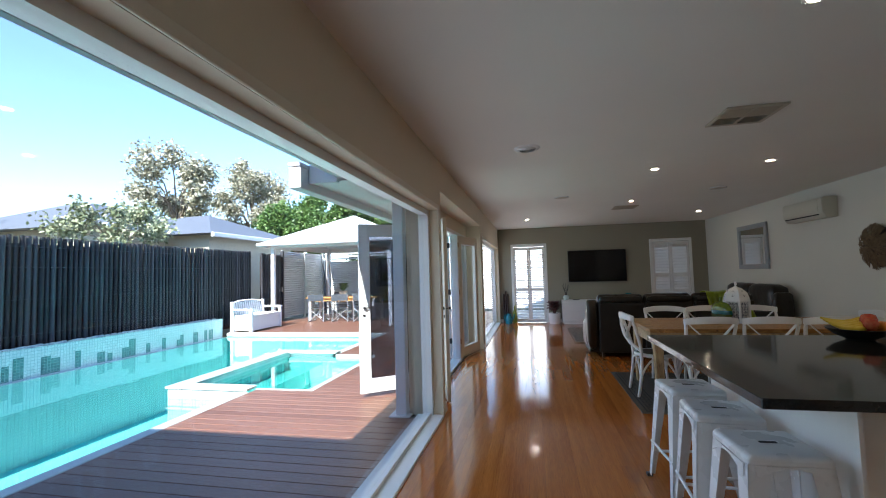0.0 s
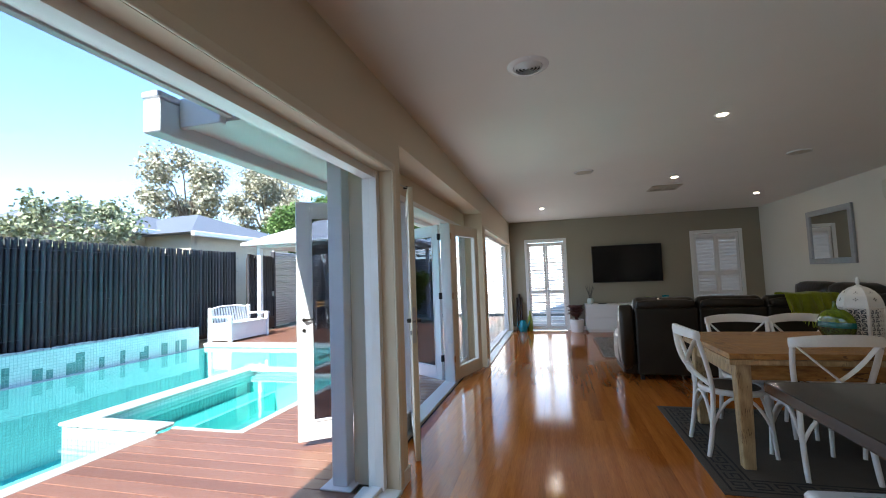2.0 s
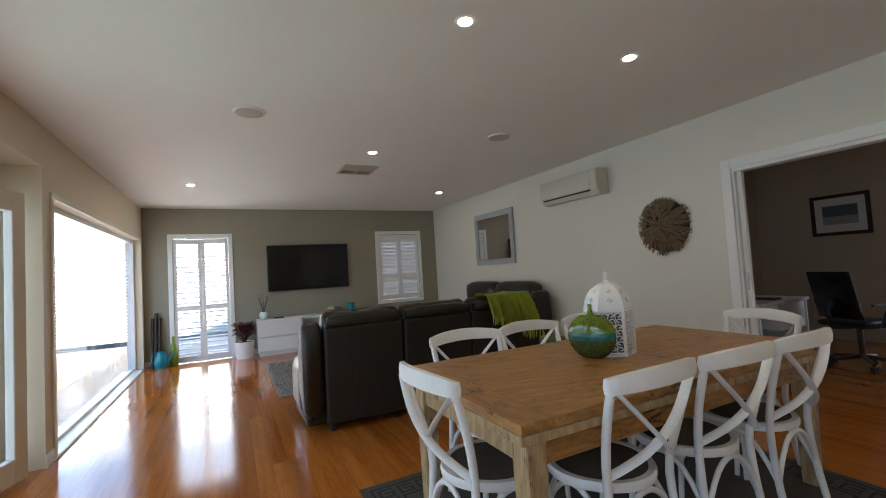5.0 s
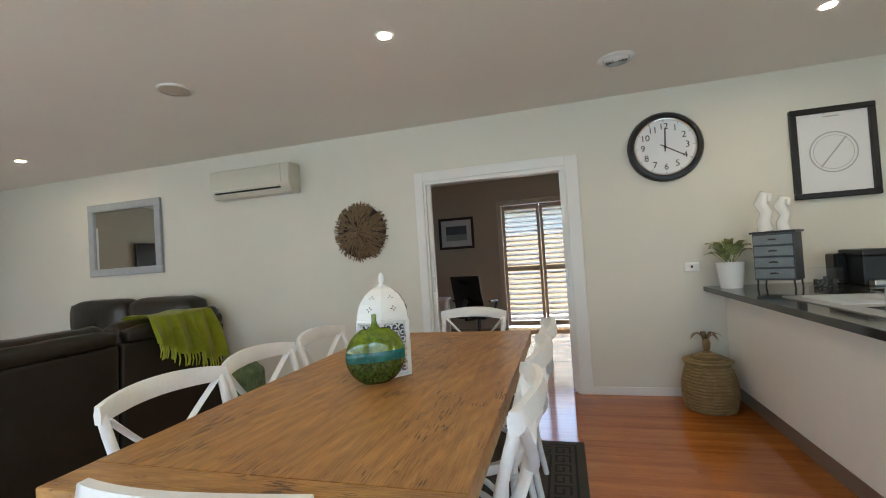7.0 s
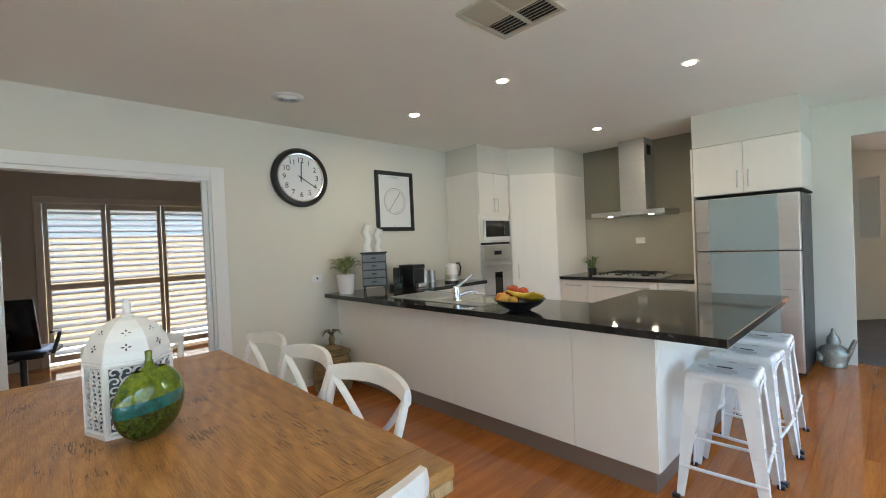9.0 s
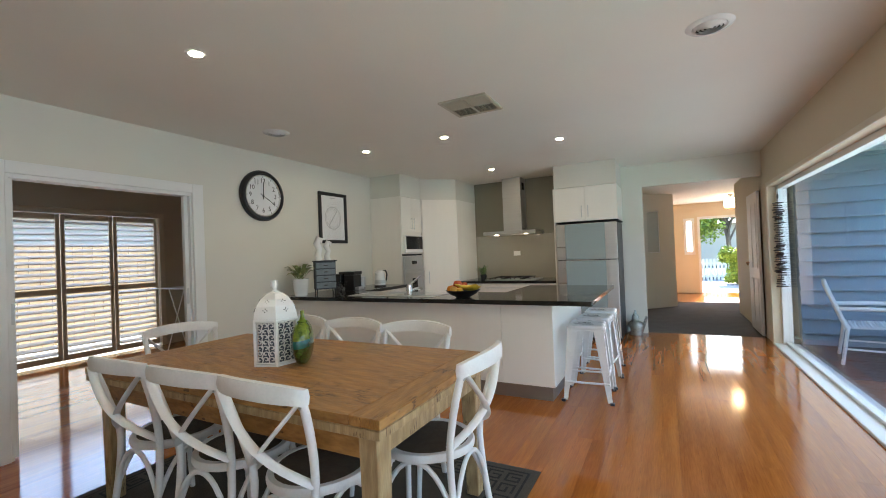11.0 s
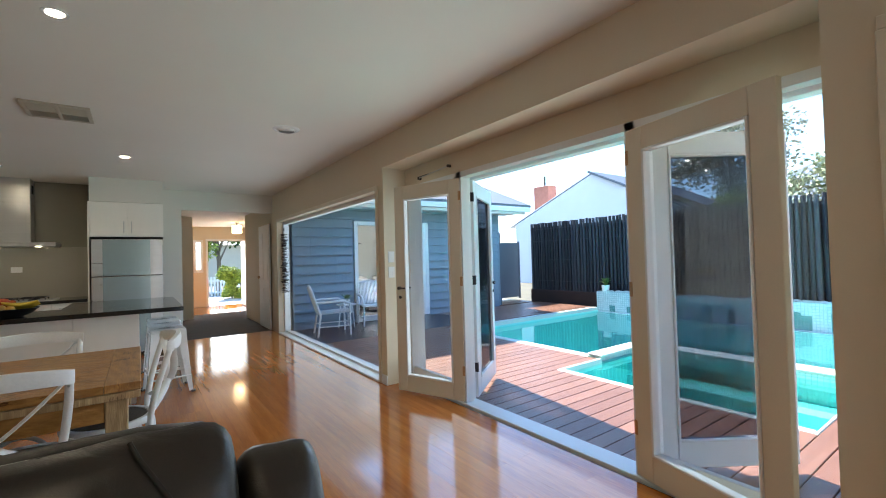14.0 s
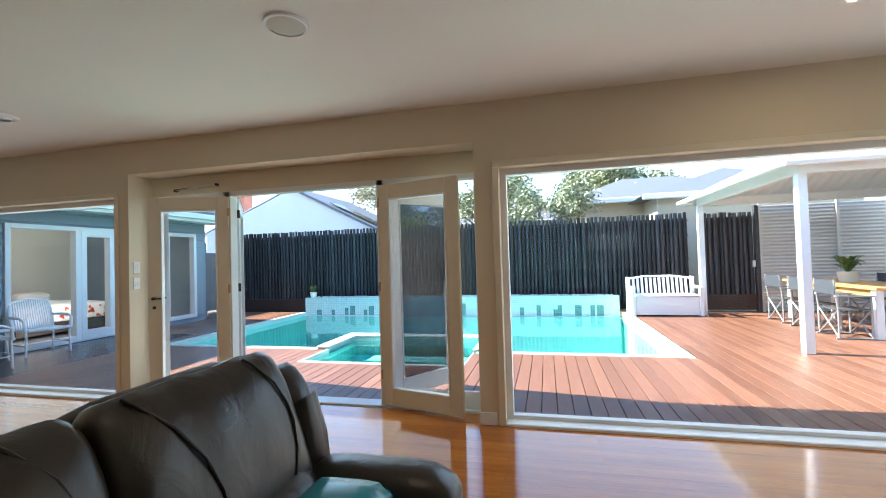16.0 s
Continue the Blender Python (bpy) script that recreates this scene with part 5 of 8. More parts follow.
for x0, x1 in ((-TW + 0.07, -TW + 0.095), (TW - 0.095, TW - 0.07)):
    part("apron", boxed(x0, -TD + 0.14, 0.59, x1, TD - 0.14, 0.694, bevel=0.002), LEG_WOOD, tb)
for sx in (-1, 1):
    for sy in (-1, 1):
        x, y = sx * (TW - 0.095), sy * (TD - 0.095)
        b = bmesh.new()
        bmesh.ops.create_cube(b, size=1, matrix=Matrix.Translation((x, y, 0.3535)) @ Matrix.Diagonal((0.09, 0.09, 0.681, 1)))
        for v in b.verts:
            if v.co.z < 0.1:
                v.co.x, v.co.y = x + (v.co.x - x) * 0.78, y + (v.co.y - y) * 0.78
        bmesh.ops.bevel(b, geom=list(b.edges), offset=0.005, segments=1, affect="EDGES")
        part("leg", b, LEG_WOOD, tb, "pale oak leg with knots")


def cross_chair():
    """Bentwood chair with a crossed back; the seat faces +y, the back is at -y."""
    c = thing("dining_chair", "white cross-back dining chair with brown woven seat", "chair", group="chairs round the dining table")
    SZ = 0.455
    # seat ring and woven pad
    prof = [(0.0, 0.0), (0.98, 0.0), (1.0, 0.012), (1.0, 0.026), (0.97, 0.036), (0.86, 0.036), (0.84, 0.028), (0, 0.028)]
    b = bmesh.new()
    lathe(b, [(r * 0.215, SZ - 0.036 + z) for r, z in prof], 28)
    for v in b.verts:
        v.co.x *= 1.03 + 0.09 * (v.co.y / 0.215)
    part("seat_frame", b, CHAIR_WHITE, c, smooth=50)
    b = lathe(bmesh.new(), [(0, SZ + 0.004), (0.10, SZ + 0.003), (0.182, SZ - 0.004), (0.184, SZ - 0.012), (0, SZ - 0.012)], 24)
    for v in b.verts:
        v.co.x *= 1.03 + 0.09 * (v.co.y / 0.215)
    part("seat", b, SEAT_WEAVE, c, "brown woven seat", smooth=60)

    def back(s, z):
        """The line of a back post: it leans back and bows outward, and splays below the seat."""
        if z > SZ:
            k = (z - SZ) / 0.40
            return Vector((s * (0.175 + 0.055 * math.sin(min(k, 1) * 1.45)), -0.185 - 0.10 * k ** 1.3, z))
        k = (SZ - z) / SZ
        return Vector((s * (0.175 + 0.012 * k), -0.185 - 0.055 * k ** 1.8, z))
    for s in (-1, 1):
        part("back_leg", tube(bmesh.new(), arc(lambda z: back(s, z), 14, 0.0, 0.845), [0.0145] + [0.0165] * 13 + [0.015], 10), CHAIR_WHITE, c, smooth=60)
    # curved top rail
    b = bmesh.new()
    n = 14
    rows = []
    for i in range(n + 1):
        u = -1 + 2 * i / n
        x, y = 0.245 * u, -0.338 + 0.062 * u * u
        hh = 0.034 - 0.006 * abs(u) ** 3
        zc = 0.868 - 0.018 * u * u
        ring = [Vector((x, y + 0.013, zc - hh)), Vector((x, y + 0.017, zc)), Vector((x, y + 0.011, zc + hh)), Vector((x, y - 0.011, zc + hh)), Vector((x, y - 0.017, zc)), Vector((x, y - 0.013, zc - hh))]
        rows.append([b.verts.new(p) for p in ring])
    for a, d in zip(rows, rows[1:]):
        for k in range(6):
            b.faces.new((a[k], a[(k + 1) % 6], d[(k + 1) % 6], d[k]))
    b.faces.new(rows[0][::-1])
    b.faces.new(rows[-1])
    part("top_rail", b, CHAIR_WHITE, c, smooth=70)
    # crossing slats from the rail ends to the seat corners
    for s in (-1, 1):
        def slat(t, s=s):
            x = s * (0.215 - 0.40 * t)
            z = 0.83 - 0.335 * t - 0.03 * math.sin(math.pi * t)
            y = -0.285 + 0.095 * t - 0.055 * math.sin(math.pi * t) + 0.006 * s
            return Vector((x, y, z))
        part("cross_slat", tube(bmesh.new(), arc(slat, 12), 0.019, 8, 0.36), CHAIR_WHITE, c, smooth=70)
        b = bmesh.new()
        q = back(s, 0.815)
        rod(b, q + Vector((0, -0.020, 0)), q + Vector((0, -0.012, 0)), 0.006, seg=8)
        part("screw", b, STEEL, c)
        part("front_leg", tube(bmesh.new(), [(s * 0.17, 0.15, SZ - 0.02), (s * 0.178, 0.165, 0.25), (s * 0.185, 0.185, 0.0)], [0.0165, 0.0155, 0.013], 10), CHAIR_WHITE, c, smooth=60)
    # bent arches under the seat, one a side

    def arch(p0, p1, drop):
        p0, p1 = Vector(p0), Vector(p1)

        def f(t):
            q = p0.lerp(p1, t)
            q.z = SZ - 0.045 - drop * (1 - (1 - abs(2 * t - 1) ** 2.2))
            return q
        return tube(bmesh.new(), arc(f, 12), 0.0115, 8)
    for p0, p1 in (((-0.185, -0.205, 0), (0.185, -0.205, 0)), ((-0.178, 0.165, 0), (0.178, 0.165, 0)), ((-0.18, -0.20, 0), (-0.178, 0.165, 0)), ((0.18, -0.20, 0), (0.178, 0.165, 0))):
        part("arch_brace", arch(p0, p1, 0.20), CHAIR_WHITE, c, smooth=60)
    return c


ch = cross_chair()
ch.matrix_world = pose(1.69, 5.485, 0.006, 0, 0, 178)
for x, y, rz in ((2.19, 5.485, 181), (2.715, 5.485, 180), (1.765, 4.80, 2), (2.30, 4.79, -1), (2.80, 4.78, 1), (1.38, 5.06, -88), (3.18, 5.06, 80)):
    copy_thing(ch, pose(x, y, 0.006, 0, 0, rz))

# rug with a key border
rg = thing("dining_rug", "dark brown flat rug with a black key border", "rug", (2.245, 5.18, 0))
RX, RY = 1.19, 0.86
part("field", boxed(-RX, -RY, 0.0003, RX, RY, 0.0058, bevel=0.002), RUG_FIELD, rg)
b = bmesh.new()
zt = 0.0064


def strip(x0, y0, x1, y1):
    box(b, x0, y0, 0.0056, x1, y1, zt)


for off in (0.05, 0.20):
    strip(-RX + off, -RY + off, RX - off, -RY + off + 0.014)
    strip(-RX + off, RY - off - 0.014, RX - off, RY - off)
    strip(-RX + off, -RY + off + 0.015, -RX + off + 0.014, RY - off - 0.015)
    strip(RX - off - 0.014, -RY + off + 0.015, RX - off, RY - off - 0.015)


def key(cx, cy, r):
    """One key motif, a square spiral."""
    q = Matrix.Rotation(r, 2)
    for x0, y0, x1, y1 in ((-0.045, -0.05, 0.045, -0.036), (0.031, -0.036, 0.045, 0.045), (-0.045, 0.031, 0.031, 0.045), (-0.045, -0.012, -0.031, 0.031), (-0.031, -0.012, 0.012, 0.002)):
        p0, p1 = q @ Vector((x0, y0)), q @ Vector((x1, y1))
        strip(cx + min(p0.x, p1.x), cy + min(p0.y, p1.y), cx + max(p0.x, p1.x), cy + max(p0.y, p1.y))


k = 19
for i in range(k):
    x = -RX + 0.13 + i * (2 * RX - 0.26) / (k - 1)
    key(x, -RY + 0.135, 0)
    key(x, RY - 0.135, math.pi)
k = 13
for i in range(1, k - 1):
    y = -RY + 0.13 + i * (2 * RY - 0.26) / (k - 1)
    key(-RX + 0.135, y, -math.pi / 2)
    key(RX - 0.135, y, math.pi / 2)
part("key_border", b, RUG_DARK, rg, "black key pattern border")

# ---- sofa ----
sf = thing("recliner_sofa", "dark brown leather recliner sofa with black piping", "sofa", (0, 0, 0))


def pad(x0, y0, z0, x1, y1, z1, r=0.06, puff=0.02, seg=3):
    """An upholstered block: rounded and slightly swollen."""
    b = boxed(x0, y0, z0, x1, y1, z1)
    bmesh.ops.subdivide_edges(b, edges=b.edges[:], cuts=5, use_grid_fill=True)
    c, h = Vector(((x0 + x1) / 2, (y0 + y1) / 2, (z0 + z1) / 2)), Vector(((x1 - x0) / 2, (y1 - y0) / 2, (z1 - z0) / 2))
    for v in b.verts:
        d = v.co - c
        # pull the corners in to a rounded box, then swell
        q = Vector([max(-1, min(1, d[i] / h[i])) for i in range(3)])
        inner = Vector([max(-(h[i] - r), min(h[i] - r, d[i])) if h[i] > r else 0 for i in range(3)])
        o = d - inner
        if o.length > 1e-6:
            lim = min(r, min(h))
            d = inner + o.normalized() * min(o.length, lim)
        sw = puff * (1 - q.x ** 4) * (1 - q.y ** 4) + puff * (1 - q.x ** 4) * (1 - q.z ** 4) * 0.5
        d += Vector((0, 0, sw * (1 if d.z > 0 else 0)))
        v.co = c + d
        v.co += noise.noise_vector(v.co * 7) * 0.006
    return b


def lean(b, y0, k):
    """Tilts a back so that it leans away from the seat (towards -y) with height."""
    for v in b.verts:
        v.co.y -= max(0, v.co.z - 0.25) * k
    return b


units = ((1.072, 1.77), (1.77, 2.47), (2.47, 3.30))
# front and top of a recliner back, from the seat up and over
BACK_FRONT = ((7.56, 0.52), (7.545, 0.57), (7.53, 0.63), (7.515, 0.69), (7.50, 0.75), (7.485, 0.80), (7.465, 0.85), (7.44, 0.90), (7.41, 0.945), (7.38, 0.98), (7.345, 0.997), (7.305, 0.985), (7.275, 0.95), (7.255, 0.88))


def back_front(z):
    """How far forward the back stands at a height."""
    for (ya, za), (yb, zb) in zip(BACK_FRONT, BACK_FRONT[1:11]):
        if za <= z <= zb:
            return ya + (yb - ya) * (z - za) / (zb - za)
    return BACK_FRONT[0][0] if z < 0.6 else 7.36


def padded_back(x0, x1, drop=0.0, n=22, r=0.06):
    """A tall leaning back cushion with soft ends and slack leather."""
    b = bmesh.new()
    prof = list(BACK_FRONT) + [(7.25, 0.7), (7.25, 0.5), (7.40, 0.48)]
    cy, cz = 7.40, 0.74
    rings = []
    for i in range(n + 1):
        u = 0.5 - 0.5 * math.cos(math.pi * i / n)
        x = x0 + (x1 - x0) * u
        d = min(x - x0, x1 - x)
        e = 0.0 if d >= r else r * (1 - math.sqrt(max(0.0, 1 - (1 - d / r) ** 2)))
        swell = 0.016 * math.sin(math.pi * u)
        ring = []
        for y, z in prof:
            w = Vector((y - cy, z - cz))
            k = max(0.05, 1 - e / max(w.length, 0.08))
            q = Vector((x, cy + w.x * k + (swell if y > 7.38 else 0), cz + w.y * k - drop * (z > 0.8)))
            q.y += 0.010 * noise.noise(Vector((x * 9, z * 4, x0 * 3))) + 0.004 * noise.noise(Vector((x * 30, z * 14, 2)))
            q.z += 0.007 * noise.noise(Vector((x * 14, y * 6, x0 * 5)))
            ring.append(b.verts.new(q))
        rings.append(ring)
    m = len(prof)
    for a, c in zip(rings, rings[1:]):
        for k in range(m):
            b.faces.new((a[k], c[k], c[(k + 1) % m], a[(k + 1) % m]))
    b.faces.new(rings[0])
    b.faces.new(list(reversed(rings[-1])))
    bmesh.ops.recalc_face_normals(b, faces=b.faces[:])
    return b


part("arm", pad(0.912, 7.46, 0.10, 1.157, 8.10, 0.545, 0.08, 0.03), LEATHER, sf, smooth=70)
part("arm_base", boxed(0.937, 7.38, 0.05, 1.127, 8.0, 0.40, bevel=0.02), LEATHER_MATT, sf)
for x0, x1 in units:
    part("seat_cushion", pad(max(x0, 1.157) + 0.004, 7.56, 0.22, x1 - 0.004, 8.12, 0.45, 0.06, 0.03), LEATHER, sf, smooth=70)
    part("lumbar_cushion", pad(x0 + 0.006, 7.30, 0.38, x1 - 0.006, 7.615, 0.58, 0.08, 0.02), LEATHER, sf, smooth=70)
    part("headrest", padded_back(x0 + 0.004, x1 - 0.004), LEATHER, sf, smooth=80)
    part("back_panel", lean(boxed(x0 + 0.008, 7.25, 0.07, x1 - 0.008, 7.33, 0.872, bevel=0.03, seg=3), 7.5, 0.08), LEATHER_MATT, sf, smooth=50)
    part("back_seam", tube(bmesh.new(), [(x0 + 0.01, 7.25 - 0.018, 0.47), ((x0 + x1) / 2, 7.25 - 0.016, 0.455), (x1 - 0.01, 7.25 - 0.018, 0.47)], 0.004, 6), LEATHER, sf, smooth=60)
    part("headrest_roll", pad(x0 + 0.03, 7.175, 0.865, x1 - 0.03, 7.29, 0.965, 0.045, 0.004), LEATHER_MATT, sf, smooth=70)
    part("footrest_panel", boxed(x0 + 0.01, 8.06, 0.06, x1 - 0.01, 8.12, 0.30, bevel=0.02, seg=2), LEATHER, sf, smooth=50)
    w = (x1 - x0) / 0.625
    for curve in (((0.155, 0.992), (0.145, 0.975), (0.10, 0.90), (0.078, 0.82), (0.07, 0.75), (0.085, 0.66), (0.125, 0.585)),
                  ((0.545, 0.992), (0.535, 0.975), (0.48, 0.90), (0.43, 0.80), (0.405, 0.70), (0.395, 0.585))):
        pts = [(x0 + dx * w, back_front(z) + 0.016 * math.sin(math.pi * dx / 0.625) + 0.003, z) for dx, z in curve]
        part("piping", tube(bmesh.new(), pts, 0.0045, 6), LEATHER_MATT, sf, smooth=60)
    for xx in (x0 + 0.05, x1 - 0.09):
        part("foot", boxed(xx, 7.32, 0, xx + 0.04, 7.38, 0.07), BLACK_PLASTIC, sf)
flank = padded_back(0.905, 1.07, drop=0.085, n=12, r=0.05)
for v in flank.verts:
    v.co.y -= 0.01
    v.co.z = 0.2 + (v.co.z - 0.2) if v.co.z > 0.6 else 0.10 + (v.co.z - 0.48) * 4.2 if v.co.z < 0.6 else v.co.z
part("outer_side", flank, LEATHER, sf, smooth=80)
for ob in sf.children:
    ob.location.y -= 0.195
part("arm", pad(3.302, 7.24, 0.10, 3.44, 7.88, 0.545, 0.06, 0.03), LEATHER, sf, smooth=70)
# the second sofa stands along the side wall
s2 = thing("recliner_sofa", "dark brown leather sofa against the white wall", "sofa", (0, 0, 0))
part("outer_side", pad(4.06, 8.04, 0.08, 4.36, 8.19, 0.90, 0.06, 0.02), LEATHER, s2, smooth=70)
part("arm", pad(3.46, 8.04, 0.05, 4.08, 8.24, 0.58, 0.07, 0.03), LEATHER, s2, smooth=70)
for y0, y1 in ((8.20, 9.12), (9.12, 10.02)):
    part("back_cushion", pad(4.10, y0 + 0.004, 0.40, 4.39, y1 - 0.004, 1.03, 0.09, 0.02), LEATHER, s2, smooth=70)
    part("back_panel", boxed(4.30, y0 + 0.004, 0.07, 4.40, y1 - 0.004, 0.80, bevel=0.02), LEATHER_MATT, s2)
    part("seat_cushion", pad(3.46, max(y0, 8.24) + 0.004, 0.20, 4.16, y1 - 0.004, 0.47, 0.06, 0.03), LEATHER, s2, smooth=70)
    for xx in (3.55, 4.25):
        part("foot", boxed(xx, y0 + 0.3, 0, xx + 0.05, y0 + 0.35, 0.22), BLACK_PLASTIC, s2)
part("arm", pad(3.46, 10.0, 0.05, 4.38, 10.24, 0.62, 0.07, 0.04), LEATHER, s2, smooth=70)

# ---- ceiling fittings ----
def downlight(x, y):
    d = thing("downlight", "recessed round ceiling downlight, lit", "downlight", (x, y, H), group="ceiling downlights")
    part("trim_ring", lathe(bmesh.new(), [(0.036, -0.001), (0.046, -0.006), (0.055, -0.004), (0.056, 0.0)], 20), CERAMIC_WHITE, d, smooth=50)
    part("lamp_face", lathe(bmesh.new(), [(0, -0.004), (0.035, -0.003), (0.036, -0.001)], 16), LAMP_GLOW, d)
    return d


dl = downlight(1.559, 5.312)
for x, y in ((2.769, 5.28), (1.819, 7.783), (3.595, 9.79), (-0.008, 9.796), (3.441, 2.799), (2.40, 2.796), (2.634, 0.806), (1.357, 1.974)):
    copy_thing(dl, pose(x, y, H))


def round_vent(x, y):
    d = thing("round_vent", "white round ceiling air diffuser", "air vent", (x, y, H), group="round ceiling diffusers")
    part("flange", lathe(bmesh.new(), [(0.085, -0.002), (0.09, -0.012), (0.115, -0.008), (0.125, 0.0)], 28), CERAMIC_WHITE, d, smooth=50)
    part("throat", lathe(bmesh.new(), [(0, -0.001), (0.088, -0.001)], 24), VENT_DARK, d)
    for r in (0.025, 0.045, 0.065, 0.083):
        part("cone_ring", lathe(bmesh.new(), [(r - 0.012, -0.022), (r, -0.010), (r + 0.001, -0.004)], 24), CERAMIC_WHITE, d, smooth=50)
    return d


rv = round_vent(0.065, 3.963)
copy_thing(rv, pose(3.666, 3.918, H))


def speaker(x, y):
    d = thing("ceiling_speaker", "round grey ceiling speaker with mesh grille", "speaker", (x, y, H), group="ceiling speakers")
    part("grille", lathe(bmesh.new(), [(0, -0.014), (0.085, -0.013), (0.10, -0.010)], 28), VENT_BEIGE, d, smooth=50)
    part("rim", lathe(bmesh.new(), [(0.10, -0.014), (0.112, -0.012), (0.116, 0.0)], 28), CERAMIC_WHITE, d, smooth=50)
    return d


sp = speaker(0.58, 6.94)
copy_thing(sp, pose(2.864, 6.922, H))


def square_vent(x, y):
    d = thing("ceiling_vent", "beige square four-panel ceiling vent", "air vent", (x, y, H), group="square ceiling vents")
    a = 0.21
    part("backing", boxed(-a + 0.02, -a + 0.02, -0.003, a - 0.02, a - 0.02, -0.001), VENT_DARK, d)
    for x0, y0, x1, y1 in ((-a, -a, a, -a + 0.03), (-a, a - 0.03, a, a), (-a, -a + 0.03, -a + 0.03, a - 0.03), (a - 0.03, -a + 0.03, a, a - 0.03), (-0.012, -a + 0.03, 0.012, a - 0.03), (-a + 0.03, -0.012, -0.012, 0.012), (0.012, -0.012, a - 0.03, 0.012)):
        part("frame", boxed(x0, y0, -0.016, x1, y1, 0.0, bevel=0.003), VENT_BEIGE, d)
    for sx in (-1, 1):
        for sy in (-1, 1):
            for i in range(6):
                cx = sx * 0.097
                cy = sy * (0.03 + 0.028 * i)
                b = bmesh.new()
                bmesh.ops.create_cube(b, size=1, matrix=Matrix.Translation((cx, cy, -0.010)) @ Matrix.Rotation(sy * 0.6, 4, "X") @ Matrix.Diagonal((0.165, 0.020, 0.003, 1)))
                part("slat", b, VENT_BEIGE, d)
    return d


sv = square_vent(1.75, 3.54)
copy_thing(sv, pose(1.86, 8.53, H))

# ---- side wall ----
ac = thing("air_conditioner", "cream wall-mounted split air conditioner", "air conditioner", (XR, 7.50, 2.07))
b = bmesh.new()
prof = [(0, 0.0), (-0.14, 0.0), (-0.185, 0.06), (-0.20, 0.12), (-0.20, 0.27), (-0.18, 0.30), (0, 0.30)]
va, vb = [[b.verts.new((x, y, z)) for x, z in prof] for y in (-0.50, 0.50)]
for i in range(len(prof)):
    j = (i + 1) % len(prof)
    b.faces.new((va[i], va[j], vb[j], vb[i]))
b.faces.new(va)
b.faces.new(vb[::-1])
bmesh.ops.bevel(b, geom=list(b.edges), offset=0.008, segments=2, affect="EDGES")
part("case", b, AC_CREAM, ac, smooth=40)
part("outlet", boxed(-0.196, -0.38, 0.045, -0.10, 0.44, 0.058), VENT_DARK, ac)
part("louvre", boxed(-0.205, -0.38, 0.060, -0.180, 0.44, 0.072, bevel=0.003), AC_CREAM, ac)
part("front_seam", boxed(-0.2025, -0.40, 0.10, -0.199, -0.396, 0.285), VENT_BEIGE, ac)

mr = thing("wall_mirror", "rectangular mirror in a grey-washed timber frame", "mirror", (XR, 9.47, 1.768))
MW, MH, MF = 0.575, 0.445, 0.09
for y0, z0, y1, z1 in ((-MW, -MH, MW, -MH + MF), (-MW, MH - MF, MW, MH), (-MW, -MH + MF, -MW + MF, MH - MF), (MW - MF, -MH + MF, MW, MH - MF)):
    part("frame_bar", boxed(-0.04, y0, z0, -0.002, y1, z1, bevel=0.006), MIRROR_FRAME, mr)
part("mirror_glass", boxed(-0.02, -MW + MF, -MH + MF, -0.004, MW - MF, MH - MF), MIRROR, mr)

dr = thing("driftwood_disc", "round wall piece of radiating driftwood sticks", "wall decoration", (XR - 0.004, 6.32, 1.595))
random.seed(3)
b = bmesh.new()
for i in range(430):
    a = random.uniform(0, 2 * math.pi)
    r0 = random.uniform(0.0, 0.20)
    r1 = min(0.30, r0 + random.uniform(0.07, 0.13))
    if random.random() < 0.4:
        r1 = random.uniform(0.275, 0.31)
        r0 = r1 - random.uniform(0.08, 0.14)
    da = random.uniform(-0.18, 0.18)
    z = -0.075 * (1 - (r0 / 0.32) ** 2) - random.uniform(0.0, 0.03)
    z1 = -0.075 * (1 - (r1 / 0.32) ** 2) - random.uniform(0.0, 0.025)
    p0 = Vector((z, r0 * math.cos(a), r0 * math.sin(a)))
    p1 = Vector((z1, r1 * math.cos(a + da), r1 * math.sin(a + da)))
    pm = p0.lerp(p1, 0.5) + Vector((random.uniform(-0.012, 0.004), random.uniform(-0.01, 0.01), random.uniform(-0.01, 0.01)))
    w = random.uniform(0.0035, 0.0075)
    part("stick", tube(bmesh.new(), [p0, pm, p1], [w, w * 0.9, w * 0.7], 5), DRIFT, dr, smooth=60)
lathe_b = bmesh.new()
lathe(lathe_b, [(0, 0.02), (0.20, 0.015), (0.27, 0.0)], 24)
for v in lathe_b.verts:
    v.co = Vector((-v.co.z - 0.002, v.co.x, v.co.y))
part("backing_disc", lathe_b, FENCE_BROWN, dr)


def letters(body, size, mat, parent, place, name="numeral", align="CENTER"):
    """Flat lettering as a mesh; place stands it where it belongs."""
    cu = bpy.data.curves.new(name, "FONT")
    cu.body, cu.size, cu.align_x, cu.align_y, cu.extrude = body, size, align, "CENTER", 0.0004
    tmp = bpy.data.objects.new("lettering", cu)
    me = bpy.data.meshes.new_from_object(tmp)
    bpy.data.objects.remove(tmp)
    me.materials.append(mat)
    ob = new(name, me)
    ob.parent = parent
    ob.matrix_basis = place
    return ob


ONWALL = Matrix(((0, 0, -1, 0), (-1, 0, 0, 0), (0, 1, 0, 0), (0, 0, 0, 1)))
ck2 = thing("wall_clock", "large round wall clock with a black rim", "clock", (XR - 0.001, 3.485, 2.085))


def facing(profile, seg=40):
    """A turned shape whose axis points out of the side wall."""
    q = lathe(bmesh.new(), profile, seg)
    for v in q.verts:
        v.co = Vector((-v.co.z, v.co.x, v.co.y))
    return q


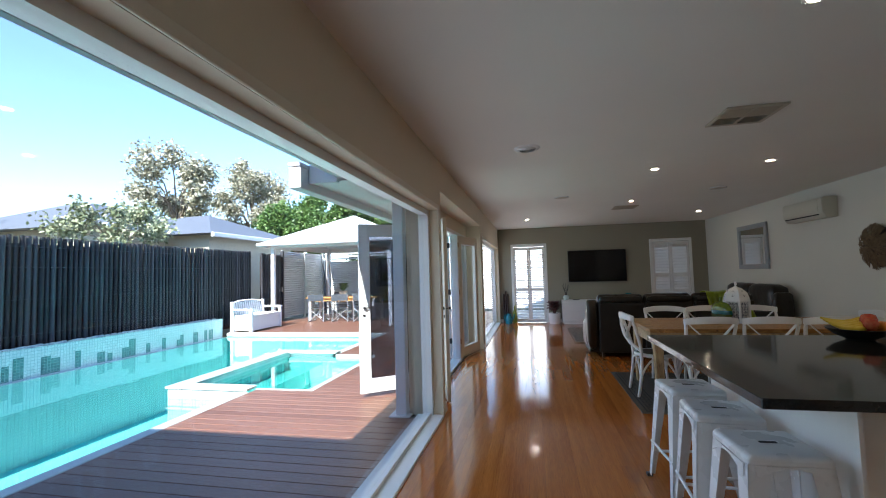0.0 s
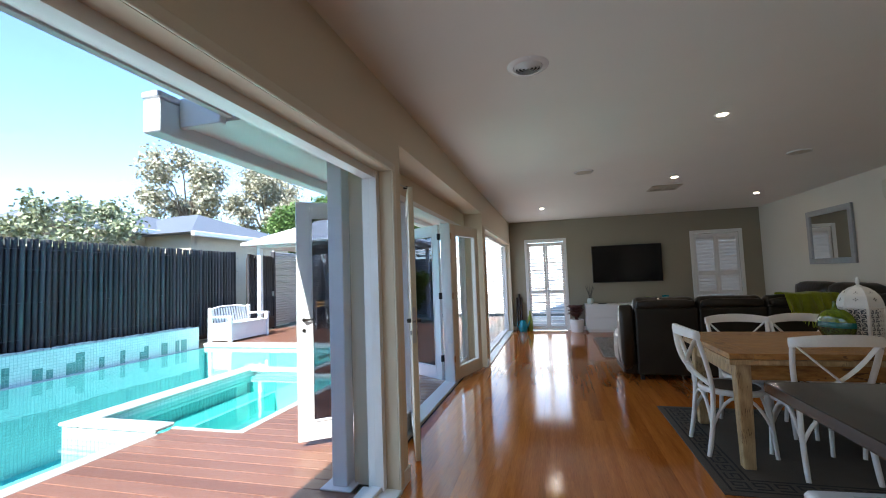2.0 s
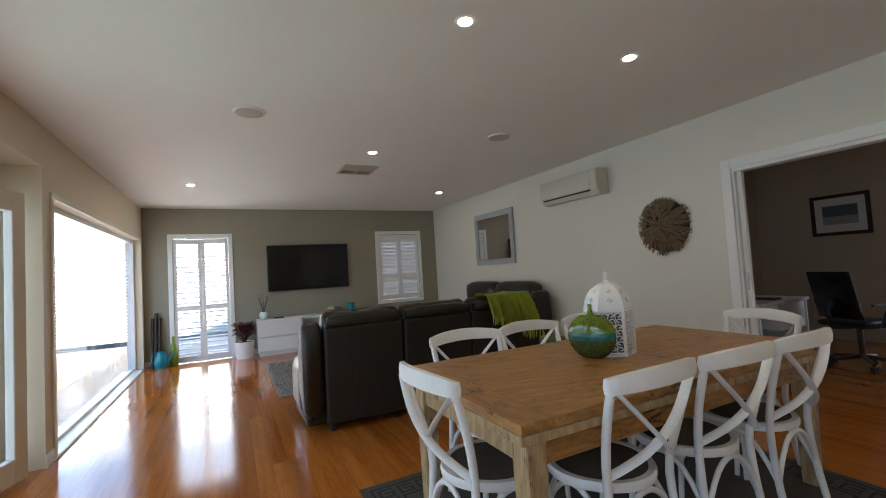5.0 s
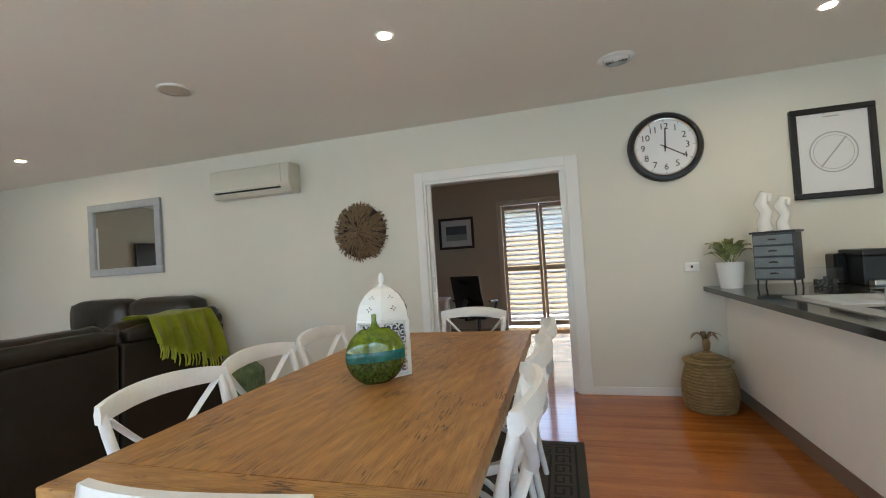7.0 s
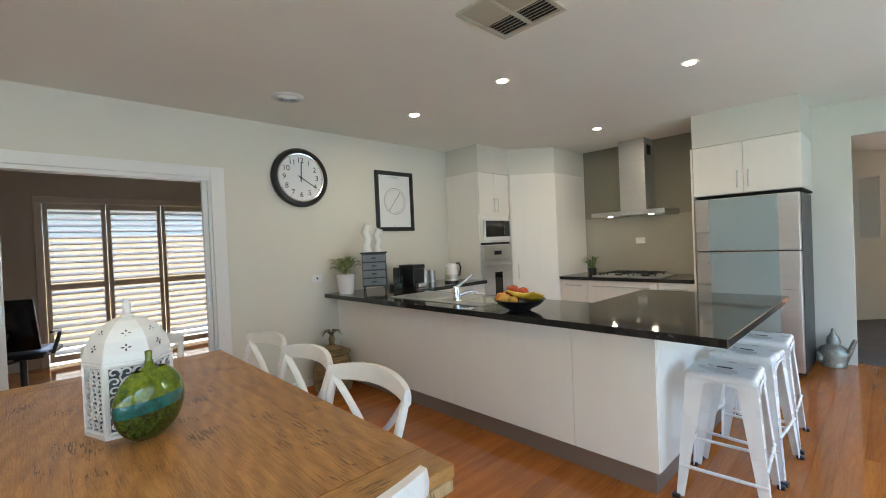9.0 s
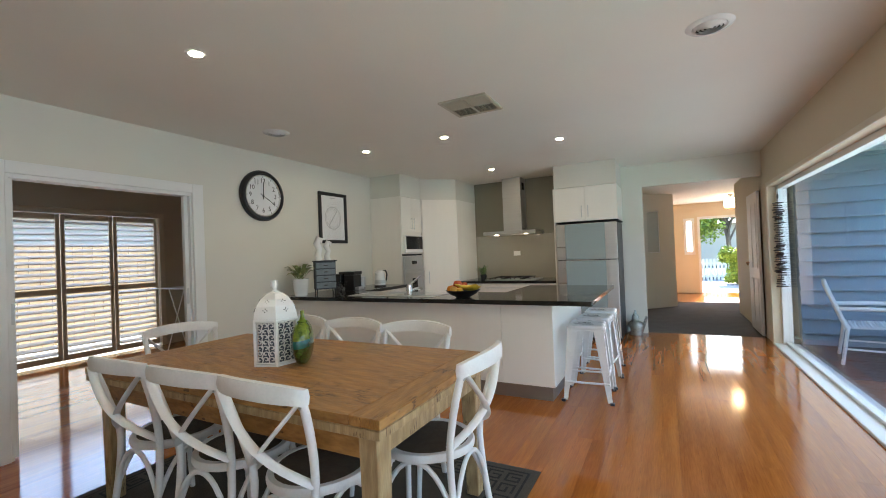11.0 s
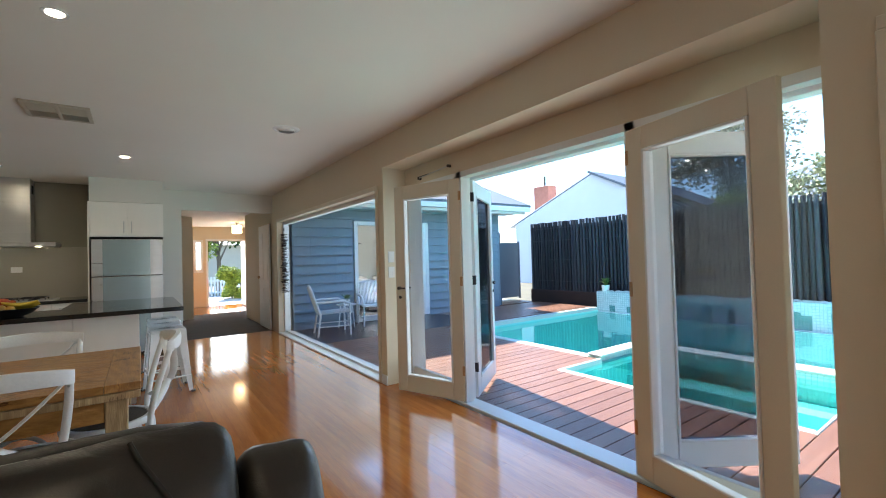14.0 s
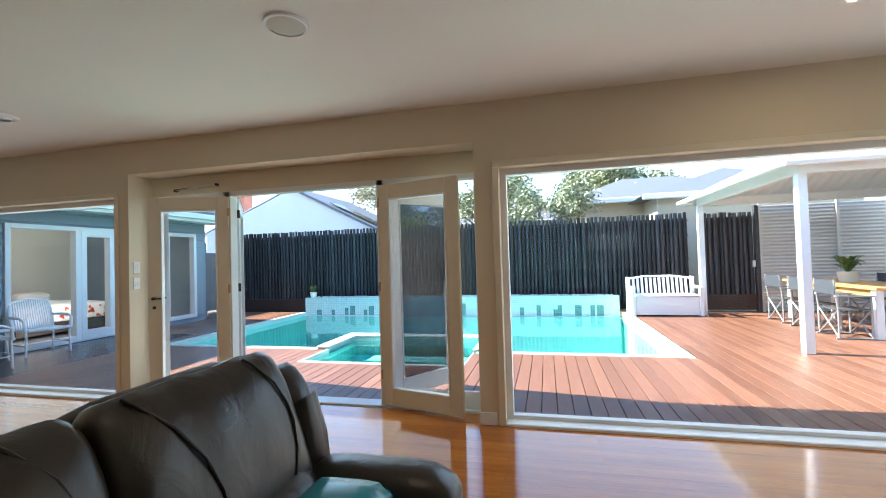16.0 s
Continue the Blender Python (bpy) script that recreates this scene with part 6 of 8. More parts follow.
part("rim", facing([(0.235, 0.0), (0.29, 0.0), (0.292, 0.03), (0.275, 0.055), (0.25, 0.06), (0.238, 0.045)]), BLACK_PLASTIC, ck2, smooth=40)
part("bezel", facing([(0.222, 0.03), (0.228, 0.044), (0.240, 0.046)]), CHROME, ck2, smooth=40)
part("dial", facing([(0, 0.031), (0.226, 0.031)]), PAPER, ck2)
for h in range(1, 13):
    a = math.radians(90 - 30 * h)
    letters(str(h), 0.074, INK_BLACK, ck2, Matrix.Translation((-0.033, -0.17 * math.cos(a), 0.17 * math.sin(a))) @ ONWALL)
for i in range(60):
    if i % 5 == 0:
        a = math.radians(6 * i)
        b = boxed(-0.0015, -0.002, 0.208, 0.0, 0.002, 0.220)
        bmesh.ops.transform(b, matrix=Matrix.Translation((-0.032, 0, 0)) @ Matrix.Rotation(a, 4, "X"), verts=b.verts)
        part("minute_mark", b, INK_BLACK, ck2)
for nm, a, ln, wd in (("minute_hand", 3, 0.15, 0.005), ("hour_hand", 121, 0.165, 0.004)):
    b = boxed(-0.002, -wd, -0.04, 0.0, wd, ln)
    bmesh.ops.transform(b, matrix=Matrix.Translation((-0.036, 0, 0)) @ Matrix.Rotation(math.radians(a), 4, "X"), verts=b.verts)
    part(nm, b, INK_BLACK, ck2)
part("hub", facing([(0, 0.042), (0.010, 0.040), (0.010, 0.031)], 12), INK_BLACK, ck2)

ar = thing("framed_print", "black-framed line drawing of a ring on white paper", "picture", (XR, 2.32, 1.895))
AW, AH, AF = 0.275, 0.35, 0.045
for y0, z0, y1, z1 in ((-AW, -AH, AW, -AH + AF), (-AW, AH - AF, AW, AH), (-AW, -AH + AF, -AW + AF, AH - AF), (AW - AF, -AH + AF, AW, AH - AF)):
    part("frame_bar", boxed(-0.035, y0, z0, -0.002, y1, z1, bevel=0.006), BLACK_PLASTIC, ar)
part("paper", boxed(-0.014, -AW + AF, -AH + AF, -0.004, AW - AF, AH - AF), PAPER, ar)
b = facing([(0.148, 0.0146), (0.150, 0.0152), (0.156, 0.0152), (0.158, 0.0146)], 48)
part("drawn_ring", b, INK, ar, "grey drawn ring")
b = facing([(0.128, 0.0146), (0.129, 0.015), (0.131, 0.015), (0.132, 0.0146)], 48)
part("drawn_ring", b, INK, ar)
b = boxed(-0.0152, -0.006, -0.14, -0.0146, 0.006, 0.14)
bmesh.ops.transform(b, matrix=Matrix.Rotation(radians(38), 4, "X"), verts=b.verts)
part("drawn_bar", b, INK, ar)
part("caption_bar", boxed(-0.0152, -0.05, 0.272, -0.0146, 0.05, 0.282), INK, ar)
pane = part("picture_glass", boxed(-0.018, -AW + AF, -AH + AF, -0.0165, AW - AF, AH - AF), GLASS, ar)
pane.visible_shadow = False


def wall_plate(x, y, z, out, switches, label):
    """A switch plate: out "x-" lies flat on the side wall, "y+" stands upright in the door recess."""
    p = thing("switch_plate", label, "switch", (x, y, z))
    if out == "x-":
        part("plate", boxed(-0.010, -0.058, -0.036, 0, 0.058, 0.036, bevel=0.003), CERAMIC_WHITE, p)
        part("switch", boxed(-0.014, -0.008, -0.008, -0.010, 0.008, 0.012), DARK_METAL, p)
    else:
        part("plate", boxed(-0.036, 0, -0.058, 0.036, 0.010, 0.058, bevel=0.003), CERAMIC_WHITE, p)
        for i in range(switches):
            part("switch", boxed(-0.02 + 0.026 * (i % 2), 0.010, -0.03 + 0.024 * (i // 2), -0.006 + 0.026 * (i % 2), 0.015, -0.014 + 0.024 * (i // 2), bevel=0.001), CERAMIC_WHITE, p)
    return p


wall_plate(XR, 3.35, 1.07, "x-", 1, "white wall power switch plate")
wall_plate(-0.925, PA, 1.33, "y+", 6, "white six-gang wall switch plate")
wall_plate(-0.925, PA, 1.17, "y+", 4, "white four-gang wall switch plate")


# ---- bench-top things ----
def leaf_blade(b, base, tip, width, droop=0.0, n=5):
    """A pointed leaf from base to tip, curved down."""
    base, tip = Vector(base), Vector(tip)
    d = tip - base
    side = d.cross(Vector((0, 0, 1)))
    side = side.normalized() if side.length > 1e-5 else Vector((1, 0, 0))
    prev = None
    for i in range(n + 1):
        t = i / n
        p = base + d * t + Vector((0, 0, droop * math.sin(math.pi * t)))
        w = width * math.sin(math.pi * min(1, 0.08 + 0.92 * t)) ** 0.8
        if i == n:
            w = 0.0006
        cur = [b.verts.new(p - side * w), b.verts.new(p + Vector((0, 0, -w * 0.25))), b.verts.new(p + side * w)]
        if prev:
            b.faces.new((prev[0], prev[1], cur[1], cur[0]))
            b.faces.new((prev[1], prev[2], cur[2], cur[1]))
        prev = cur
    return b


def pot_plant(name, label, at, pot, pot_mat, leaf_mat, count, spread, height, width, seed, base_z):
    p = thing(name, label, "plant", at)
    part("pot", lathe(bmesh.new(), pot, 28), pot_mat, p, smooth=40)
    r = random.Random(seed)
    part("soil", lathe(bmesh.new(), [(0, base_z), (pot[-3][0] * 0.93, base_z)], 16), GRASS, p)
    b = bmesh.new()
    for i in range(count):
        a = 2 * math.pi * i / count * 2.4 + r.uniform(-0.3, 0.3)
        h = height * r.uniform(0.35, 1.0)
        s = spread * r.uniform(0.5, 1.0)
        st = Vector((0.015 * math.cos(a), 0.015 * math.sin(a), base_z))
        mid = Vector((0.35 * s * math.cos(a), 0.35 * s * math.sin(a), base_z + h * 0.6))
        tip = Vector((s * math.cos(a), s * math.sin(a), base_z + h))
        tube(b, [st, mid], 0.002, 4)
        leaf_blade(b, mid, tip, width * r.uniform(0.7, 1.1), 0.25 * s)
    part("foliage", b, leaf_mat, p, smooth=60)
    return p


POT = [(0, 0), (0.072, 0), (0.082, 0.06), (0.096, 0.19), (0.099, 0.20), (0.092, 0.20), (0.088, 0.17), (0, 0.17)]
pot_plant("potted_plant", "pale-leaved house plant in a white pot", (4.225, 3.14, ZC), POT, CERAMIC_WHITE, LEAF_VARIEGATED, 20, 0.19, 0.20, 0.042, 1, 0.175)
POT2 = [(0, 0), (0.045, 0), (0.055, 0.07), (0.05, 0.09), (0.045, 0.08), (0, 0.07)]
pot_plant("potted_plant", "small grassy plant in a dark pot by the cooktop", (3.14, 0.06, ZB), POT2, BLACK_PLASTIC, LEAF, 40, 0.16, 0.17, 0.008, 2, 0.075)
cd = thing("drawer_chest", "small grey-blue four-drawer table chest", "chest", (4.08, 2.885, ZC), -38)
part("top", boxed(-0.10, -0.135, 0.395, 0.11, 0.135, 0.41, bevel=0.003), BLACK_PLASTIC, cd)
part("body", boxed(-0.085, -0.12, 0.06, 0.10, 0.12, 0.395), CHEST_BLUE, cd)
for i in range(4):
    z = 0.075 + i * 0.08
    d = part("drawer", boxed(-0.099, -0.113, z, -0.086, 0.113, z + 0.066, bevel=0.003), DRAWER_BLUE, cd)
    part("cup_pull", lathe(bmesh.new(), [(0.026, 0.0), (0.022, 0.010), (0.0, 0.014)], 12, (-0.100, 0, z + 0.03), 0.3, 1.0), DARK_METAL, d, smooth=50)
for sy in (-0.11, 0.11):
    for sx in (-0.08, 0.09):
        part("leg", rod(bmesh.new(), (sx, sy, 0), (sx, sy * 0.95, 0.06), 0.006), BLACK_PLASTIC, cd)
for dy, sc in ((0.055, 1.4), (-0.055, 1.15)):
    b = bmesh.new()
    tube(b, [(0, dy, 0.0), (0, dy + 0.01, 0.05 * sc), (0, dy - 0.012, 0.10 * sc), (0, dy + 0.018, 0.15 * sc), (0, dy - 0.01, 0.20 * sc), (0, dy - 0.035, 0.19 * sc), (0, dy - 0.032, 0.155 * sc)], [0.036 * sc, 0.030 * sc, 0.028 * sc, 0.032 * sc, 0.026 * sc, 0.018 * sc, 0.012 * sc], 10)
    box(b, -0.02, dy - 0.03, 0, 0.02, dy + 0.03, 0.015, bevel=0.003)
    ob = solid("seahorse_figurine", b, CERAMIC_WHITE, "white carved seahorse figurine on the chest", "figurine", "white figurines", smooth=60)
    ob.matrix_world = pose(4.10, 2.88, ZC + 0.41, 0, 0, -38)
cm = thing("coffee_machine", "black pod coffee machine", "coffee machine", (4.16, 2.36, ZC))
part("body", boxed(-0.15, -0.09, 0, 0.12, 0.07, 0.20, bevel=0.012, seg=2), BLACK_PLASTIC, cm)
part("head", boxed(-0.16, -0.095, 0.20, 0.10, 0.075, 0.245, bevel=0.01, seg=2), BLACK_PLASTIC, cm)
part("drip_tray", boxed(-0.22, -0.06, 0, -0.152, 0.05, 0.04, bevel=0.006), STEEL, cm)
part("water_tank", boxed(0.0, 0.072, 0.0, 0.12, 0.15, 0.22, bevel=0.01), SCREEN_BLACK, cm)
jr = thing("glass_jar", "clear square glass jar holding coffee pods", "jar", (4.10, 2.60, ZC))
p = part("glass", boxed(-0.06, -0.08, 0.0, 0.06, 0.08, 0.13, bevel=0.006), GLASS, jr)
p.visible_shadow = False
b = bmesh.new()
rr = random.Random(5)
for i in range(26):
    lathe(b, [(0, 0), (0.015, 0), (0.011, 0.022), (0, 0.024)], 8, (rr.uniform(-0.038, 0.038), rr.uniform(-0.058, 0.058), 0.004 + 0.022 * (i // 12)))
part("pods", b, DARK_METAL, jr, kind="stuff")
for i in range(3):
    cn = thing("canister", "brushed steel kitchen canister", "canister", (4.28, 2.16 - 0.12 * i, ZC), group="steel canisters")
    part("body", lathe(bmesh.new(), [(0, 0), (0.05, 0), (0.05, 0.13), (0, 0.131)], 20), STEEL, cn, smooth=40)
    part("lid", lathe(bmesh.new(), [(0.052, 0.131), (0.052, 0.145), (0.02, 0.15), (0, 0.15)], 20), STEEL, cn, smooth=40)
kt = thing("kettle", "white and steel cordless electric kettle", "kettle", (4.03, 1.82, ZC))
part("base", lathe(bmesh.new(), [(0, 0), (0.085, 0), (0.085, 0.02), (0, 0.022)], 24), BLACK_PLASTIC, kt, smooth=40)
part("body", lathe(bmesh.new(), [(0, 0.022), (0.078, 0.022), (0.08, 0.05), (0.066, 0.19), (0.06, 0.22), (0.03, 0.235), (0, 0.237)], 24), CERAMIC_WHITE, kt, smooth=50)
part("band", lathe(bmesh.new(), [(0.081, 0.045), (0.0825, 0.05), (0.0775, 0.09), (0.0765, 0.095)], 24), STEEL, kt, smooth=50)
part("handle", tube(bmesh.new(), [(-0.02, -0.05, 0.22), (-0.03, -0.10, 0.225), (-0.035, -0.125, 0.17), (-0.03, -0.11, 0.08), (-0.02, -0.075, 0.06)], 0.011, 8), BLACK_PLASTIC, kt, smooth=60)
part("spout", tube(bmesh.new(), [(0.01, 0.05, 0.17), (0.015, 0.085, 0.205)], [0.022, 0.012], 8), CERAMIC_WHITE, kt, smooth=60)
FBX, FBY = 2.11, 3.085
fb = thing("fruit_bowl", "dark shallow fruit bowl", "bowl", (FBX, FBY, ZC))
part("bowl", lathe(bmesh.new(), [(0, 0), (0.07, 0), (0.075, 0.008), (0.13, 0.035), (0.172, 0.075), (0.167, 0.076), (0.12, 0.042), (0, 0.02)], 30), BLACK_PLASTIC, fb, smooth=50)
APPLE = [(0, 0.008), (0.02, 0.0), (0.036, 0.02), (0.039, 0.042), (0.030, 0.066), (0.014, 0.072), (0, 0.062)]
PEAR_GREEN = material("apple_yellow", ((0.50, 0.36, 0.05), (0.66, 0.28, 0.06)), 0.3, scale=12, fine=60, bump=0.02)
for x, y, z, mt, nm, lb, k in ((0.055, 0.0, 0.080, APPLE_RED, "apple", "red apple on the pile", 1.15), (0.02, -0.07, 0.070, APPLE_RED, "apple", "red apple", 1.0), (0.10, 0.065, 0.045, ORANGE, "orange", "ripe orange", 1.0), (0.055, 0.085, 0.040, PEAR_GREEN, "apple", "yellow and red apple", 1.0), (0.115, -0.02, 0.045, ORANGE, "orange", "ripe orange", 1.0), (0.0, 0.075, 0.035, PEAR_GREEN, "apple", "yellow apple", 0.9), (0.05, -0.005, 0.028, APPLE_RED, "apple", "red apple", 1.0)):
    ob = solid(nm, lathe(bmesh.new(), [(r * k, h * k) for r, h in APPLE], 16), mt, lb + " in the dark bowl", "fruit", "fruit in the bowl", smooth=60)
    ob.location = (FBX + x, FBY + y, ZC + z)
for i in range(5):
    pts = [(-0.115 + 0.055 * k, 0.026 * i - 0.05 - 0.03 * math.sin(k * 0.78), 0.060 + 0.008 * i + 0.030 * (k - 2) ** 2 / 4) for k in range(5)]
    ob = solid("banana", tube(bmesh.new(), pts, [0.006, 0.016, 0.018, 0.016, 0.006], 8), BANANA, "yellow banana in the dark bowl", "fruit", "fruit in the bowl", smooth=60)
    ob.location = (FBX - 0.055, FBY + 0.02, ZC + 0.012)

# basket with a pineapple lid on the floor
bk = thing("lidded_basket", "woven seagrass basket with a pineapple lid", "basket", (4.17, 3.36, 0))
for i in range(15):
    b = bmesh.new()
    z = 0.012 + i * 0.0235
    r = 0.155 + 0.035 * math.sin(math.pi * min(1, (i + 2) / 15))
    lathe(b, [(r - 0.012, z - 0.011), (r, z - 0.008), (r + 0.005, z), (r, z + 0.008), (r - 0.012, z + 0.011)], 28, wave=0.008, waves=14)
    part("coil", b, BASKET_WEAVE, bk, smooth=60)
part("inner", lathe(bmesh.new(), [(0, 0.002), (0.15, 0.002), (0.17, 0.18), (0.15, 0.36)], 20), BASKET_WEAVE, bk)
b = bmesh.new()
for i in range(6):
    r = 0.172 - 0.028 * i
    lathe(b, [(max(0.001, r - 0.03), 0.372 + i * 0.013), (r, 0.368 + i * 0.013), (r + 0.004, 0.362 + i * 0.013), (r - 0.01, 0.352 + i * 0.012)], 26, wave=0.008, waves=14)
part("lid", b, BASKET_WEAVE, bk, smooth=60)
part("lid_knob", lathe(bmesh.new(), [(0, 0.43), (0.02, 0.43), (0.028, 0.47), (0.03, 0.50), (0.018, 0.53), (0, 0.535)], 12), BASKET_WEAVE, bk, smooth=60)
b = bmesh.new()
for i in range(7):
    a = i * 0.9
    leaf_blade(b, (0.01 * math.cos(a), 0.01 * math.sin(a), 0.52), (0.12 * math.cos(a), 0.12 * math.sin(a), 0.53), 0.016, 0.05)
part("lid_leaves", b, DRIFT, bk, smooth=60)

# ---- on the dining table ----
ln = thing("lantern", "white pierced metal Moroccan lantern", "lantern", (2.285, 5.178, 0.77), 20)
ln.scale = (1.05, 1.05, 0.89)


def six(r, z):
    return [Vector((r * math.cos(math.pi / 3 * i), r * math.sin(math.pi / 3 * i), z)) for i in range(6)]


R6, B0, B1 = 0.122, 0.012, 0.272
b = bmesh.new()
lathe(b, [(0, 0), (R6 + 0.004, 0), (R6 + 0.004, 0.012), (0, 0.012)], 6)
part("base", b, CERAMIC_WHITE, ln)
b = bmesh.new()
lathe(b, [(R6 - 0.01, B1), (R6 + 0.004, B1), (R6 + 0.004, B1 + 0.01), (R6 - 0.01, B1 + 0.01)], 6)
part("collar", b, CERAMIC_WHITE, ln)
for i in range(6):
    g = bmesh.new()
    p = six(R6, 0)[i]
    rod(g, p * 0.985 + Vector((0, 0, B0)), p * 0.985 + Vector((0, 0, B1)), 0.006, seg=6)
    part("corner_post", g, CERAMIC_WHITE, ln)
    # fretwork of curls in each side panel
    q = six(R6, 0)[(i + 1) % 6]
    ex, org = (q - p).normalized(), p.lerp(q, 0.5) * 0.985
    wd = (q - p).length / 2 - 0.008
    g = bmesh.new()

    def on(u, v):
        return org + ex * u + Vector((0, 0, v))
    for s in (-1, 1):
        tube(g, [on(s * wd, B0), on(s * wd, B1)], 0.0055, 4)
    for v in (B0 + 0.006, B1 - 0.006):
        tube(g, [on(-wd, v), on(wd, v)], 0.007, 4)
    for k in range(7):
        zc = B0 + 0.030 + k * 0.0335
        for s in (-1, 0, 1):
            f = (s or 1) * (1 if k % 2 else -1)
            pts = []
            for j in range(12):
                a = 0.5 * j
                r = 0.0165 * (1 - j / 15)
                pts.append(on(s * 0.034 + f * r * math.cos(a), zc + r * math.sin(a) * 1.05))
            tube(g, pts, 0.0036, 4)
        tube(g, [on(-0.020, zc - 0.016), on(-0.014, zc), on(-0.020, zc + 0.016)], 0.0032, 4)
        tube(g, [on(0.020, zc - 0.016), on(0.014, zc), on(0.020, zc + 0.016)], 0.0032, 4)
    part("fret_panel", g, CERAMIC_WHITE, ln, smooth=50)
dome = [(R6, B1 + 0.01), (R6 * 0.98, B1 + 0.04), (R6 * 0.88, B1 + 0.085), (R6 * 0.68, B1 + 0.125), (R6 * 0.40, B1 + 0.155), (0.02, B1 + 0.168), (0, B1 + 0.168)]
part("dome", lathe(bmesh.new(), dome, 6), CERAMIC_WHITE, ln)
part("finial", lathe(bmesh.new(), [(0, B1 + 0.165), (0.018, B1 + 0.165), (0.020, B1 + 0.172), (0.010, B1 + 0.178), (0.009, B1 + 0.185), (0.014, B1 + 0.20), (0.012, B1 + 0.22), (0.006, B1 + 0.236), (0, B1 + 0.238)], 14), CERAMIC_WHITE, ln, smooth=60)
# Dark slivers on the uncut dome colour in the shade of pierced stars.
for i in range(6):
    a = math.pi / 3 * (i + 0.5)
    for rr_, zz, n_ in ((R6 * 0.80, B1 + 0.062, 1), (R6 * 0.615, B1 + 0.112, 1)):
        g = bmesh.new()
        c = Vector((rr_ * math.cos(a) * 0.985 + 0.004 * math.cos(a), rr_ * math.sin(a) * 0.985 + 0.004 * math.sin(a), zz))
        tx, up = Vector((-math.sin(a), math.cos(a), 0)), Vector((-0.35 * math.cos(a), -0.35 * math.sin(a), 0.94))
        for d in (tx, -tx, up, -up):
            tube(g, [c + d * 0.004, c + d * 0.009, c + d * 0.014], [0.001, 0.0028, 0.001], 4)
        part("cut_star", g, VENT_DARK, ln, "dark star laid on as a pierced hole")
# Dark sleeve behind the frets puts the hollow's shade into colour.
part("inner_shade", lathe(bmesh.new(), [(R6 * 0.80, B0), (R6 * 0.80, B1)], 6), STEEL_BLUE, ln, "dark sleeve coloured for the shade inside")

vs_ = thing("flat_vase", "flattened round green and teal glass vase", "vase", (2.115, 5.145, 0.77), 31)


def disc_band(r0z, r1z, n=6):
    """A slice of the flattened globe between two heights."""
    out = []
    for i in range(n + 1):
        z = r0z + (r1z - r0z) * i / n
        out.append((math.sqrt(max(0.0, 0.124 ** 2 - (z - 0.116) ** 2)), z))
    return out


for prof, mt, nm, lb in (([(0, 0.003)] + disc_band(0.003, 0.098), VASE_DEEP, "lower_glass", "crackled dark green glass"), (disc_band(0.098, 0.138), VASE_TEAL, "middle_glass", "teal glass band"), (disc_band(0.138, 0.226), VASE_GREEN, "upper_glass", "lime green glass"), ([(0.030, 0.226), (0.016, 0.236), (0.010, 0.26), (0.011, 0.285), (0.008, 0.286), (0.006, 0.25)], VASE_GREEN, "neck", "slim green glass neck")):
    part(nm, lathe(bmesh.new(), prof, 36, sx=0.42 if nm != "neck" else 1.0), mt, vs_, lb, smooth=70)

# ---- living end ----
tv = thing("television", "large black wall-mounted flat television", "television", (1.75, YF - 0.02, 1.495))
part("case", boxed(-0.735, -0.06, -0.42, 0.735, -0.015, 0.42, bevel=0.006), BLACK_PLASTIC, tv)
part("screen", boxed(-0.72, -0.0635, -0.40, 0.72, -0.0605, 0.405), SCREEN_BLACK, tv)
part("bracket", boxed(-0.2, -0.015, -0.15, 0.2, 0.018, 0.15), DARK_METAL, tv)
tc = thing("tv_cabinet", "low white television cabinet with drawers", "cabinet", (0.80, YF - 0.42, 0))
part("top", boxed(0, -0.01, 0.575, 2.05, 0.40, 0.61, bevel=0.003), TRIM_WHITE, tc)
part("plinth", boxed(0.03, 0.02, 0, 2.02, 0.38, 0.05), TRIM_WHITE, tc)
part("back", boxed(0.0, 0.37, 0.05, 2.05, 0.39, 0.575), TRIM_WHITE, tc)
part("floor_panel", boxed(0.0, 0.0, 0.05, 2.05, 0.37, 0.07), TRIM_WHITE, tc)
for x in (0.0, 0.72, 1.30, 2.03):
    part("upright", boxed(x, 0.0, 0.07, x + 0.02, 0.37, 0.575), TRIM_WHITE, tc)
for x0, x1 in ((0.022, 0.718), (1.322, 2.028)):
    for z0, z1 in ((0.075, 0.315), (0.325, 0.57)):
        part("drawer_front", boxed(x0, -0.012, z0, x1, 0.004, z1, bevel=0.002), TRIM_WHITE, tc)
part("shelf", boxed(0.742, 0.01, 0.32, 1.298, 0.36, 0.335), TRIM_WHITE, tc)


def ornament(name, label, category, at, profile, mat, seg=20, sx=1.0):
    ob = solid(name, lathe(bmesh.new(), profile, seg, sx=sx), mat, label, category, smooth=60)
    ob.location = at
    return ob


ornament("white_jar", "white ceramic jar on the cabinet shelf", "jar", (1.75, YF - 0.25, 0.335), [(0, 0), (0.04, 0), (0.055, 0.06), (0.03, 0.11), (0.02, 0.13), (0, 0.13)], CERAMIC_WHITE)
ornament("teal_vase", "teal glazed vase on the television cabinet", "vase", (2.46, YF - 0.25, 0.61), [(0, 0), (0.055, 0), (0.075, 0.05), (0.06, 0.12), (0.07, 0.16), (0.062, 0.16), (0.05, 0.12), (0, 0.02)], TEAL)
bw = thing("ornament_bowl", "pale bowl of green and white balls", "bowl", (2.12, YF - 0.28, 0.61))
part("bowl", lathe(bmesh.new(), [(0, 0), (0.08, 0), (0.15, 0.05), (0.17, 0.08), (0.16, 0.08), (0.10, 0.03), (0, 0.015)], 24), BASKET_WEAVE, bw, smooth=50)
rr = random.Random(8)
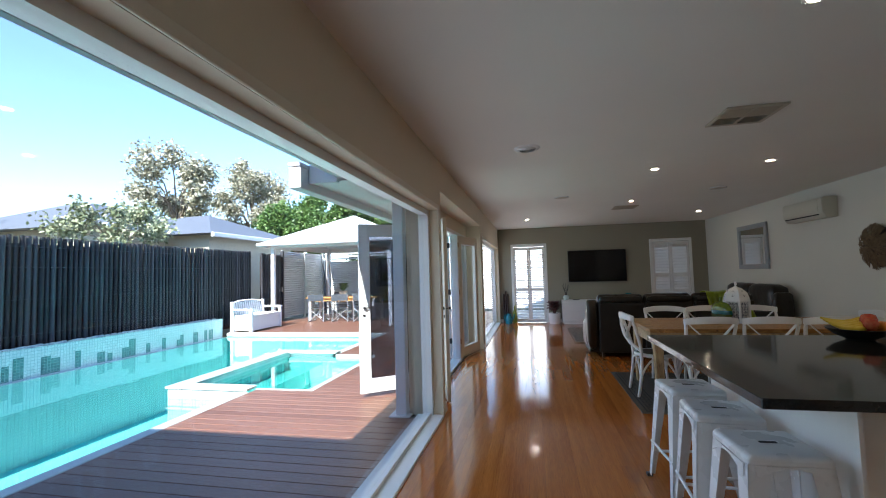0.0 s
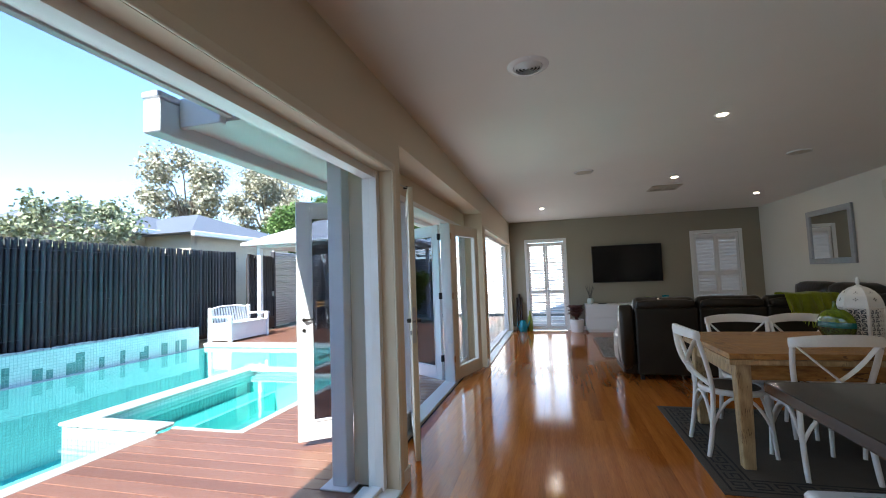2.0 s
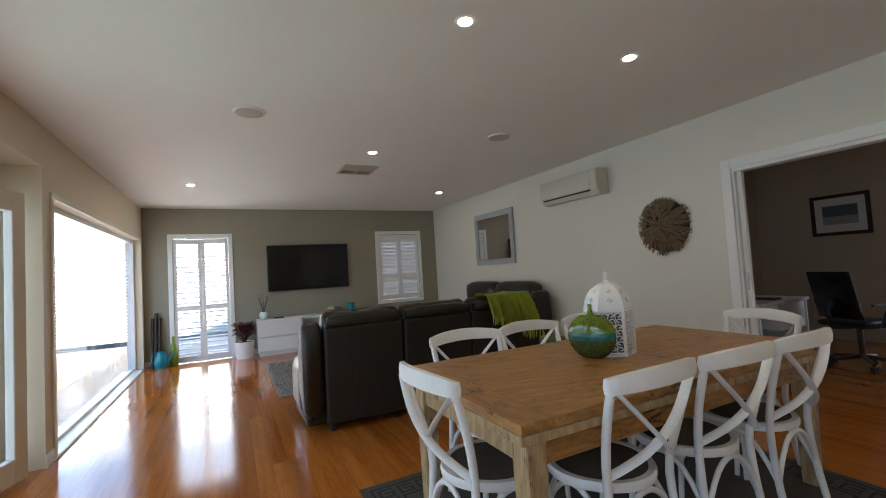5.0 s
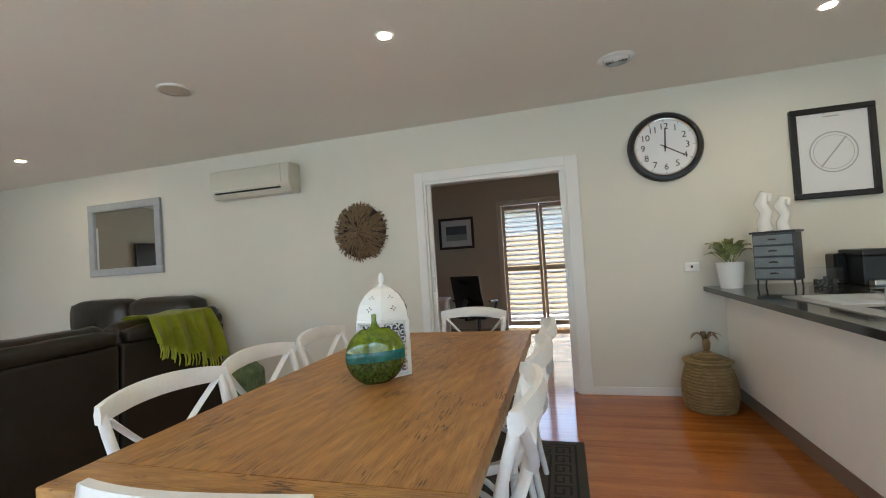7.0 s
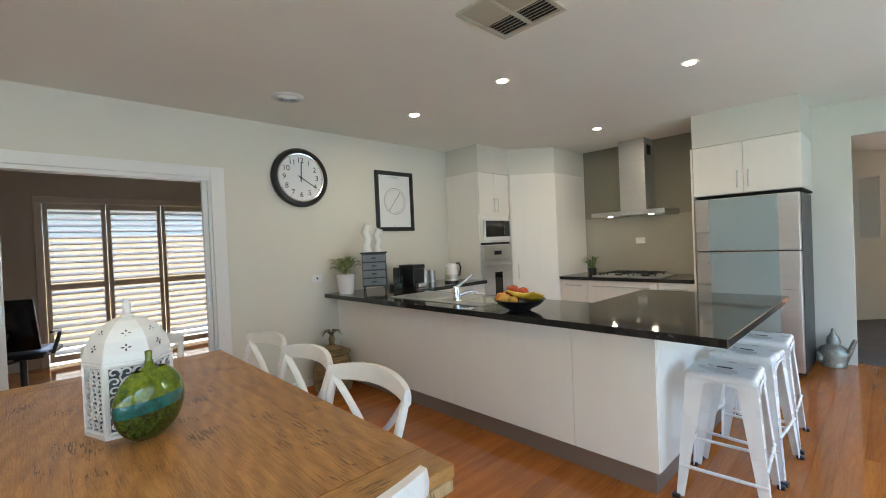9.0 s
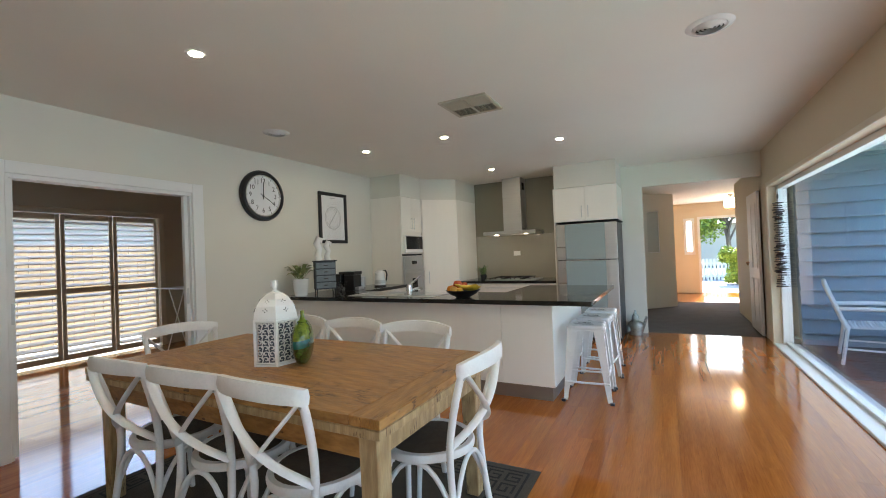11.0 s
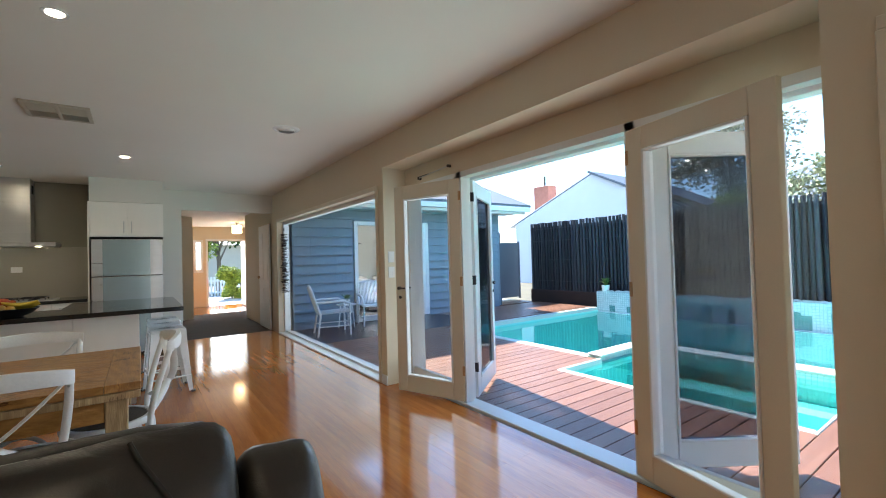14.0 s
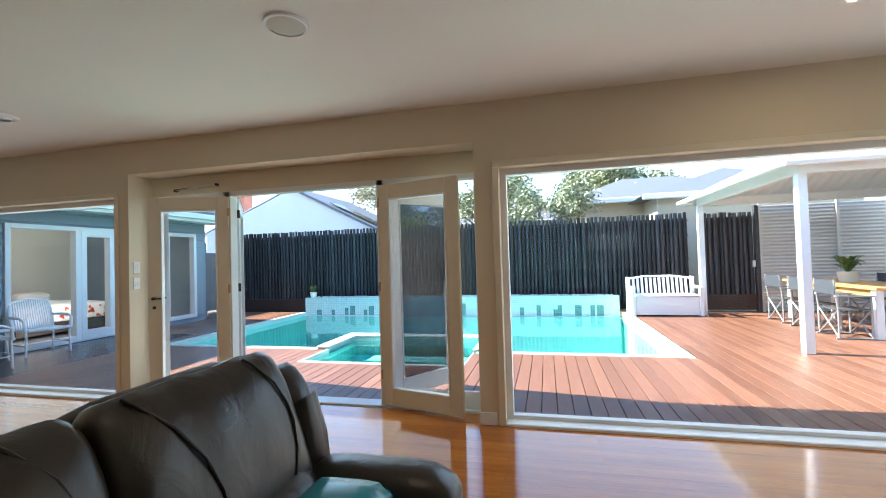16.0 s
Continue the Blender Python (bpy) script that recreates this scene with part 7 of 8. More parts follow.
for i in range(9):
    a = i * 2.4
    g = bmesh.new()
    bmesh.ops.create_icosphere(g, subdivisions=2, radius=0.036, matrix=Matrix.Translation((0.085 * math.cos(a) * (i > 0), 0.085 * math.sin(a) * (i > 0), 0.075 + 0.03 * (i % 3 == 0))))
    part("ball", g, (LEAF_LIME, CERAMIC_WHITE, TEAL)[i % 3], bw, smooth=60)
sv2 = thing("stick_vase", "stone vase with dark upright sticks", "vase", (0.92, YF - 0.22, 0.61))
part("vase", lathe(bmesh.new(), [(0, 0), (0.05, 0), (0.075, 0.06), (0.06, 0.12), (0.045, 0.13), (0.04, 0.12), (0, 0.03)], 18), COPING, sv2, smooth=50)
for i in range(8):
    a = i * 0.8
    part("stick", tube(bmesh.new(), [(0.01 * math.cos(a), 0.01 * math.sin(a), 0.04), (0.03 * math.cos(a), 0.03 * math.sin(a), 0.22), (0.09 * math.cos(a), 0.05 * math.sin(a), 0.36 + 0.04 * (i % 3))], 0.004, 5), DARK_METAL, sv2)
rem = solid("remote_control", boxed(1.08, YF - 0.30, 0.611, 1.25, YF - 0.25, 0.63, bevel=0.004), BLACK_PLASTIC, "black remote control on the white cabinet", "remote control")
POT3 = [(0, 0), (0.13, 0), (0.145, 0.06), (0.155, 0.26), (0.157, 0.28), (0.147, 0.28), (0.14, 0.25), (0, 0.25)]
pot_plant("potted_plant", "dark red-leaved plant in a white floor pot", (0.60, YF - 0.30, 0), POT3, CERAMIC_WHITE, LEAF_RED, 70, 0.24, 0.34, 0.05, 6, 0.26)
wc = thing("watering_can", "teal glazed watering can", "watering can", (-0.60, YF - 0.22, 0))
part("body", lathe(bmesh.new(), [(0, 0), (0.085, 0), (0.10, 0.08), (0.085, 0.18), (0.06, 0.22), (0.065, 0.26), (0.058, 0.26), (0, 0.2)], 22), TEAL, wc, smooth=50)
part("spout", tube(bmesh.new(), [(0.08, 0, 0.08), (0.13, 0, 0.16), (0.155, 0, 0.25)], [0.022, 0.016, 0.013], 8), TEAL, wc, smooth=60)
part("handle", tube(bmesh.new(), [(-0.05, 0, 0.23), (-0.12, 0, 0.22), (-0.13, 0, 0.13), (-0.09, 0, 0.08)], 0.010, 8), TEAL, wc, smooth=60)
ornament("green_bottle", "tall lime green glass bottle on the floor", "bottle", (-0.44, YF - 0.12, 0), [(0, 0), (0.06, 0), (0.068, 0.10), (0.055, 0.28), (0.022, 0.38), (0.018, 0.46), (0.02, 0.47), (0, 0.47)], LEAF_LIME)
dj = thing("driftwood_poles", "dark timber poles leaning in the corner", "poles", (-0.68, YF - 0.13, 0))
for i in range(3):
    part("pole", tube(bmesh.new(), [(0.05 * i - 0.05, 0, 0.0), (0.05 * i - 0.05, 0.04, 0.5), (0.05 * i - 0.045, 0.09, 0.78 + 0.08 * (i % 2))], 0.022, 8), FENCE_BROWN, dj, smooth=60)
# shaggy rug
sr = thing("shag_rug", "grey shaggy wool rug", "rug", (1.45, 9.50, 0))
part("backing", boxed(-0.60, -0.98, 0.0005, 0.60, 0.98, 0.012), SHAG, sr)
b = bmesh.new()
rr = random.Random(9)
for i in range(5200):
    x, y = rr.uniform(-0.60, 0.60), rr.uniform(-0.98, 0.98)
    a, l = rr.uniform(0, 6.28), rr.uniform(0.03, 0.06)
    d = Vector((math.cos(a), math.sin(a), 0))
    s = Vector((-d.y, d.x, 0)) * 0.006
    p0, p1, p2 = Vector((x, y, 0.010)), Vector((x, y, 0.035)) + d * l * 0.4, Vector((x, y, rr.uniform(0.02, 0.045))) + d * l
    vv = [b.verts.new(q) for q in (p0 - s, p0 + s, p1 + s, p1 - s, p2)]
    b.faces.new((vv[0], vv[1], vv[2], vv[3]))
    b.faces.new((vv[3], vv[2], vv[4]))
part("pile", b, SHAG, sr, kind="stuff")
# throw over the sofa back
th = thing("throw_blanket", "lime green fringed throw over the sofa back", "blanket", (0, 0, 0))
b = bmesh.new()
nx, ny = 40, 34
grid = []
for i in range(nx + 1):
    u = i / nx
    hang = 0.17 + 0.27 * u + 0.018 * math.sin(u * 19) + 0.012 * math.sin(u * 41)
    row = []
    for j in range(ny + 1):
        s = (0.27 + hang) * j / ny
        fall = max(0.0, s - 0.27)
        x = 2.62 + 0.50 * u + 0.03 * math.sin(u * 15) * min(1, fall * 4) + fall * (0.10 + 0.26 * u)
        if s < 0.27:
            y = 7.27 - s
            z = 1.018 + 0.007 * math.sin(11 * u + 5 * s) - max(0.0, y - 7.18) * 1.3
        else:
            y, z = 6.965 + 0.02 * fall, 1.015 - fall
            y -= (0.026 * (1 + math.sin(u * 34 + fall * 5)) + 0.010 * math.sin(u * 71)) * min(1, fall * 7)
        row.append(b.verts.new((x, y, z)))
    grid.append(row)
for i in range(nx):
    for j in range(ny):
        b.faces.new((grid[i][j], grid[i + 1][j], grid[i + 1][j + 1], grid[i][j + 1]))
ends = [grid[i][ny].co.copy() for i in range(nx + 1)]
bmesh.ops.solidify(b, geom=b.faces[:], thickness=0.008)
part("cloth", b, THROW, th, smooth=60)
b = bmesh.new()
for i in range(nx):
    p = ends[i].lerp(ends[i + 1], 0.5)
    tube(b, [p, p + Vector((0.004, -0.004, -0.04)), p + Vector((0.006 * math.sin(i * 2.4), 0.002, -0.085))], [0.006, 0.005, 0.003], 4)
part("fringe", b, THROW, th, kind="stuff")
solid("floor_cushion", pad(3.50, 7.15, 0.0, 3.98, 7.62, 0.40, 0.10, 0.03), material("leafy_print", ((0.03, 0.07, 0.03), (0.20, 0.27, 0.14)), 0.85, scale=14, fine=90, bump=0.3), "green leaf-patterned floor cushion beside the sofa", "cushion", smooth=70)
cu = solid("scatter_cushion", pad(1.165, 7.41, 0.475, 1.48, 7.72, 0.575, 0.055, 0.03), TEAL, "teal and green patterned scatter cushion on the sofa", "cushion", smooth=70)


# ---- shutters ----
def shutter_panel(parent, w, h, mat, tilt, n_low, n_up, rail):
    """A louvred panel in its own x-z plane, from the corner (0, 0)."""
    st_, rl = 0.05, 0.08
    out = part("shutter_panel", boxed(0, -0.014, 0, st_, 0.014, h, bevel=0.003), mat, parent)
    part("stile", boxed(w - st_, -0.014, 0, w, 0.014, h, bevel=0.003), mat, out)
    for z0, z1 in ((0, rl), (rail - rl / 2, rail + rl / 2), (h - rl, h)):
        part("rail", boxed(st_, -0.013, z0, w - st_, 0.013, z1, bevel=0.003), mat, out)
    for a, b_, n in ((rl, rail - rl / 2, n_low), (rail + rl / 2, h - rl, n_up)):
        step = (b_ - a) / n
        for i in range(n):
            g = bmesh.new()
            bmesh.ops.create_cube(g, size=1, matrix=Matrix.Translation((w / 2, 0, a + step * (i + 0.5))) @ Matrix.Rotation(radians(tilt), 4, "X") @ Matrix.Diagonal((w - 2 * st_ - 0.004, 0.085, 0.010, 1)))
            part("louvre", g, mat, out)
    return out


def casing(name, label, x0, x1, z0, z1, y, sill):
    c = thing(name, label, "window", (0, 0, 0), kind="structure")
    a = 0.07
    part("casing", boxed(x0 - a, y - 0.02, z0 - (a if sill else 0), x0, y - 0.001, z1 + a, bevel=0.004), TRIM_WHITE, c)
    part("casing", boxed(x1, y - 0.02, z0 - (a if sill else 0), x1 + a, y - 0.001, z1 + a, bevel=0.004), TRIM_WHITE, c)
    part("casing", boxed(x0, y - 0.02, z1, x1, y - 0.001, z1 + a, bevel=0.004), TRIM_WHITE, c)
    if sill:
        part("sill", boxed(x0, y - 0.02, z0 - a, x1, y - 0.001, z0, bevel=0.004), TRIM_WHITE, c)
    p = part("pane", boxed(x0, y + 0.12, z0, x1, y + 0.126, z1), GLASS, c)
    p.visible_shadow = False
    return c


w5 = casing("window_5", "white shuttered window in the taupe wall", FW0, FW1, FWB, FT, YF, True)
for i in range(2):
    s = shutter_panel(w5, 0.432, FT - FWB - 0.02, SHUTTER_WHITE, 64, 5, 10, 0.46)
    s.location = (FW0 + 0.002 + i * 0.434, YF + 0.015, FWB + 0.01)
w6 = casing("door_6", "white shuttered glass door beside the television", FD0, FD1, 0.0, FT, YF, False)
for i in range(2):
    s = shutter_panel(w6, 0.412, FT - 0.04, SHUTTER_WHITE, 6, 9, 12, 0.88)
    s.location = (FD0 + 0.002 + i * 0.414, YF + 0.02, 0.02)
w7 = thing("window_6", "tan plantation shutters over glass doors in the office", "window", (OX - 0.02, SB, SZ0), -90, kind="structure")
for i in range(4):
    s = shutter_panel(w7, 0.64, SZ1 - SZ0 - 0.04, SHUTTER_TAN, 27, 10, 12, 0.98)
    s.location = (0.005 + i * 0.648, 0.04, 0.02)
part("casing", boxed(-0.08, -0.02, SZ1 - SZ0 - 0.02, SB - SA + 0.08, 0.018, SZ1 - SZ0 + 0.06, bevel=0.004), SHUTTER_TAN, w7)
part("casing", boxed(-0.08, -0.02, -0.02, 0.0, 0.018, SZ1 - SZ0 - 0.02, bevel=0.004), SHUTTER_TAN, w7)
part("casing", boxed(SB - SA, -0.02, -0.02, SB - SA + 0.08, 0.018, SZ1 - SZ0 - 0.02, bevel=0.004), SHUTTER_TAN, w7)
p = part("pane", boxed(0, 0.13, 0, SB - SA, 0.136, SZ1 - SZ0), GLASS, w7)
p.visible_shadow = False

# ---- office ----
pc = thing("framed_photo", "dark wood framed coast photograph in the office", "picture", (OX - 0.002, 6.17, 1.71))
for y0, z0, y1, z1 in ((-0.32, -0.28, 0.32, -0.235), (-0.32, 0.235, 0.32, 0.28), (-0.32, -0.235, -0.275, 0.235), (0.275, -0.235, 0.32, 0.235)):
    part("frame_bar", boxed(-0.03, y0, z0, 0, y1, z1, bevel=0.004), FENCE_BROWN, pc)
part("mount", boxed(-0.012, -0.275, -0.235, -0.002, 0.275, 0.235), PAPER, pc)
part("photo_sky", boxed(-0.014, -0.19, -0.02, -0.0125, 0.19, 0.13), STEEL_BLUE, pc, "blue sky of the photograph")
part("photo_sand", boxed(-0.0145, -0.19, -0.13, -0.0125, 0.19, -0.02), MIRROR_FRAME, pc, "grey shore of the photograph")
dk = thing("desk", "white desk in the office", "desk", (5.2, 5.9, 0))
part("top", boxed(0.0, 0.0, 0.71, 1.0, 1.2, 0.74, bevel=0.003), TRIM_WHITE, dk)
part("end_panel", boxed(0.96, 0.02, 0, 0.985, 1.18, 0.71), TRIM_WHITE, dk)
part("end_panel", boxed(0.015, 0.02, 0, 0.04, 1.18, 0.71), TRIM_WHITE, dk)
part("drawer_box", boxed(0.4, 0.03, 0.42, 0.95, 0.6, 0.70, bevel=0.003), TRIM_WHITE, dk)
kb = solid("keyboard", boxed(5.65, 5.98, 0.741, 5.80, 6.40, 0.757, bevel=0.004), BLACK_PLASTIC, "black keyboard on the white desk", "keyboard")
oc = thing("office_chair", "black mesh-back office swivel chair", "chair", (6.35, 5.55, 0), 70)
part("seat", pad(-0.25, -0.24, 0.42, 0.25, 0.24, 0.50, 0.04, 0.01), BLACK_PLASTIC, oc, smooth=60)
b = boxed(-0.22, 0.20, 0.52, 0.22, 0.235, 1.02, bevel=0.015, seg=2)
for v in b.verts:
    v.co.y += 0.22 * (v.co.z - 0.5) + 0.25 * v.co.x ** 2 * -1
part("backrest", b, SCREEN_BLACK, oc, smooth=50)
part("back_arm", tube(bmesh.new(), [(0, 0.1, 0.42), (0, 0.33, 0.44), (0, 0.36, 0.62), (0, 0.30, 0.70)], 0.025, 8), BLACK_PLASTIC, oc, smooth=60)
part("column", rod(bmesh.new(), (0, 0, 0.10), (0, 0, 0.42), 0.028), DARK_METAL, oc, smooth=50)
for i in range(5):
    a = 2 * math.pi * i / 5
    lg = part("base_arm", tube(bmesh.new(), [(0, 0, 0.11), (0.30 * math.cos(a), 0.30 * math.sin(a), 0.075)], [0.025, 0.016], 6), BLACK_PLASTIC, oc)
    g = bmesh.new()
    rod(g, (0.30 * math.cos(a) - 0.02, 0.30 * math.sin(a), 0.03), (0.30 * math.cos(a) + 0.02, 0.30 * math.sin(a), 0.03), 0.03, seg=12)
    part("castor", g, BLACK_PLASTIC, lg)
for sx in (-1, 1):
    part("armrest", tube(bmesh.new(), [(sx * 0.25, 0.05, 0.44), (sx * 0.29, 0.02, 0.60), (sx * 0.29, -0.02, 0.66), (sx * 0.29, 0.18, 0.67)], 0.016, 6), BLACK_PLASTIC, oc, smooth=60)
ah = thing("clothes_airer", "white folding clothes airer with a green cloth", "clothes airer", (6.9, 2.75, 0))
for y in (-0.3, 0.3):
    part("leg", rod(bmesh.new(), (-0.28, y, 0), (0.20, y, 0.98), 0.008), TRIM_WHITE, ah)
    part("leg", rod(bmesh.new(), (0.28, y, 0), (-0.20, y, 0.98), 0.008), TRIM_WHITE, ah)
for i in range(8):
    part("rung", rod(bmesh.new(), (-0.45 + 0.13 * i, -0.42, 0.98), (-0.45 + 0.13 * i, 0.42, 0.98), 0.005, seg=6), TRIM_WHITE, ah)
for y in (-0.42, 0.42):
    part("side_rail", rod(bmesh.new(), (-0.47, y, 0.98), (0.48, y, 0.98), 0.007), TRIM_WHITE, ah)
part("green_cloth", boxed(-0.20, -0.2, 0.45, -0.185, 0.25, 0.97, bevel=0.004), THROW, ah, "green towel")

# ---- hall ----
hm = thing("hall_mirror", "small mirror on the angled hall wall", "mirror", (0.62, -3.18, 1.62), 135)
part("mirror_glass", boxed(-0.21, -0.02, -0.42, 0.21, -0.008, 0.42), MIRROR, hm)
part("edge", boxed(-0.22, -0.008, -0.43, 0.22, -0.001, 0.43), TRIM_WHITE, hm)
hd = thing("door_7", "white panelled hall door standing open", "door", (-0.838, -0.52, 0), kind="structure")
part("slab", boxed(0.0, -0.82, 0.01, 0.036, 0.0, 2.05, bevel=0.003), TRIM_WHITE, hd)
for y0, y1 in ((-0.72, -0.45), (-0.37, -0.10)):
    for z0, z1 in ((0.15, 0.80), (0.95, 1.90)):
        part("raised_panel", boxed(0.036, y0, z0, 0.044, y1, z1, bevel=0.006), TRIM_WHITE, hd)
part("knob", lathe(bmesh.new(), [(0, 0), (0.012, 0.0), (0.012, 0.02), (0.026, 0.035), (0.02, 0.055), (0, 0.06)], 14, (0.06, -0.77, 0.97)), COPPER, hd, smooth=50)
fd = thing("door_8", "open cream front door with a glazed side panel", "door", (0, 0, 0), kind="structure")
part("frame_post", boxed(-1.50, HE - 0.16, 0, -1.44, HE + 0.02, 2.08), TRIM_WHITE, fd)
part("frame_post", boxed(-0.48, HE - 0.16, 0, -0.42, HE + 0.02, 2.08), TRIM_WHITE, fd)
part("frame_head", boxed(-1.44, HE - 0.16, 2.02, -0.48, HE + 0.02, 2.08), TRIM_WHITE, fd)
part("door_slab", boxed(-1.44, HE + 0.02, 0.01, -1.40, HE + 0.86, 2.02, bevel=0.004), DOOR_CREAM, fd)
sl = thing("window_7", "narrow leaded sidelight by the front door", "window", (-0.22, HE + 0.004, 1.05), kind="structure")
part("frame", boxed(-0.13, 0, 0, 0.13, 0.012, 1.0, bevel=0.003), TRIM_WHITE, sl)
# The wall behind is solid; the pane's own glow replaces daylight.
part("pane", boxed(-0.06, 0.012, 0.10, 0.06, 0.016, 0.92), glow("glowing_leaded_pane", (0.85, 0.92, 1.0), 0.8), sl, "frosted pane glowing in place of daylight")
hl = thing("hall_pendant", "warm lit hall ceiling lantern", "ceiling light", (-1.0, -4.9, 2.45))
part("shade", lathe(bmesh.new(), [(0.11, -0.30), (0.13, -0.28), (0.13, -0.10), (0.11, -0.08), (0, -0.08)], 18), WARM_GLOW, hl, smooth=40)
part("rose", lathe(bmesh.new(), [(0.06, 0), (0.05, -0.02), (0.012, -0.025), (0.012, -0.08)], 14), DARK_METAL, hl, smooth=40)
bs = bmesh.new()
lathe(bs, [(0, 0.0), (0.09, 0.0), (0.10, 0.02), (0.095, 0.03), (0.12, 0.10), (0.13, 0.14), (0.10, 0.19), (0.05, 0.22), (0.055, 0.25), (0.045, 0.29), (0.02, 0.33), (0.012, 0.37), (0, 0.38)], 18, sy=0.75)
rod(bs, (-0.11, 0.03, 0.14), (-0.16, 0.05, 0.29), 0.025, 0.018)
rod(bs, (0.10, 0.03, 0.13), (0.09, 0.10, 0.06), 0.03, 0.02)
ob = solid("ornament_statue", bs, material("silver_mosaic", (0.36, 0.37, 0.33), 0.3, 0.6, var=0.45, scale=60, fine=160, bump=0.4), "silvery mosaic statue on the floor by the hall", "statue", smooth=50)
ob.location = (0.80, -0.20, 0.0)
hc = thing("hanging_chain", "hanging string of dark wooden slices", "ornament", (-0.93, 0.10, 0))
part("cord", rod(bmesh.new(), (0, 0, 0.74), (0, 0, 2.04), 0.003, seg=6), DARK_METAL, hc)
part("ring", tube(bmesh.new(), [(0, 0.03 * math.cos(a * 0.5236), 1.90 + 0.03 * math.sin(a * 0.5236)) for a in range(12)], 0.004, 6, closed=True), DARK_METAL, hc, smooth=60)
rr = random.Random(21)
for i in range(38):
    z = 0.76 + i * 0.0285
    g = bmesh.new()
    bmesh.ops.create_cube(g, size=1, matrix=Matrix.Translation((rr.uniform(-0.01, 0.01), rr.uniform(-0.015, 0.015), z)) @ Matrix.Rotation(rr.uniform(0, 3.1), 4, "Z") @ Matrix.Rotation(rr.uniform(-0.25, 0.25), 4, "X") @ Matrix.Diagonal((rr.uniform(0.05, 0.10), rr.uniform(0.07, 0.12), 0.011, 1)))
    part("wood_slice", g, FENCE_BROWN, hc)
cl = thing("door_closer", "thin steel stay above the french doors", "door stay", (-1.118, 4.75, 2.10))
part("arm", rod(bmesh.new(), (0.03, -0.25, 0.02), (0.03, 0.25, 0.05), 0.006, seg=6), STEEL, cl)
part("slide", rod(bmesh.new(), (0.05, -0.24, 0.025), (0.01, 0.10, 0.045), 0.004, seg=6), DARK_METAL, cl)
part("pivot", boxed(0.0, -0.265, 0.005, 0.04, -0.24, 0.03, bevel=0.004), DARK_METAL, cl)
part("pivot", boxed(0.0, 0.24, 0.038, 0.04, 0.265, 0.062, bevel=0.004), DARK_METAL, cl)

# ---- verandah and pool side ----
def wicker_chair(at, rz):
    c = thing("wicker_chair", "white wicker armchair on the verandah", "armchair", at, rz, group="verandah wicker chairs")
    b = bmesh.new()
    for i in range(17):
        x = -0.24 + 0.03 * i
        tube(b, [(x, -0.22, 0.40), (x * 1.02, -0.30, 0.62), (x * 0.98, -0.38, 0.88 - 0.5 * x * x)], 0.0125, 5)
    part("back_canes", b, WICKER, c, smooth=60)
    for z, y in ((0.44, -0.235), (0.68, -0.32)):
        part("back_band", tube(bmesh.new(), [(-0.26, y, z), (0, y - 0.015, z), (0.26, y, z)], 0.012, 6), WICKER, c, smooth=60)
    part("back_hoop", tube(bmesh.new(), [(-0.26, -0.22, 0.38), (-0.275, -0.30, 0.62), (-0.25, -0.375, 0.84), (0, -0.385, 0.89), (0.25, -0.375, 0.84), (0.275, -0.30, 0.62), (0.26, -0.22, 0.38)], 0.023, 8), WICKER, c, smooth=60)
    b = bmesh.new()
    for i in range(18):
        y = -0.23 + 0.031 * i
        tube(b, [(-0.26, y, 0.395 + 0.02 * i / 18), (0, y, 0.38 + 0.02 * i / 18), (0.26, y, 0.395 + 0.02 * i / 18)], 0.014, 5)
    tube(b, [(-0.26, 0.32, 0.41), (0, 0.335, 0.41), (0.26, 0.32, 0.41)], 0.026, 8)
    part("seat_weave", b, WICKER, c, smooth=60)
    for s in (-1, 1):
        part("arm", tube(bmesh.new(), [(s * 0.27, -0.29, 0.60), (s * 0.31, -0.05, 0.61), (s * 0.315, 0.18, 0.61), (s * 0.305, 0.29, 0.56), (s * 0.29, 0.30, 0.40)], 0.023, 8), WICKER, c, smooth=60)
        part("front_leg", tube(bmesh.new(), [(s * 0.275, 0.29, 0.41), (s * 0.285, 0.30, 0.0)], 0.017, 8), WICKER, c, smooth=60)
        part("back_leg", tube(bmesh.new(), [(s * 0.26, -0.21, 0.42), (s * 0.28, -0.27, 0.0)], 0.017, 8), WICKER, c, smooth=60)
        part("stretcher", tube(bmesh.new(), [(s * 0.285, 0.29, 0.17), (s * 0.275, -0.25, 0.17)], 0.011, 6), WICKER, c, smooth=60)
    part("stretcher", tube(bmesh.new(), [(-0.285, 0.295, 0.20), (0.285, 0.295, 0.20)], 0.011, 6), WICKER, c, smooth=60)
    return c


wk = wicker_chair((-1.62, 0.55, DZ), 78)
copy_thing(wk, pose(-2.75, 0.02, DZ, 0, 0, -12))
st2 = thing("side_table", "small round white wicker side table", "table", (-2.15, 0.02, DZ))
part("top", lathe(bmesh.new(), [(0, 0.44), (0.20, 0.44), (0.21, 0.45), (0.20, 0.462), (0, 0.462)], 22), WICKER, st2, smooth=50)
for i in range(3):
    a = 2.1 * i
    part("leg", rod(bmesh.new(), (0.13 * math.cos(a), 0.13 * math.sin(a), 0.44), (0.18 * math.cos(a), 0.18 * math.sin(a), 0), 0.012), WICKER, st2)
pot_plant("potted_plant", "small leafy plant on the wicker table", (-2.15, 0.02, DZ + 0.462), [(0, 0), (0.05, 0), (0.07, 0.09), (0.066, 0.09), (0.055, 0.07), (0, 0.07)], CERAMIC_WHITE, LEAF, 14, 0.16, 0.12, 0.03, 14, 0.075)
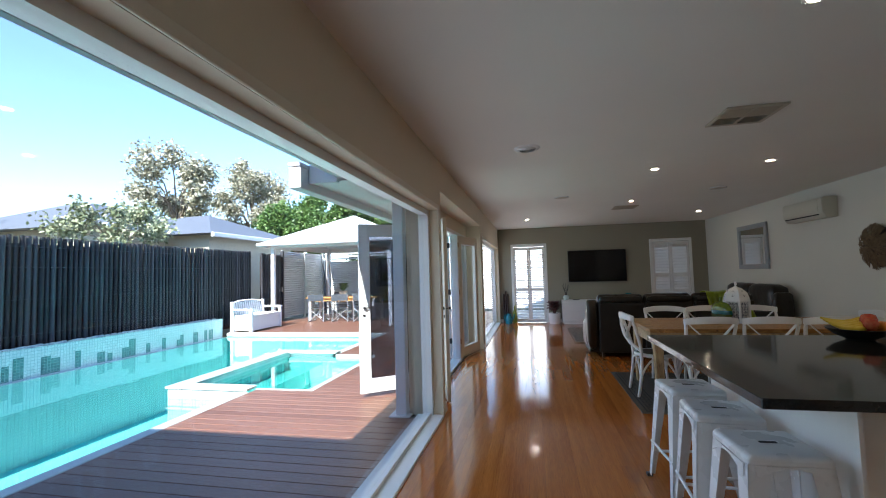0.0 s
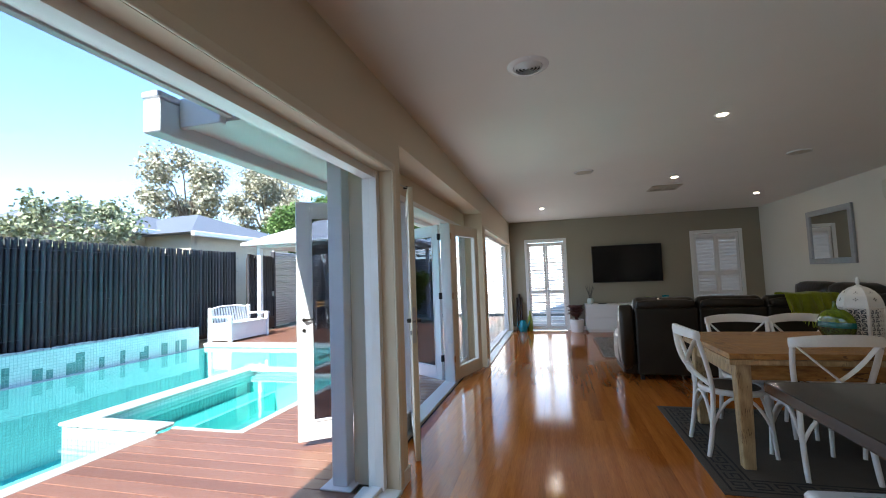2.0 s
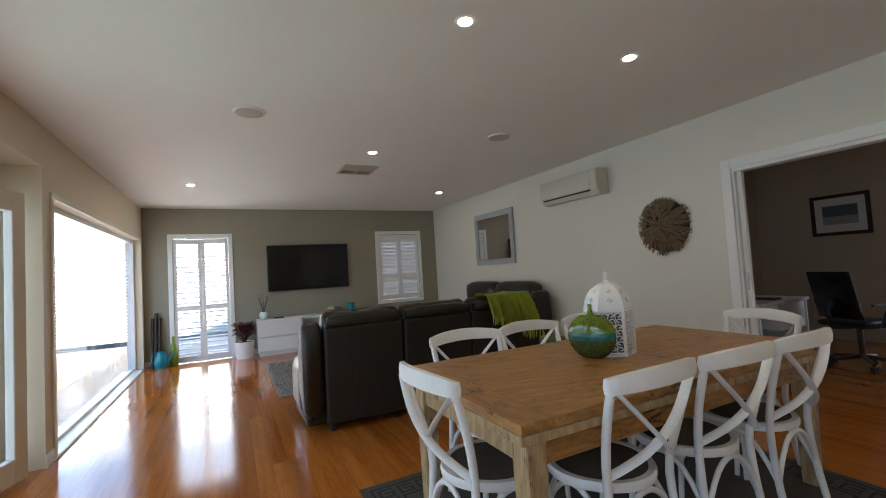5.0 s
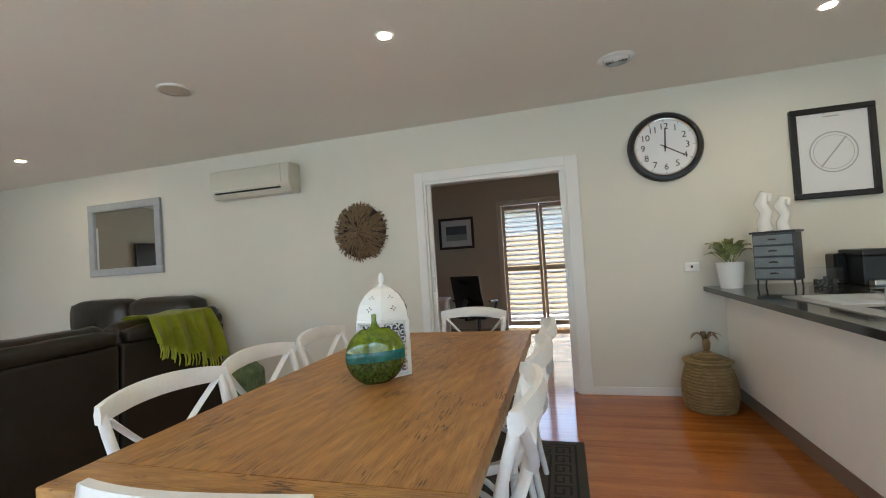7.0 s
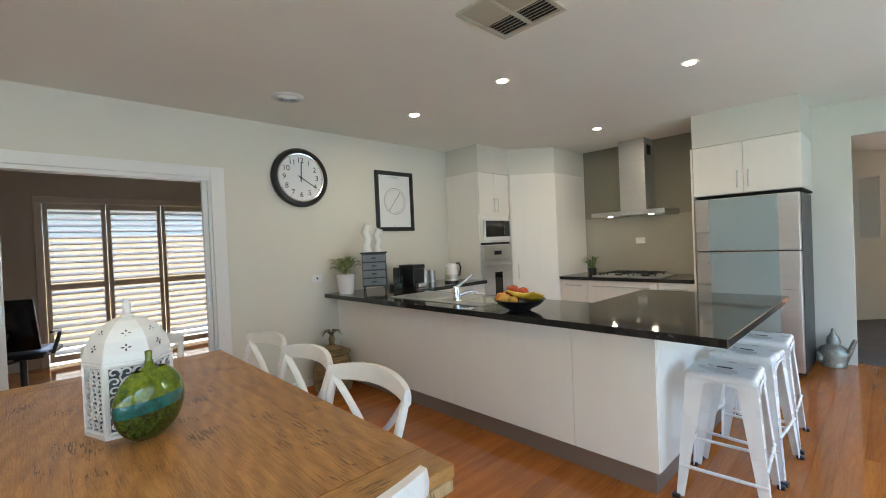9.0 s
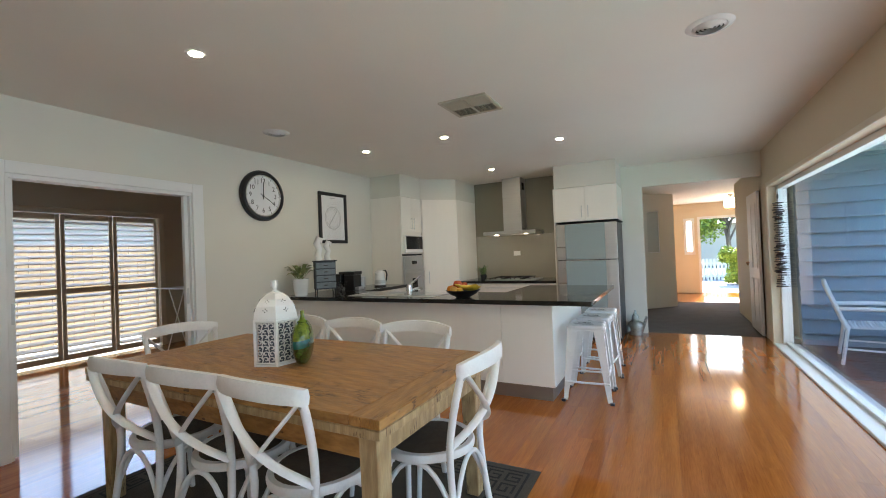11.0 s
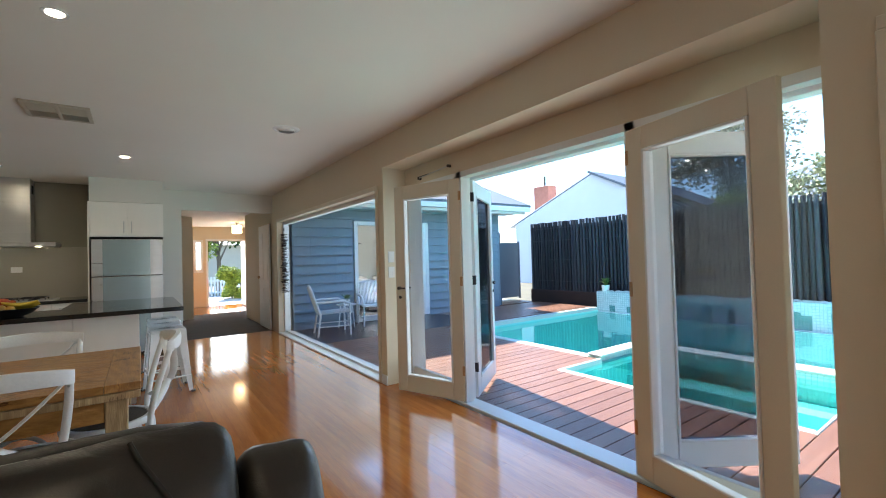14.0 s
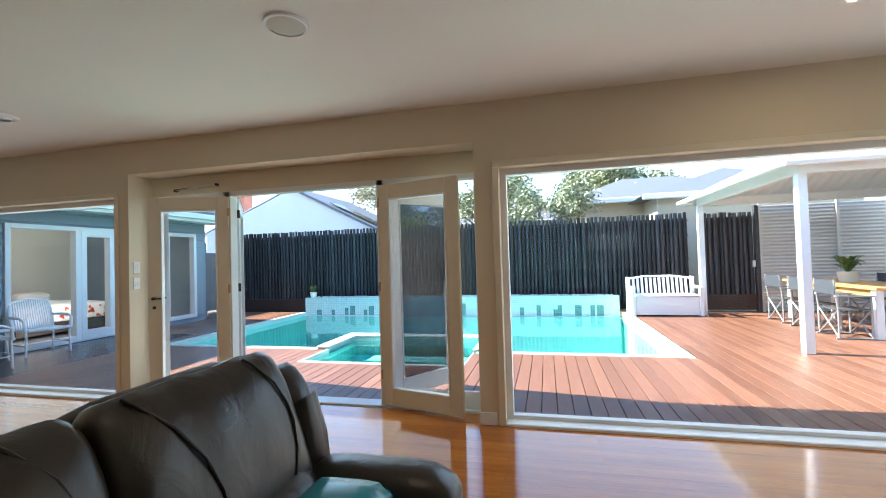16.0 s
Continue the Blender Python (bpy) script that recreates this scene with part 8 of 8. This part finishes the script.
pot_plant("potted_plant", "succulent in a white pot on the pool wall", (-8.18, 1.86, 0.36), [(0, 0), (0.08, 0), (0.10, 0.15), (0.095, 0.15), (0.085, 0.12), (0, 0.12)], CERAMIC_WHITE, LEAF, 40, 0.17, 0.20, 0.028, 15, 0.13)

bn = thing("garden_bench", "white slatted plastic storage bench by the pool", "bench", (-7.62, 10.68, DZ), -90)
part("seat_box", boxed(-0.62, -0.28, 0.03, 0.62, 0.28, 0.42, bevel=0.02, seg=2), EXT_WHITE, bn)
part("seat_lid", boxed(-0.63, -0.27, 0.425, 0.63, 0.31, 0.45, bevel=0.01), EXT_WHITE, bn)
for i in range(13):
    x = -0.54 + 0.09 * i
    b = boxed(x - 0.028, -0.30, 0.45, x + 0.028, -0.275, 0.80, bevel=0.006)
    for v in b.verts:
        v.co.y -= 0.2 * (v.co.z - 0.45)
    part("back_slat", b, EXT_WHITE, bn)
part("back_rail", tube(bmesh.new(), [(-0.62, -0.36, 0.78), (-0.3, -0.375, 0.83), (0.3, -0.375, 0.83), (0.62, -0.36, 0.78)], 0.035, 8, 0.6), EXT_WHITE, bn, smooth=60)
for s in (-1, 1):
    part("arm", boxed(s * 0.66 - 0.045, -0.34, 0.58, s * 0.66 + 0.045, 0.33, 0.63, bevel=0.015, seg=2), EXT_WHITE, bn, smooth=50)
    part("arm_post", boxed(s * 0.66 - 0.04, 0.22, 0.0, s * 0.66 + 0.04, 0.31, 0.58, bevel=0.012), EXT_WHITE, bn)
    part("arm_post", boxed(s * 0.66 - 0.04, -0.36, 0.0, s * 0.66 + 0.04, -0.27, 0.82, bevel=0.012), EXT_WHITE, bn)

gz = thing("gazebo", "white timber gazebo with a corrugated hip roof", "gazebo", (0, 0, 0), kind="structure")
GX0, GX1, GY0, GY1, GE, GT = -7.65, -3.92, 11.47, 15.1, 2.30, 3.45
for x in (GX0, GX1):
    for y in (GY0, GY1):
        part("post", boxed(x - 0.055, y - 0.055, DZ, x + 0.055, y + 0.055, GE, bevel=0.005), EXT_WHITE, gz)
for a in ((GX0 - 0.06, GY0 - 0.045, GX1 + 0.06, GY0 + 0.045), (GX0 - 0.06, GY1 - 0.045, GX1 + 0.06, GY1 + 0.045), (GX0 - 0.045, GY0 + 0.046, GX0 + 0.045, GY1 - 0.046), (GX1 - 0.045, GY0 + 0.046, GX1 + 0.045, GY1 - 0.046)):
    part("beam", boxed(a[0], a[1], GE, a[2], a[3], GE + 0.16, bevel=0.004), EXT_WHITE, gz)
cx, cy = (GX0 + GX1) / 2, (GY0 + GY1) / 2
O = 0.32
cor = [Vector((GX0 - O, GY0 - O, GE + 0.14)), Vector((GX1 + O, GY0 - O, GE + 0.14)), Vector((GX1 + O, GY1 + O, GE + 0.14)), Vector((GX0 - O, GY1 + O, GE + 0.14))]
apex = Vector((cx, cy, GT))
for i in range(4):
    a, c = cor[i], cor[(i + 1) % 4]
    b = bmesh.new()
    n = 96
    nrm = (c - a).cross(apex - a).normalized()
    rows = []
    for k in range(n + 1):
        t = k / n
        e = a.lerp(c, t)
        m = 1 - abs(2 * t - 1)
        tip = e.lerp(e + (apex - a.lerp(c, 0.5)), m)
        w = nrm * (0.012 * math.sin(k * math.pi / 2))
        rows.append((b.verts.new(e + w), b.verts.new(tip + w)))
    for p, q in zip(rows, rows[1:]):
        if (p[1].co - p[0].co).length < 1e-4 and (q[1].co - q[0].co).length < 1e-4:
            continue
        b.faces.new((p[0], q[0], q[1], p[1]))
    bmesh.ops.remove_doubles(b, verts=b.verts, dist=1e-5)
    bmesh.ops.solidify(b, geom=b.faces[:], thickness=0.012)
    part("roof_slope", b, EXT_WHITE, gz)
    part("gutter", tube(bmesh.new(), [a + Vector((0, 0, -0.03)), c + Vector((0, 0, -0.03))], 0.05, 8), EXT_WHITE, gz)
    part("rafter", tube(bmesh.new(), [a.lerp(apex, 0.08) - Vector((0, 0, 0.06)), apex - Vector((0, 0, 0.08))], 0.04, 6), EXT_WHITE, gz)
ot = thing("outdoor_table", "orange timber outdoor table with white legs", "table", (-6.1, 13.25, DZ))
for i in range(7):
    part("top_slat", boxed(-1.25, -0.45 + 0.13 * i, 0.72, 1.25, -0.45 + 0.13 * i + 0.12, 0.76, bevel=0.004), PINE, ot)
part("apron", boxed(-1.15, -0.38, 0.62, 1.15, -0.35, 0.72), PINE, ot)
part("apron", boxed(-1.15, 0.35, 0.62, 1.15, 0.38, 0.72), PINE, ot)
for x in (-1.12, 1.12):
    for y in (-0.36, 0.36):
        part("leg", boxed(x - 0.05, y - 0.05, 0, x + 0.05, y + 0.05, 0.719, bevel=0.004), EXT_WHITE, ot)


STEEL_GREY = material("grey_chair_frame", (0.34, 0.35, 0.36), 0.4, 0.5, var=0.05, scale=6, fine=90)


def director_chair(at, rz):
    c = thing("folding_chair", "grey fabric folding director chair", "chair", at, rz, group="chairs at the outdoor table")
    for s in (-1, 1):
        part("back_post", rod(bmesh.new(), (s * 0.26, -0.2, 0.42), (s * 0.26, -0.24, 0.88), 0.014), STEEL_GREY, c)
        part("arm", boxed(s * 0.26 - 0.03, -0.24, 0.62, s * 0.26 + 0.03, 0.24, 0.645, bevel=0.005), STEEL_GREY, c)
        part("arm_post", rod(bmesh.new(), (s * 0.26, 0.2, 0.02), (s * 0.26, 0.2, 0.62), 0.014), STEEL_GREY, c)
        part("back_leg", rod(bmesh.new(), (s * 0.26, -0.2, 0.02), (s * 0.26, -0.2, 0.45), 0.014), STEEL_GREY, c)
        for y in (-0.2, 0.2):
            part("cross_leg", rod(bmesh.new(), (-s * 0.25, y, 0.03), (s * 0.25, y, 0.42), 0.012), STEEL_GREY, c)
        part("runner", rod(bmesh.new(), (s * 0.26, -0.24, 0.014), (s * 0.26, 0.24, 0.014), 0.014), STEEL_GREY, c)
    part("seat", boxed(-0.25, -0.21, 0.425, 0.25, 0.21, 0.437, bevel=0.003), CHEST_BLUE, c)
    part("backrest", boxed(-0.27, -0.245, 0.66, 0.27, -0.228, 0.87, bevel=0.003), CHEST_BLUE, c)
    return c


dc = director_chair((-6.75, 12.60, DZ), 0)
for x, y, r in ((-5.95, 12.62, 4), (-5.2, 12.6, -3), (-6.7, 13.9, 180), (-5.8, 13.9, 176)):
    copy_thing(dc, pose(x, y, DZ, 0, 0, r))
pot_plant("potted_plant", "bushy plant in a cream pot on the outdoor table", (-6.2, 13.25, DZ + 0.76), [(0, 0), (0.12, 0), (0.15, 0.18), (0.145, 0.18), (0.13, 0.15), (0, 0.15)], EXT_CREAM, LEAF, 60, 0.26, 0.30, 0.035, 16, 0.16)

# bed seen in the wing
bd = thing("bed", "made bed with a floral quilt in the wing", "bed", (-4.3, -2.6, 0))
part("base", boxed(-0.9, -1.0, 0.05, 0.9, 1.0, 0.32), FENCE_BROWN, bd)
part("quilt", pad(-0.95, -1.05, 0.25, 0.95, 1.05, 0.62, 0.08, 0.03), QUILT, bd, smooth=60)
rr = random.Random(31)
b = bmesh.new()
for i in range(60):
    lathe(b, [(0, 0.0), (rr.uniform(0.02, 0.045), 0.0)], 8, (rr.uniform(-0.8, 0.8), rr.uniform(-0.9, 0.9), 0.668))
for i in range(50):
    x, z = rr.uniform(-0.85, 0.85), rr.uniform(0.3, 0.56)
    r = rr.uniform(0.02, 0.04)
    b.faces.new([b.verts.new((x + r * math.cos(k), 1.066, z + r * math.sin(k))) for k in (0, 1.26, 2.5, 3.77, 5.0)])
part("quilt_flowers", b, APPLE_RED, bd, "scattered red and green flowers", kind="stuff")
for x in (-0.45, 0.45):
    part("pillow", pad(x - 0.33, -0.95, 0.62, x + 0.33, -0.60, 0.80, 0.07, 0.03), QUILT, bd, smooth=60)
wh = thing("wall_hanging", "dark patterned hanging on a rod in the bedroom", "wall hanging", (-4.2, -4.595, 1.5))
part("rod", rod(bmesh.new(), (-0.4, 0.03, 0.33), (0.4, 0.03, 0.33), 0.012), DARK_METAL, wh)
for i in range(4):
    for j in range(3):
        part("patch", boxed(-0.24 + 0.165 * j, 0.004, -0.34 + 0.165 * i, -0.10 + 0.165 * j, 0.014, -0.20 + 0.165 * i), MIRROR_FRAME if (i + j) % 2 else FENCE_BROWN, wh)

# ---- neighbours, trees and distance ----
def house(name, label, x0, y0, x1, y1, eave, ridge, along, wall_mat, roof_mat, hip=0.0, joined=None):
    """A house with a hip roof; joined: the house whose lower wing this is."""
    h = joined or thing(name, label, "house", (0, 0, 0))
    part("wall", boxed(x0, y0, -0.2, x1, y1, eave), wall_mat, h)
    o = 0.45
    b = bmesh.new()
    if along == "y":
        m = (x0 + x1) / 2
        pts = [(x0 - o, y0 - o, eave), (x1 + o, y0 - o, eave), (x1 + o, y1 + o, eave), (x0 - o, y1 + o, eave), (m, y0 - o + hip, ridge), (m, y1 + o - hip, ridge)]
        fs = ((0, 1, 4), (1, 2, 5, 4), (2, 3, 5), (3, 0, 4, 5), (3, 2, 1, 0))
    else:
        m = (y0 + y1) / 2
        pts = [(x0 - o, y0 - o, eave), (x1 + o, y0 - o, eave), (x1 + o, y1 + o, eave), (x0 - o, y1 + o, eave), (x0 - o + hip, m, ridge), (x1 + o - hip, m, ridge)]
        fs = ((0, 1, 5, 4), (1, 2, 5), (2, 3, 4, 5), (3, 0, 4), (3, 2, 1, 0))
    v = [b.verts.new(p) for p in pts]
    for f in fs:
        b.faces.new([v[i] for i in f])
    part("roof", b, roof_mat, h)
    part("gutter", boxed(x1 + o - 0.02, y0 - o, eave - 0.12, x1 + o + 0.1, y1 + o, eave + 0.02, bevel=0.02), EXT_WHITE, h)
    return h


gh = thing("gable_house", "neighbouring white-gabled house with a dark roof edge", "house", (0, 0, 0))
b = bmesh.new()
va, vb = [[b.verts.new((x, y, z)) for y, z in ((-8.9, -0.2), (0.9, -0.2), (0.9, 2.6), (-3.9, 5.0), (-8.9, 3.0))] for x in (-16.0, -22.0)]
for i in range(5):
    b.faces.new((va[i], va[(i + 1) % 5], vb[(i + 1) % 5], vb[i]))
b.faces.new(va)
b.faces.new(vb[::-1])
part("wall", b, RENDER_WHITE, gh)
for ya, za, yb, zb, xf, th_, mt in ((-9.4, 2.85, -3.9, 5.05, -15.98, 0.05, RENDER_WHITE), (-3.9, 5.05, 1.4, 2.42, -15.7, 0.10, ROOF_GREY)):
    b = bmesh.new()
    v = [b.verts.new(p) for p in ((xf, ya, za), (xf, yb, zb), (-22.4, yb, zb), (-22.4, ya, za), (xf, ya, za + th_), (xf, yb, zb + th_), (-22.4, yb, zb + th_), (-22.4, ya, za + th_))]
    for f in ((0, 1, 2, 3), (4, 5, 6, 7), (0, 1, 5, 4), (1, 2, 6, 5), (2, 3, 7, 6), (3, 0, 4, 7)):
        b.faces.new([v[i] for i in f])
    part("roof", b, mt, gh)
for k in range(3):
    b = boxed(-17.5, -1.9 + 1.1 * k, 0, -16.2, -0.9 + 1.1 * k, 0.04)
    for q in b.verts:
        q.co.z += 5.05 - (q.co.y + 3.9) * 2.63 / 5.3 + 0.16
    part("solar_panel", b, SCREEN_BLACK, gh, "black solar panel on the roof")
ch2 = part("chimney", boxed(-18.6, -9.2, 2.8, -17.9, -8.1, 5.3, bevel=0.02), BRICK_RED, gh, "red brick chimney")
part("flue_pipe", rod(bmesh.new(), (-18.2, -8.6, 5.3), (-18.2, -8.6, 5.9), 0.06), DARK_METAL, ch2)
nh = house("grey_roofed_house", "neighbouring house with grey hip roofs and cream walls", -17.6, 9.2, -11.2, 14.6, 2.95, 4.1, "y", EXT_CREAM, ROOF_GREY, 2.3)
house("grey_roofed_house", "", -14.4, 11.1, -9.6, 15.6, 2.80, 3.78, "x", EXT_CREAM, ROOF_GREY, 2.4, joined=nh)
house("grey_roofed_house", "long neighbouring house with a pale grey roof", -26.0, 1.0, -18.0, 9.5, 3.0, 5.2, "y", EXT_CREAM, ROOF_GREY, 3.0)


def tree(name, label, at, height, radius, mat, trunk_r, seed, density, leaf, airy=0.5, low=0.35):
    """Tapered trunk, forked limbs, and clumps of small leaves with gaps between."""
    t = thing(name, label, "tree", at)
    r = random.Random(seed)
    b = bmesh.new()
    tube(b, [(0, 0, -0.2), (r.uniform(-0.1, 0.1), 0, height * 0.25), (r.uniform(-0.3, 0.3), r.uniform(-0.2, 0.2), height * 0.6)], [trunk_r, trunk_r * 0.8, trunk_r * 0.4], 8)
    tips = []
    for i in range(int(9 + 5 * density)):
        z0 = height * r.uniform(low * 0.7, 0.6)
        a = r.uniform(0, 6.28)
        d = radius * r.uniform(0.35, 1.0)
        e = Vector((d * math.cos(a), d * math.sin(a), height * r.uniform(low, 1.0)))
        e.z = min(e.z, height * (1.02 - 0.35 * (d / radius) ** 2))
        m = Vector((e.x * 0.4, e.y * 0.4, (z0 + e.z) / 2 + height * 0.05))
        tube(b, [(0, 0, z0), m, e], [trunk_r * 0.4, trunk_r * 0.22, trunk_r * 0.06], 5)
        tips += [e, m.lerp(e, 0.6), m.lerp(e, 0.8) + Vector((r.uniform(-1, 1), r.uniform(-1, 1), r.uniform(-0.5, 0.5))) * radius * 0.18]
    part("trunk", b, BARK, t, smooth=60)
    vs, fs = [], []
    for c in tips:
        cr = radius * r.uniform(0.22, 0.40)
        for i in range(int(density * 120)):
            d = Vector((r.gauss(0, 1), r.gauss(0, 1), r.gauss(0, 0.8)))
            d = d.normalized() * cr * (r.random() ** airy)
            p = c + d
            u = Vector((r.uniform(-1, 1), r.uniform(-1, 1), r.uniform(-1, 0.3))).normalized() * leaf * r.uniform(0.6, 1.3)
            w = u.cross(Vector((r.uniform(-1, 1), r.uniform(-1, 1), r.uniform(-1, 1)))).normalized() * leaf * 0.32
            k = len(vs)
            vs += [p, p + u * 0.5 + w, p + u, p + u * 0.5 - w]
            fs.append((k, k + 1, k + 2, k + 3))
    me = bpy.data.meshes.new("crown")
    me.from_pydata([tuple(v) for v in vs], [], fs)
    me.materials.append(mat)
    cr_ = new("crown", me)
    cr_.parent = t
    return t


tree("shrub_tree", "glossy broad-leaved tree behind the pole fence", (-9.9, 8.4, -0.2), 4.0, 1.2, LEAF_DULL, 0.05, 41, 1.15, 0.105, 0.9, 0.5)
tree("gum_tree", "tall pale gum tree beyond the roofs", (-28.0, 29.0, -0.2), 13.2, 3.6, LEAF_PALE, 0.22, 42, 1.7, 0.30, 0.9, 0.5)
tree("gum_tree", "tall dull green gum tree beyond the roofs", (-28.0, 38.5, -0.2), 13.6, 3.4, LEAF_PALE, 0.22, 43, 2.0, 0.28, 0.8, 0.5)
tree("leafy_tree", "bright green leafy tree beyond the gazebo", (-20.0, 33.5, -0.2), 9.8, 3.6, LEAF, 0.25, 44, 4.0, 0.26, 0.5, 0.4)
tree("leafy_tree", "bright green leafy tree beyond the gazebo", (-13.0, 34.0, -0.2), 9.0, 3.8, LEAF, 0.25, 45, 4.0, 0.26, 0.5, 0.35)
tree("gum_tree", "dull green gum tree behind the fence", (-16.0, 5.6, -0.2), 6.4, 2.2, LEAF_DULL, 0.16, 46, 1.3, 0.16, 0.9, 0.45)
tree("gum_tree", "tall gum tree behind the gabled house", (-32.0, -4.0, -0.2), 13.5, 4.6, LEAF_PALE, 0.3, 47, 1.4, 0.32, 0.9, 0.4)
tree("lime_shrub", "lime green shrub behind the fence", (-12.0, 3.5, -0.2), 3.1, 1.1, LEAF_LIME, 0.06, 48, 2.2, 0.12, 0.5, 0.4)
tree("gum_tree", "grey-green gum tree behind the houses", (-34.0, 14.0, -0.2), 10.5, 4.5, LEAF_DULL, 0.3, 49, 3.0, 0.32, 0.6, 0.4)
tree("garden_shrub", "yellow-green shrub by the corrugated fence", (-4.6, 15.0, -0.2), 2.1, 0.7, LEAF_LIME, 0.04, 50, 1.6, 0.09, 0.5, 0.25)
tree("street_tree", "green street tree beyond the front door", (-2.4, -19.0, -0.2), 5.5, 2.4, LEAF, 0.14, 51, 2.2, 0.2, 0.5, 0.35)
tree("garden_shrub", "bright green shrub beside the front path", (-1.75, -10.2, -0.2), 1.5, 0.55, LEAF_LIME, 0.04, 52, 2.0, 0.08, 0.5, 0.15)
tree("street_tree", "yellow-green street tree beyond the front fence", (-0.2, -17.0, -0.2), 5.2, 2.3, LEAF_LIME, 0.12, 53, 2.4, 0.18, 0.5, 0.3)
ff = thing("picket_fence", "white picket fence along the street", "fence", (0, -12.4, -0.2))
for i in range(36):
    part("picket", boxed(-3.2 + 0.12 * i, 0, 0.05, -3.2 + 0.12 * i + 0.07, 0.02, 0.95, bevel=0.004), EXT_WHITE, ff)
for z in (0.25, 0.75):
    part("rail", boxed(-3.2, -0.03, z, 1.1, 0.0, z + 0.06), EXT_WHITE, ff)
house("side_house", "brick house beyond the side fence", 13.0, -3.0, 20.0, 9.0, 2.6, 4.4, "y", EXT_CREAM, ROOF_GREY)
house("far_house", "house across the street with a dark roof", -6.5, -34.0, 3.0, -28.0, 2.7, 4.6, "x", EXT_CREAM, ROOF_GREY, 3.0)
# side boundary seen past the office shutters and the far door
sb = thing("paling_fence", "pale timber paling fence beside the house", "fence", (10.4, 0, 0))
for i in range(60):
    part("paling", boxed(0, -2.0 + 0.16 * i, -0.2, 0.02, -2.0 + 0.16 * i + 0.15, 1.75), PALING, sb)
pv = structure("pavement", boxed(8.06, -3, -0.2, 10.4, 14, -0.10), PAVING, "pale paving beside the house", "paving")
pv2 = structure("back_path", boxed(-1.2, 12.05, -0.2, 8.0, 15.7, -0.06), PAVING, "pale paving behind the house", "paving")
fp = structure("front_path", boxed(-2.4, -12.0, -0.2, 0.5, HE - 0.16, -0.05), PAVING, "pale paving outside the front door", "paving")

# ---- floor boards ----
FB = 0.106
rng = random.Random(12)
fl = bpy.data.objects["floor"]


def floor_board(length, cache={}):
    key = round(length, 2)
    if key not in cache:
        me = finish(boxed(0, 0, -0.018, FB - 0.0004, key - 0.0005, 0.0), "floor_board")
        me.materials.append(FLOOR_WOOD)
        cache[key] = me
    return cache[key]


def lay_floor(x0, x1, y0, y1, parent, name="floor_board"):
    x = x0
    while x < x1 - 0.02:
        y = y0 - rng.choice((0.0, 0.6, 1.2, 1.8))
        while y < y1:
            ln = rng.choice((1.8, 2.4, 3.0, 3.6))
            a, b = max(y, y0), min(y + ln, y1)
            if b - a > 0.05:
                ob = new(name, floor_board(b - a))
                ob.parent = parent
                ob.location = (x, a, 0)
            y += ln
        x += FB


lay_floor(XL - 0.002, XR, YK - 0.1, YF, fl)
lay_floor(XL - 0.002 - 2 * FB, XL - 0.01, PA, PB, fl)
lay_floor(XR + 0.002, 7.88, OY0, OY1, bpy.data.objects["office_floor"])
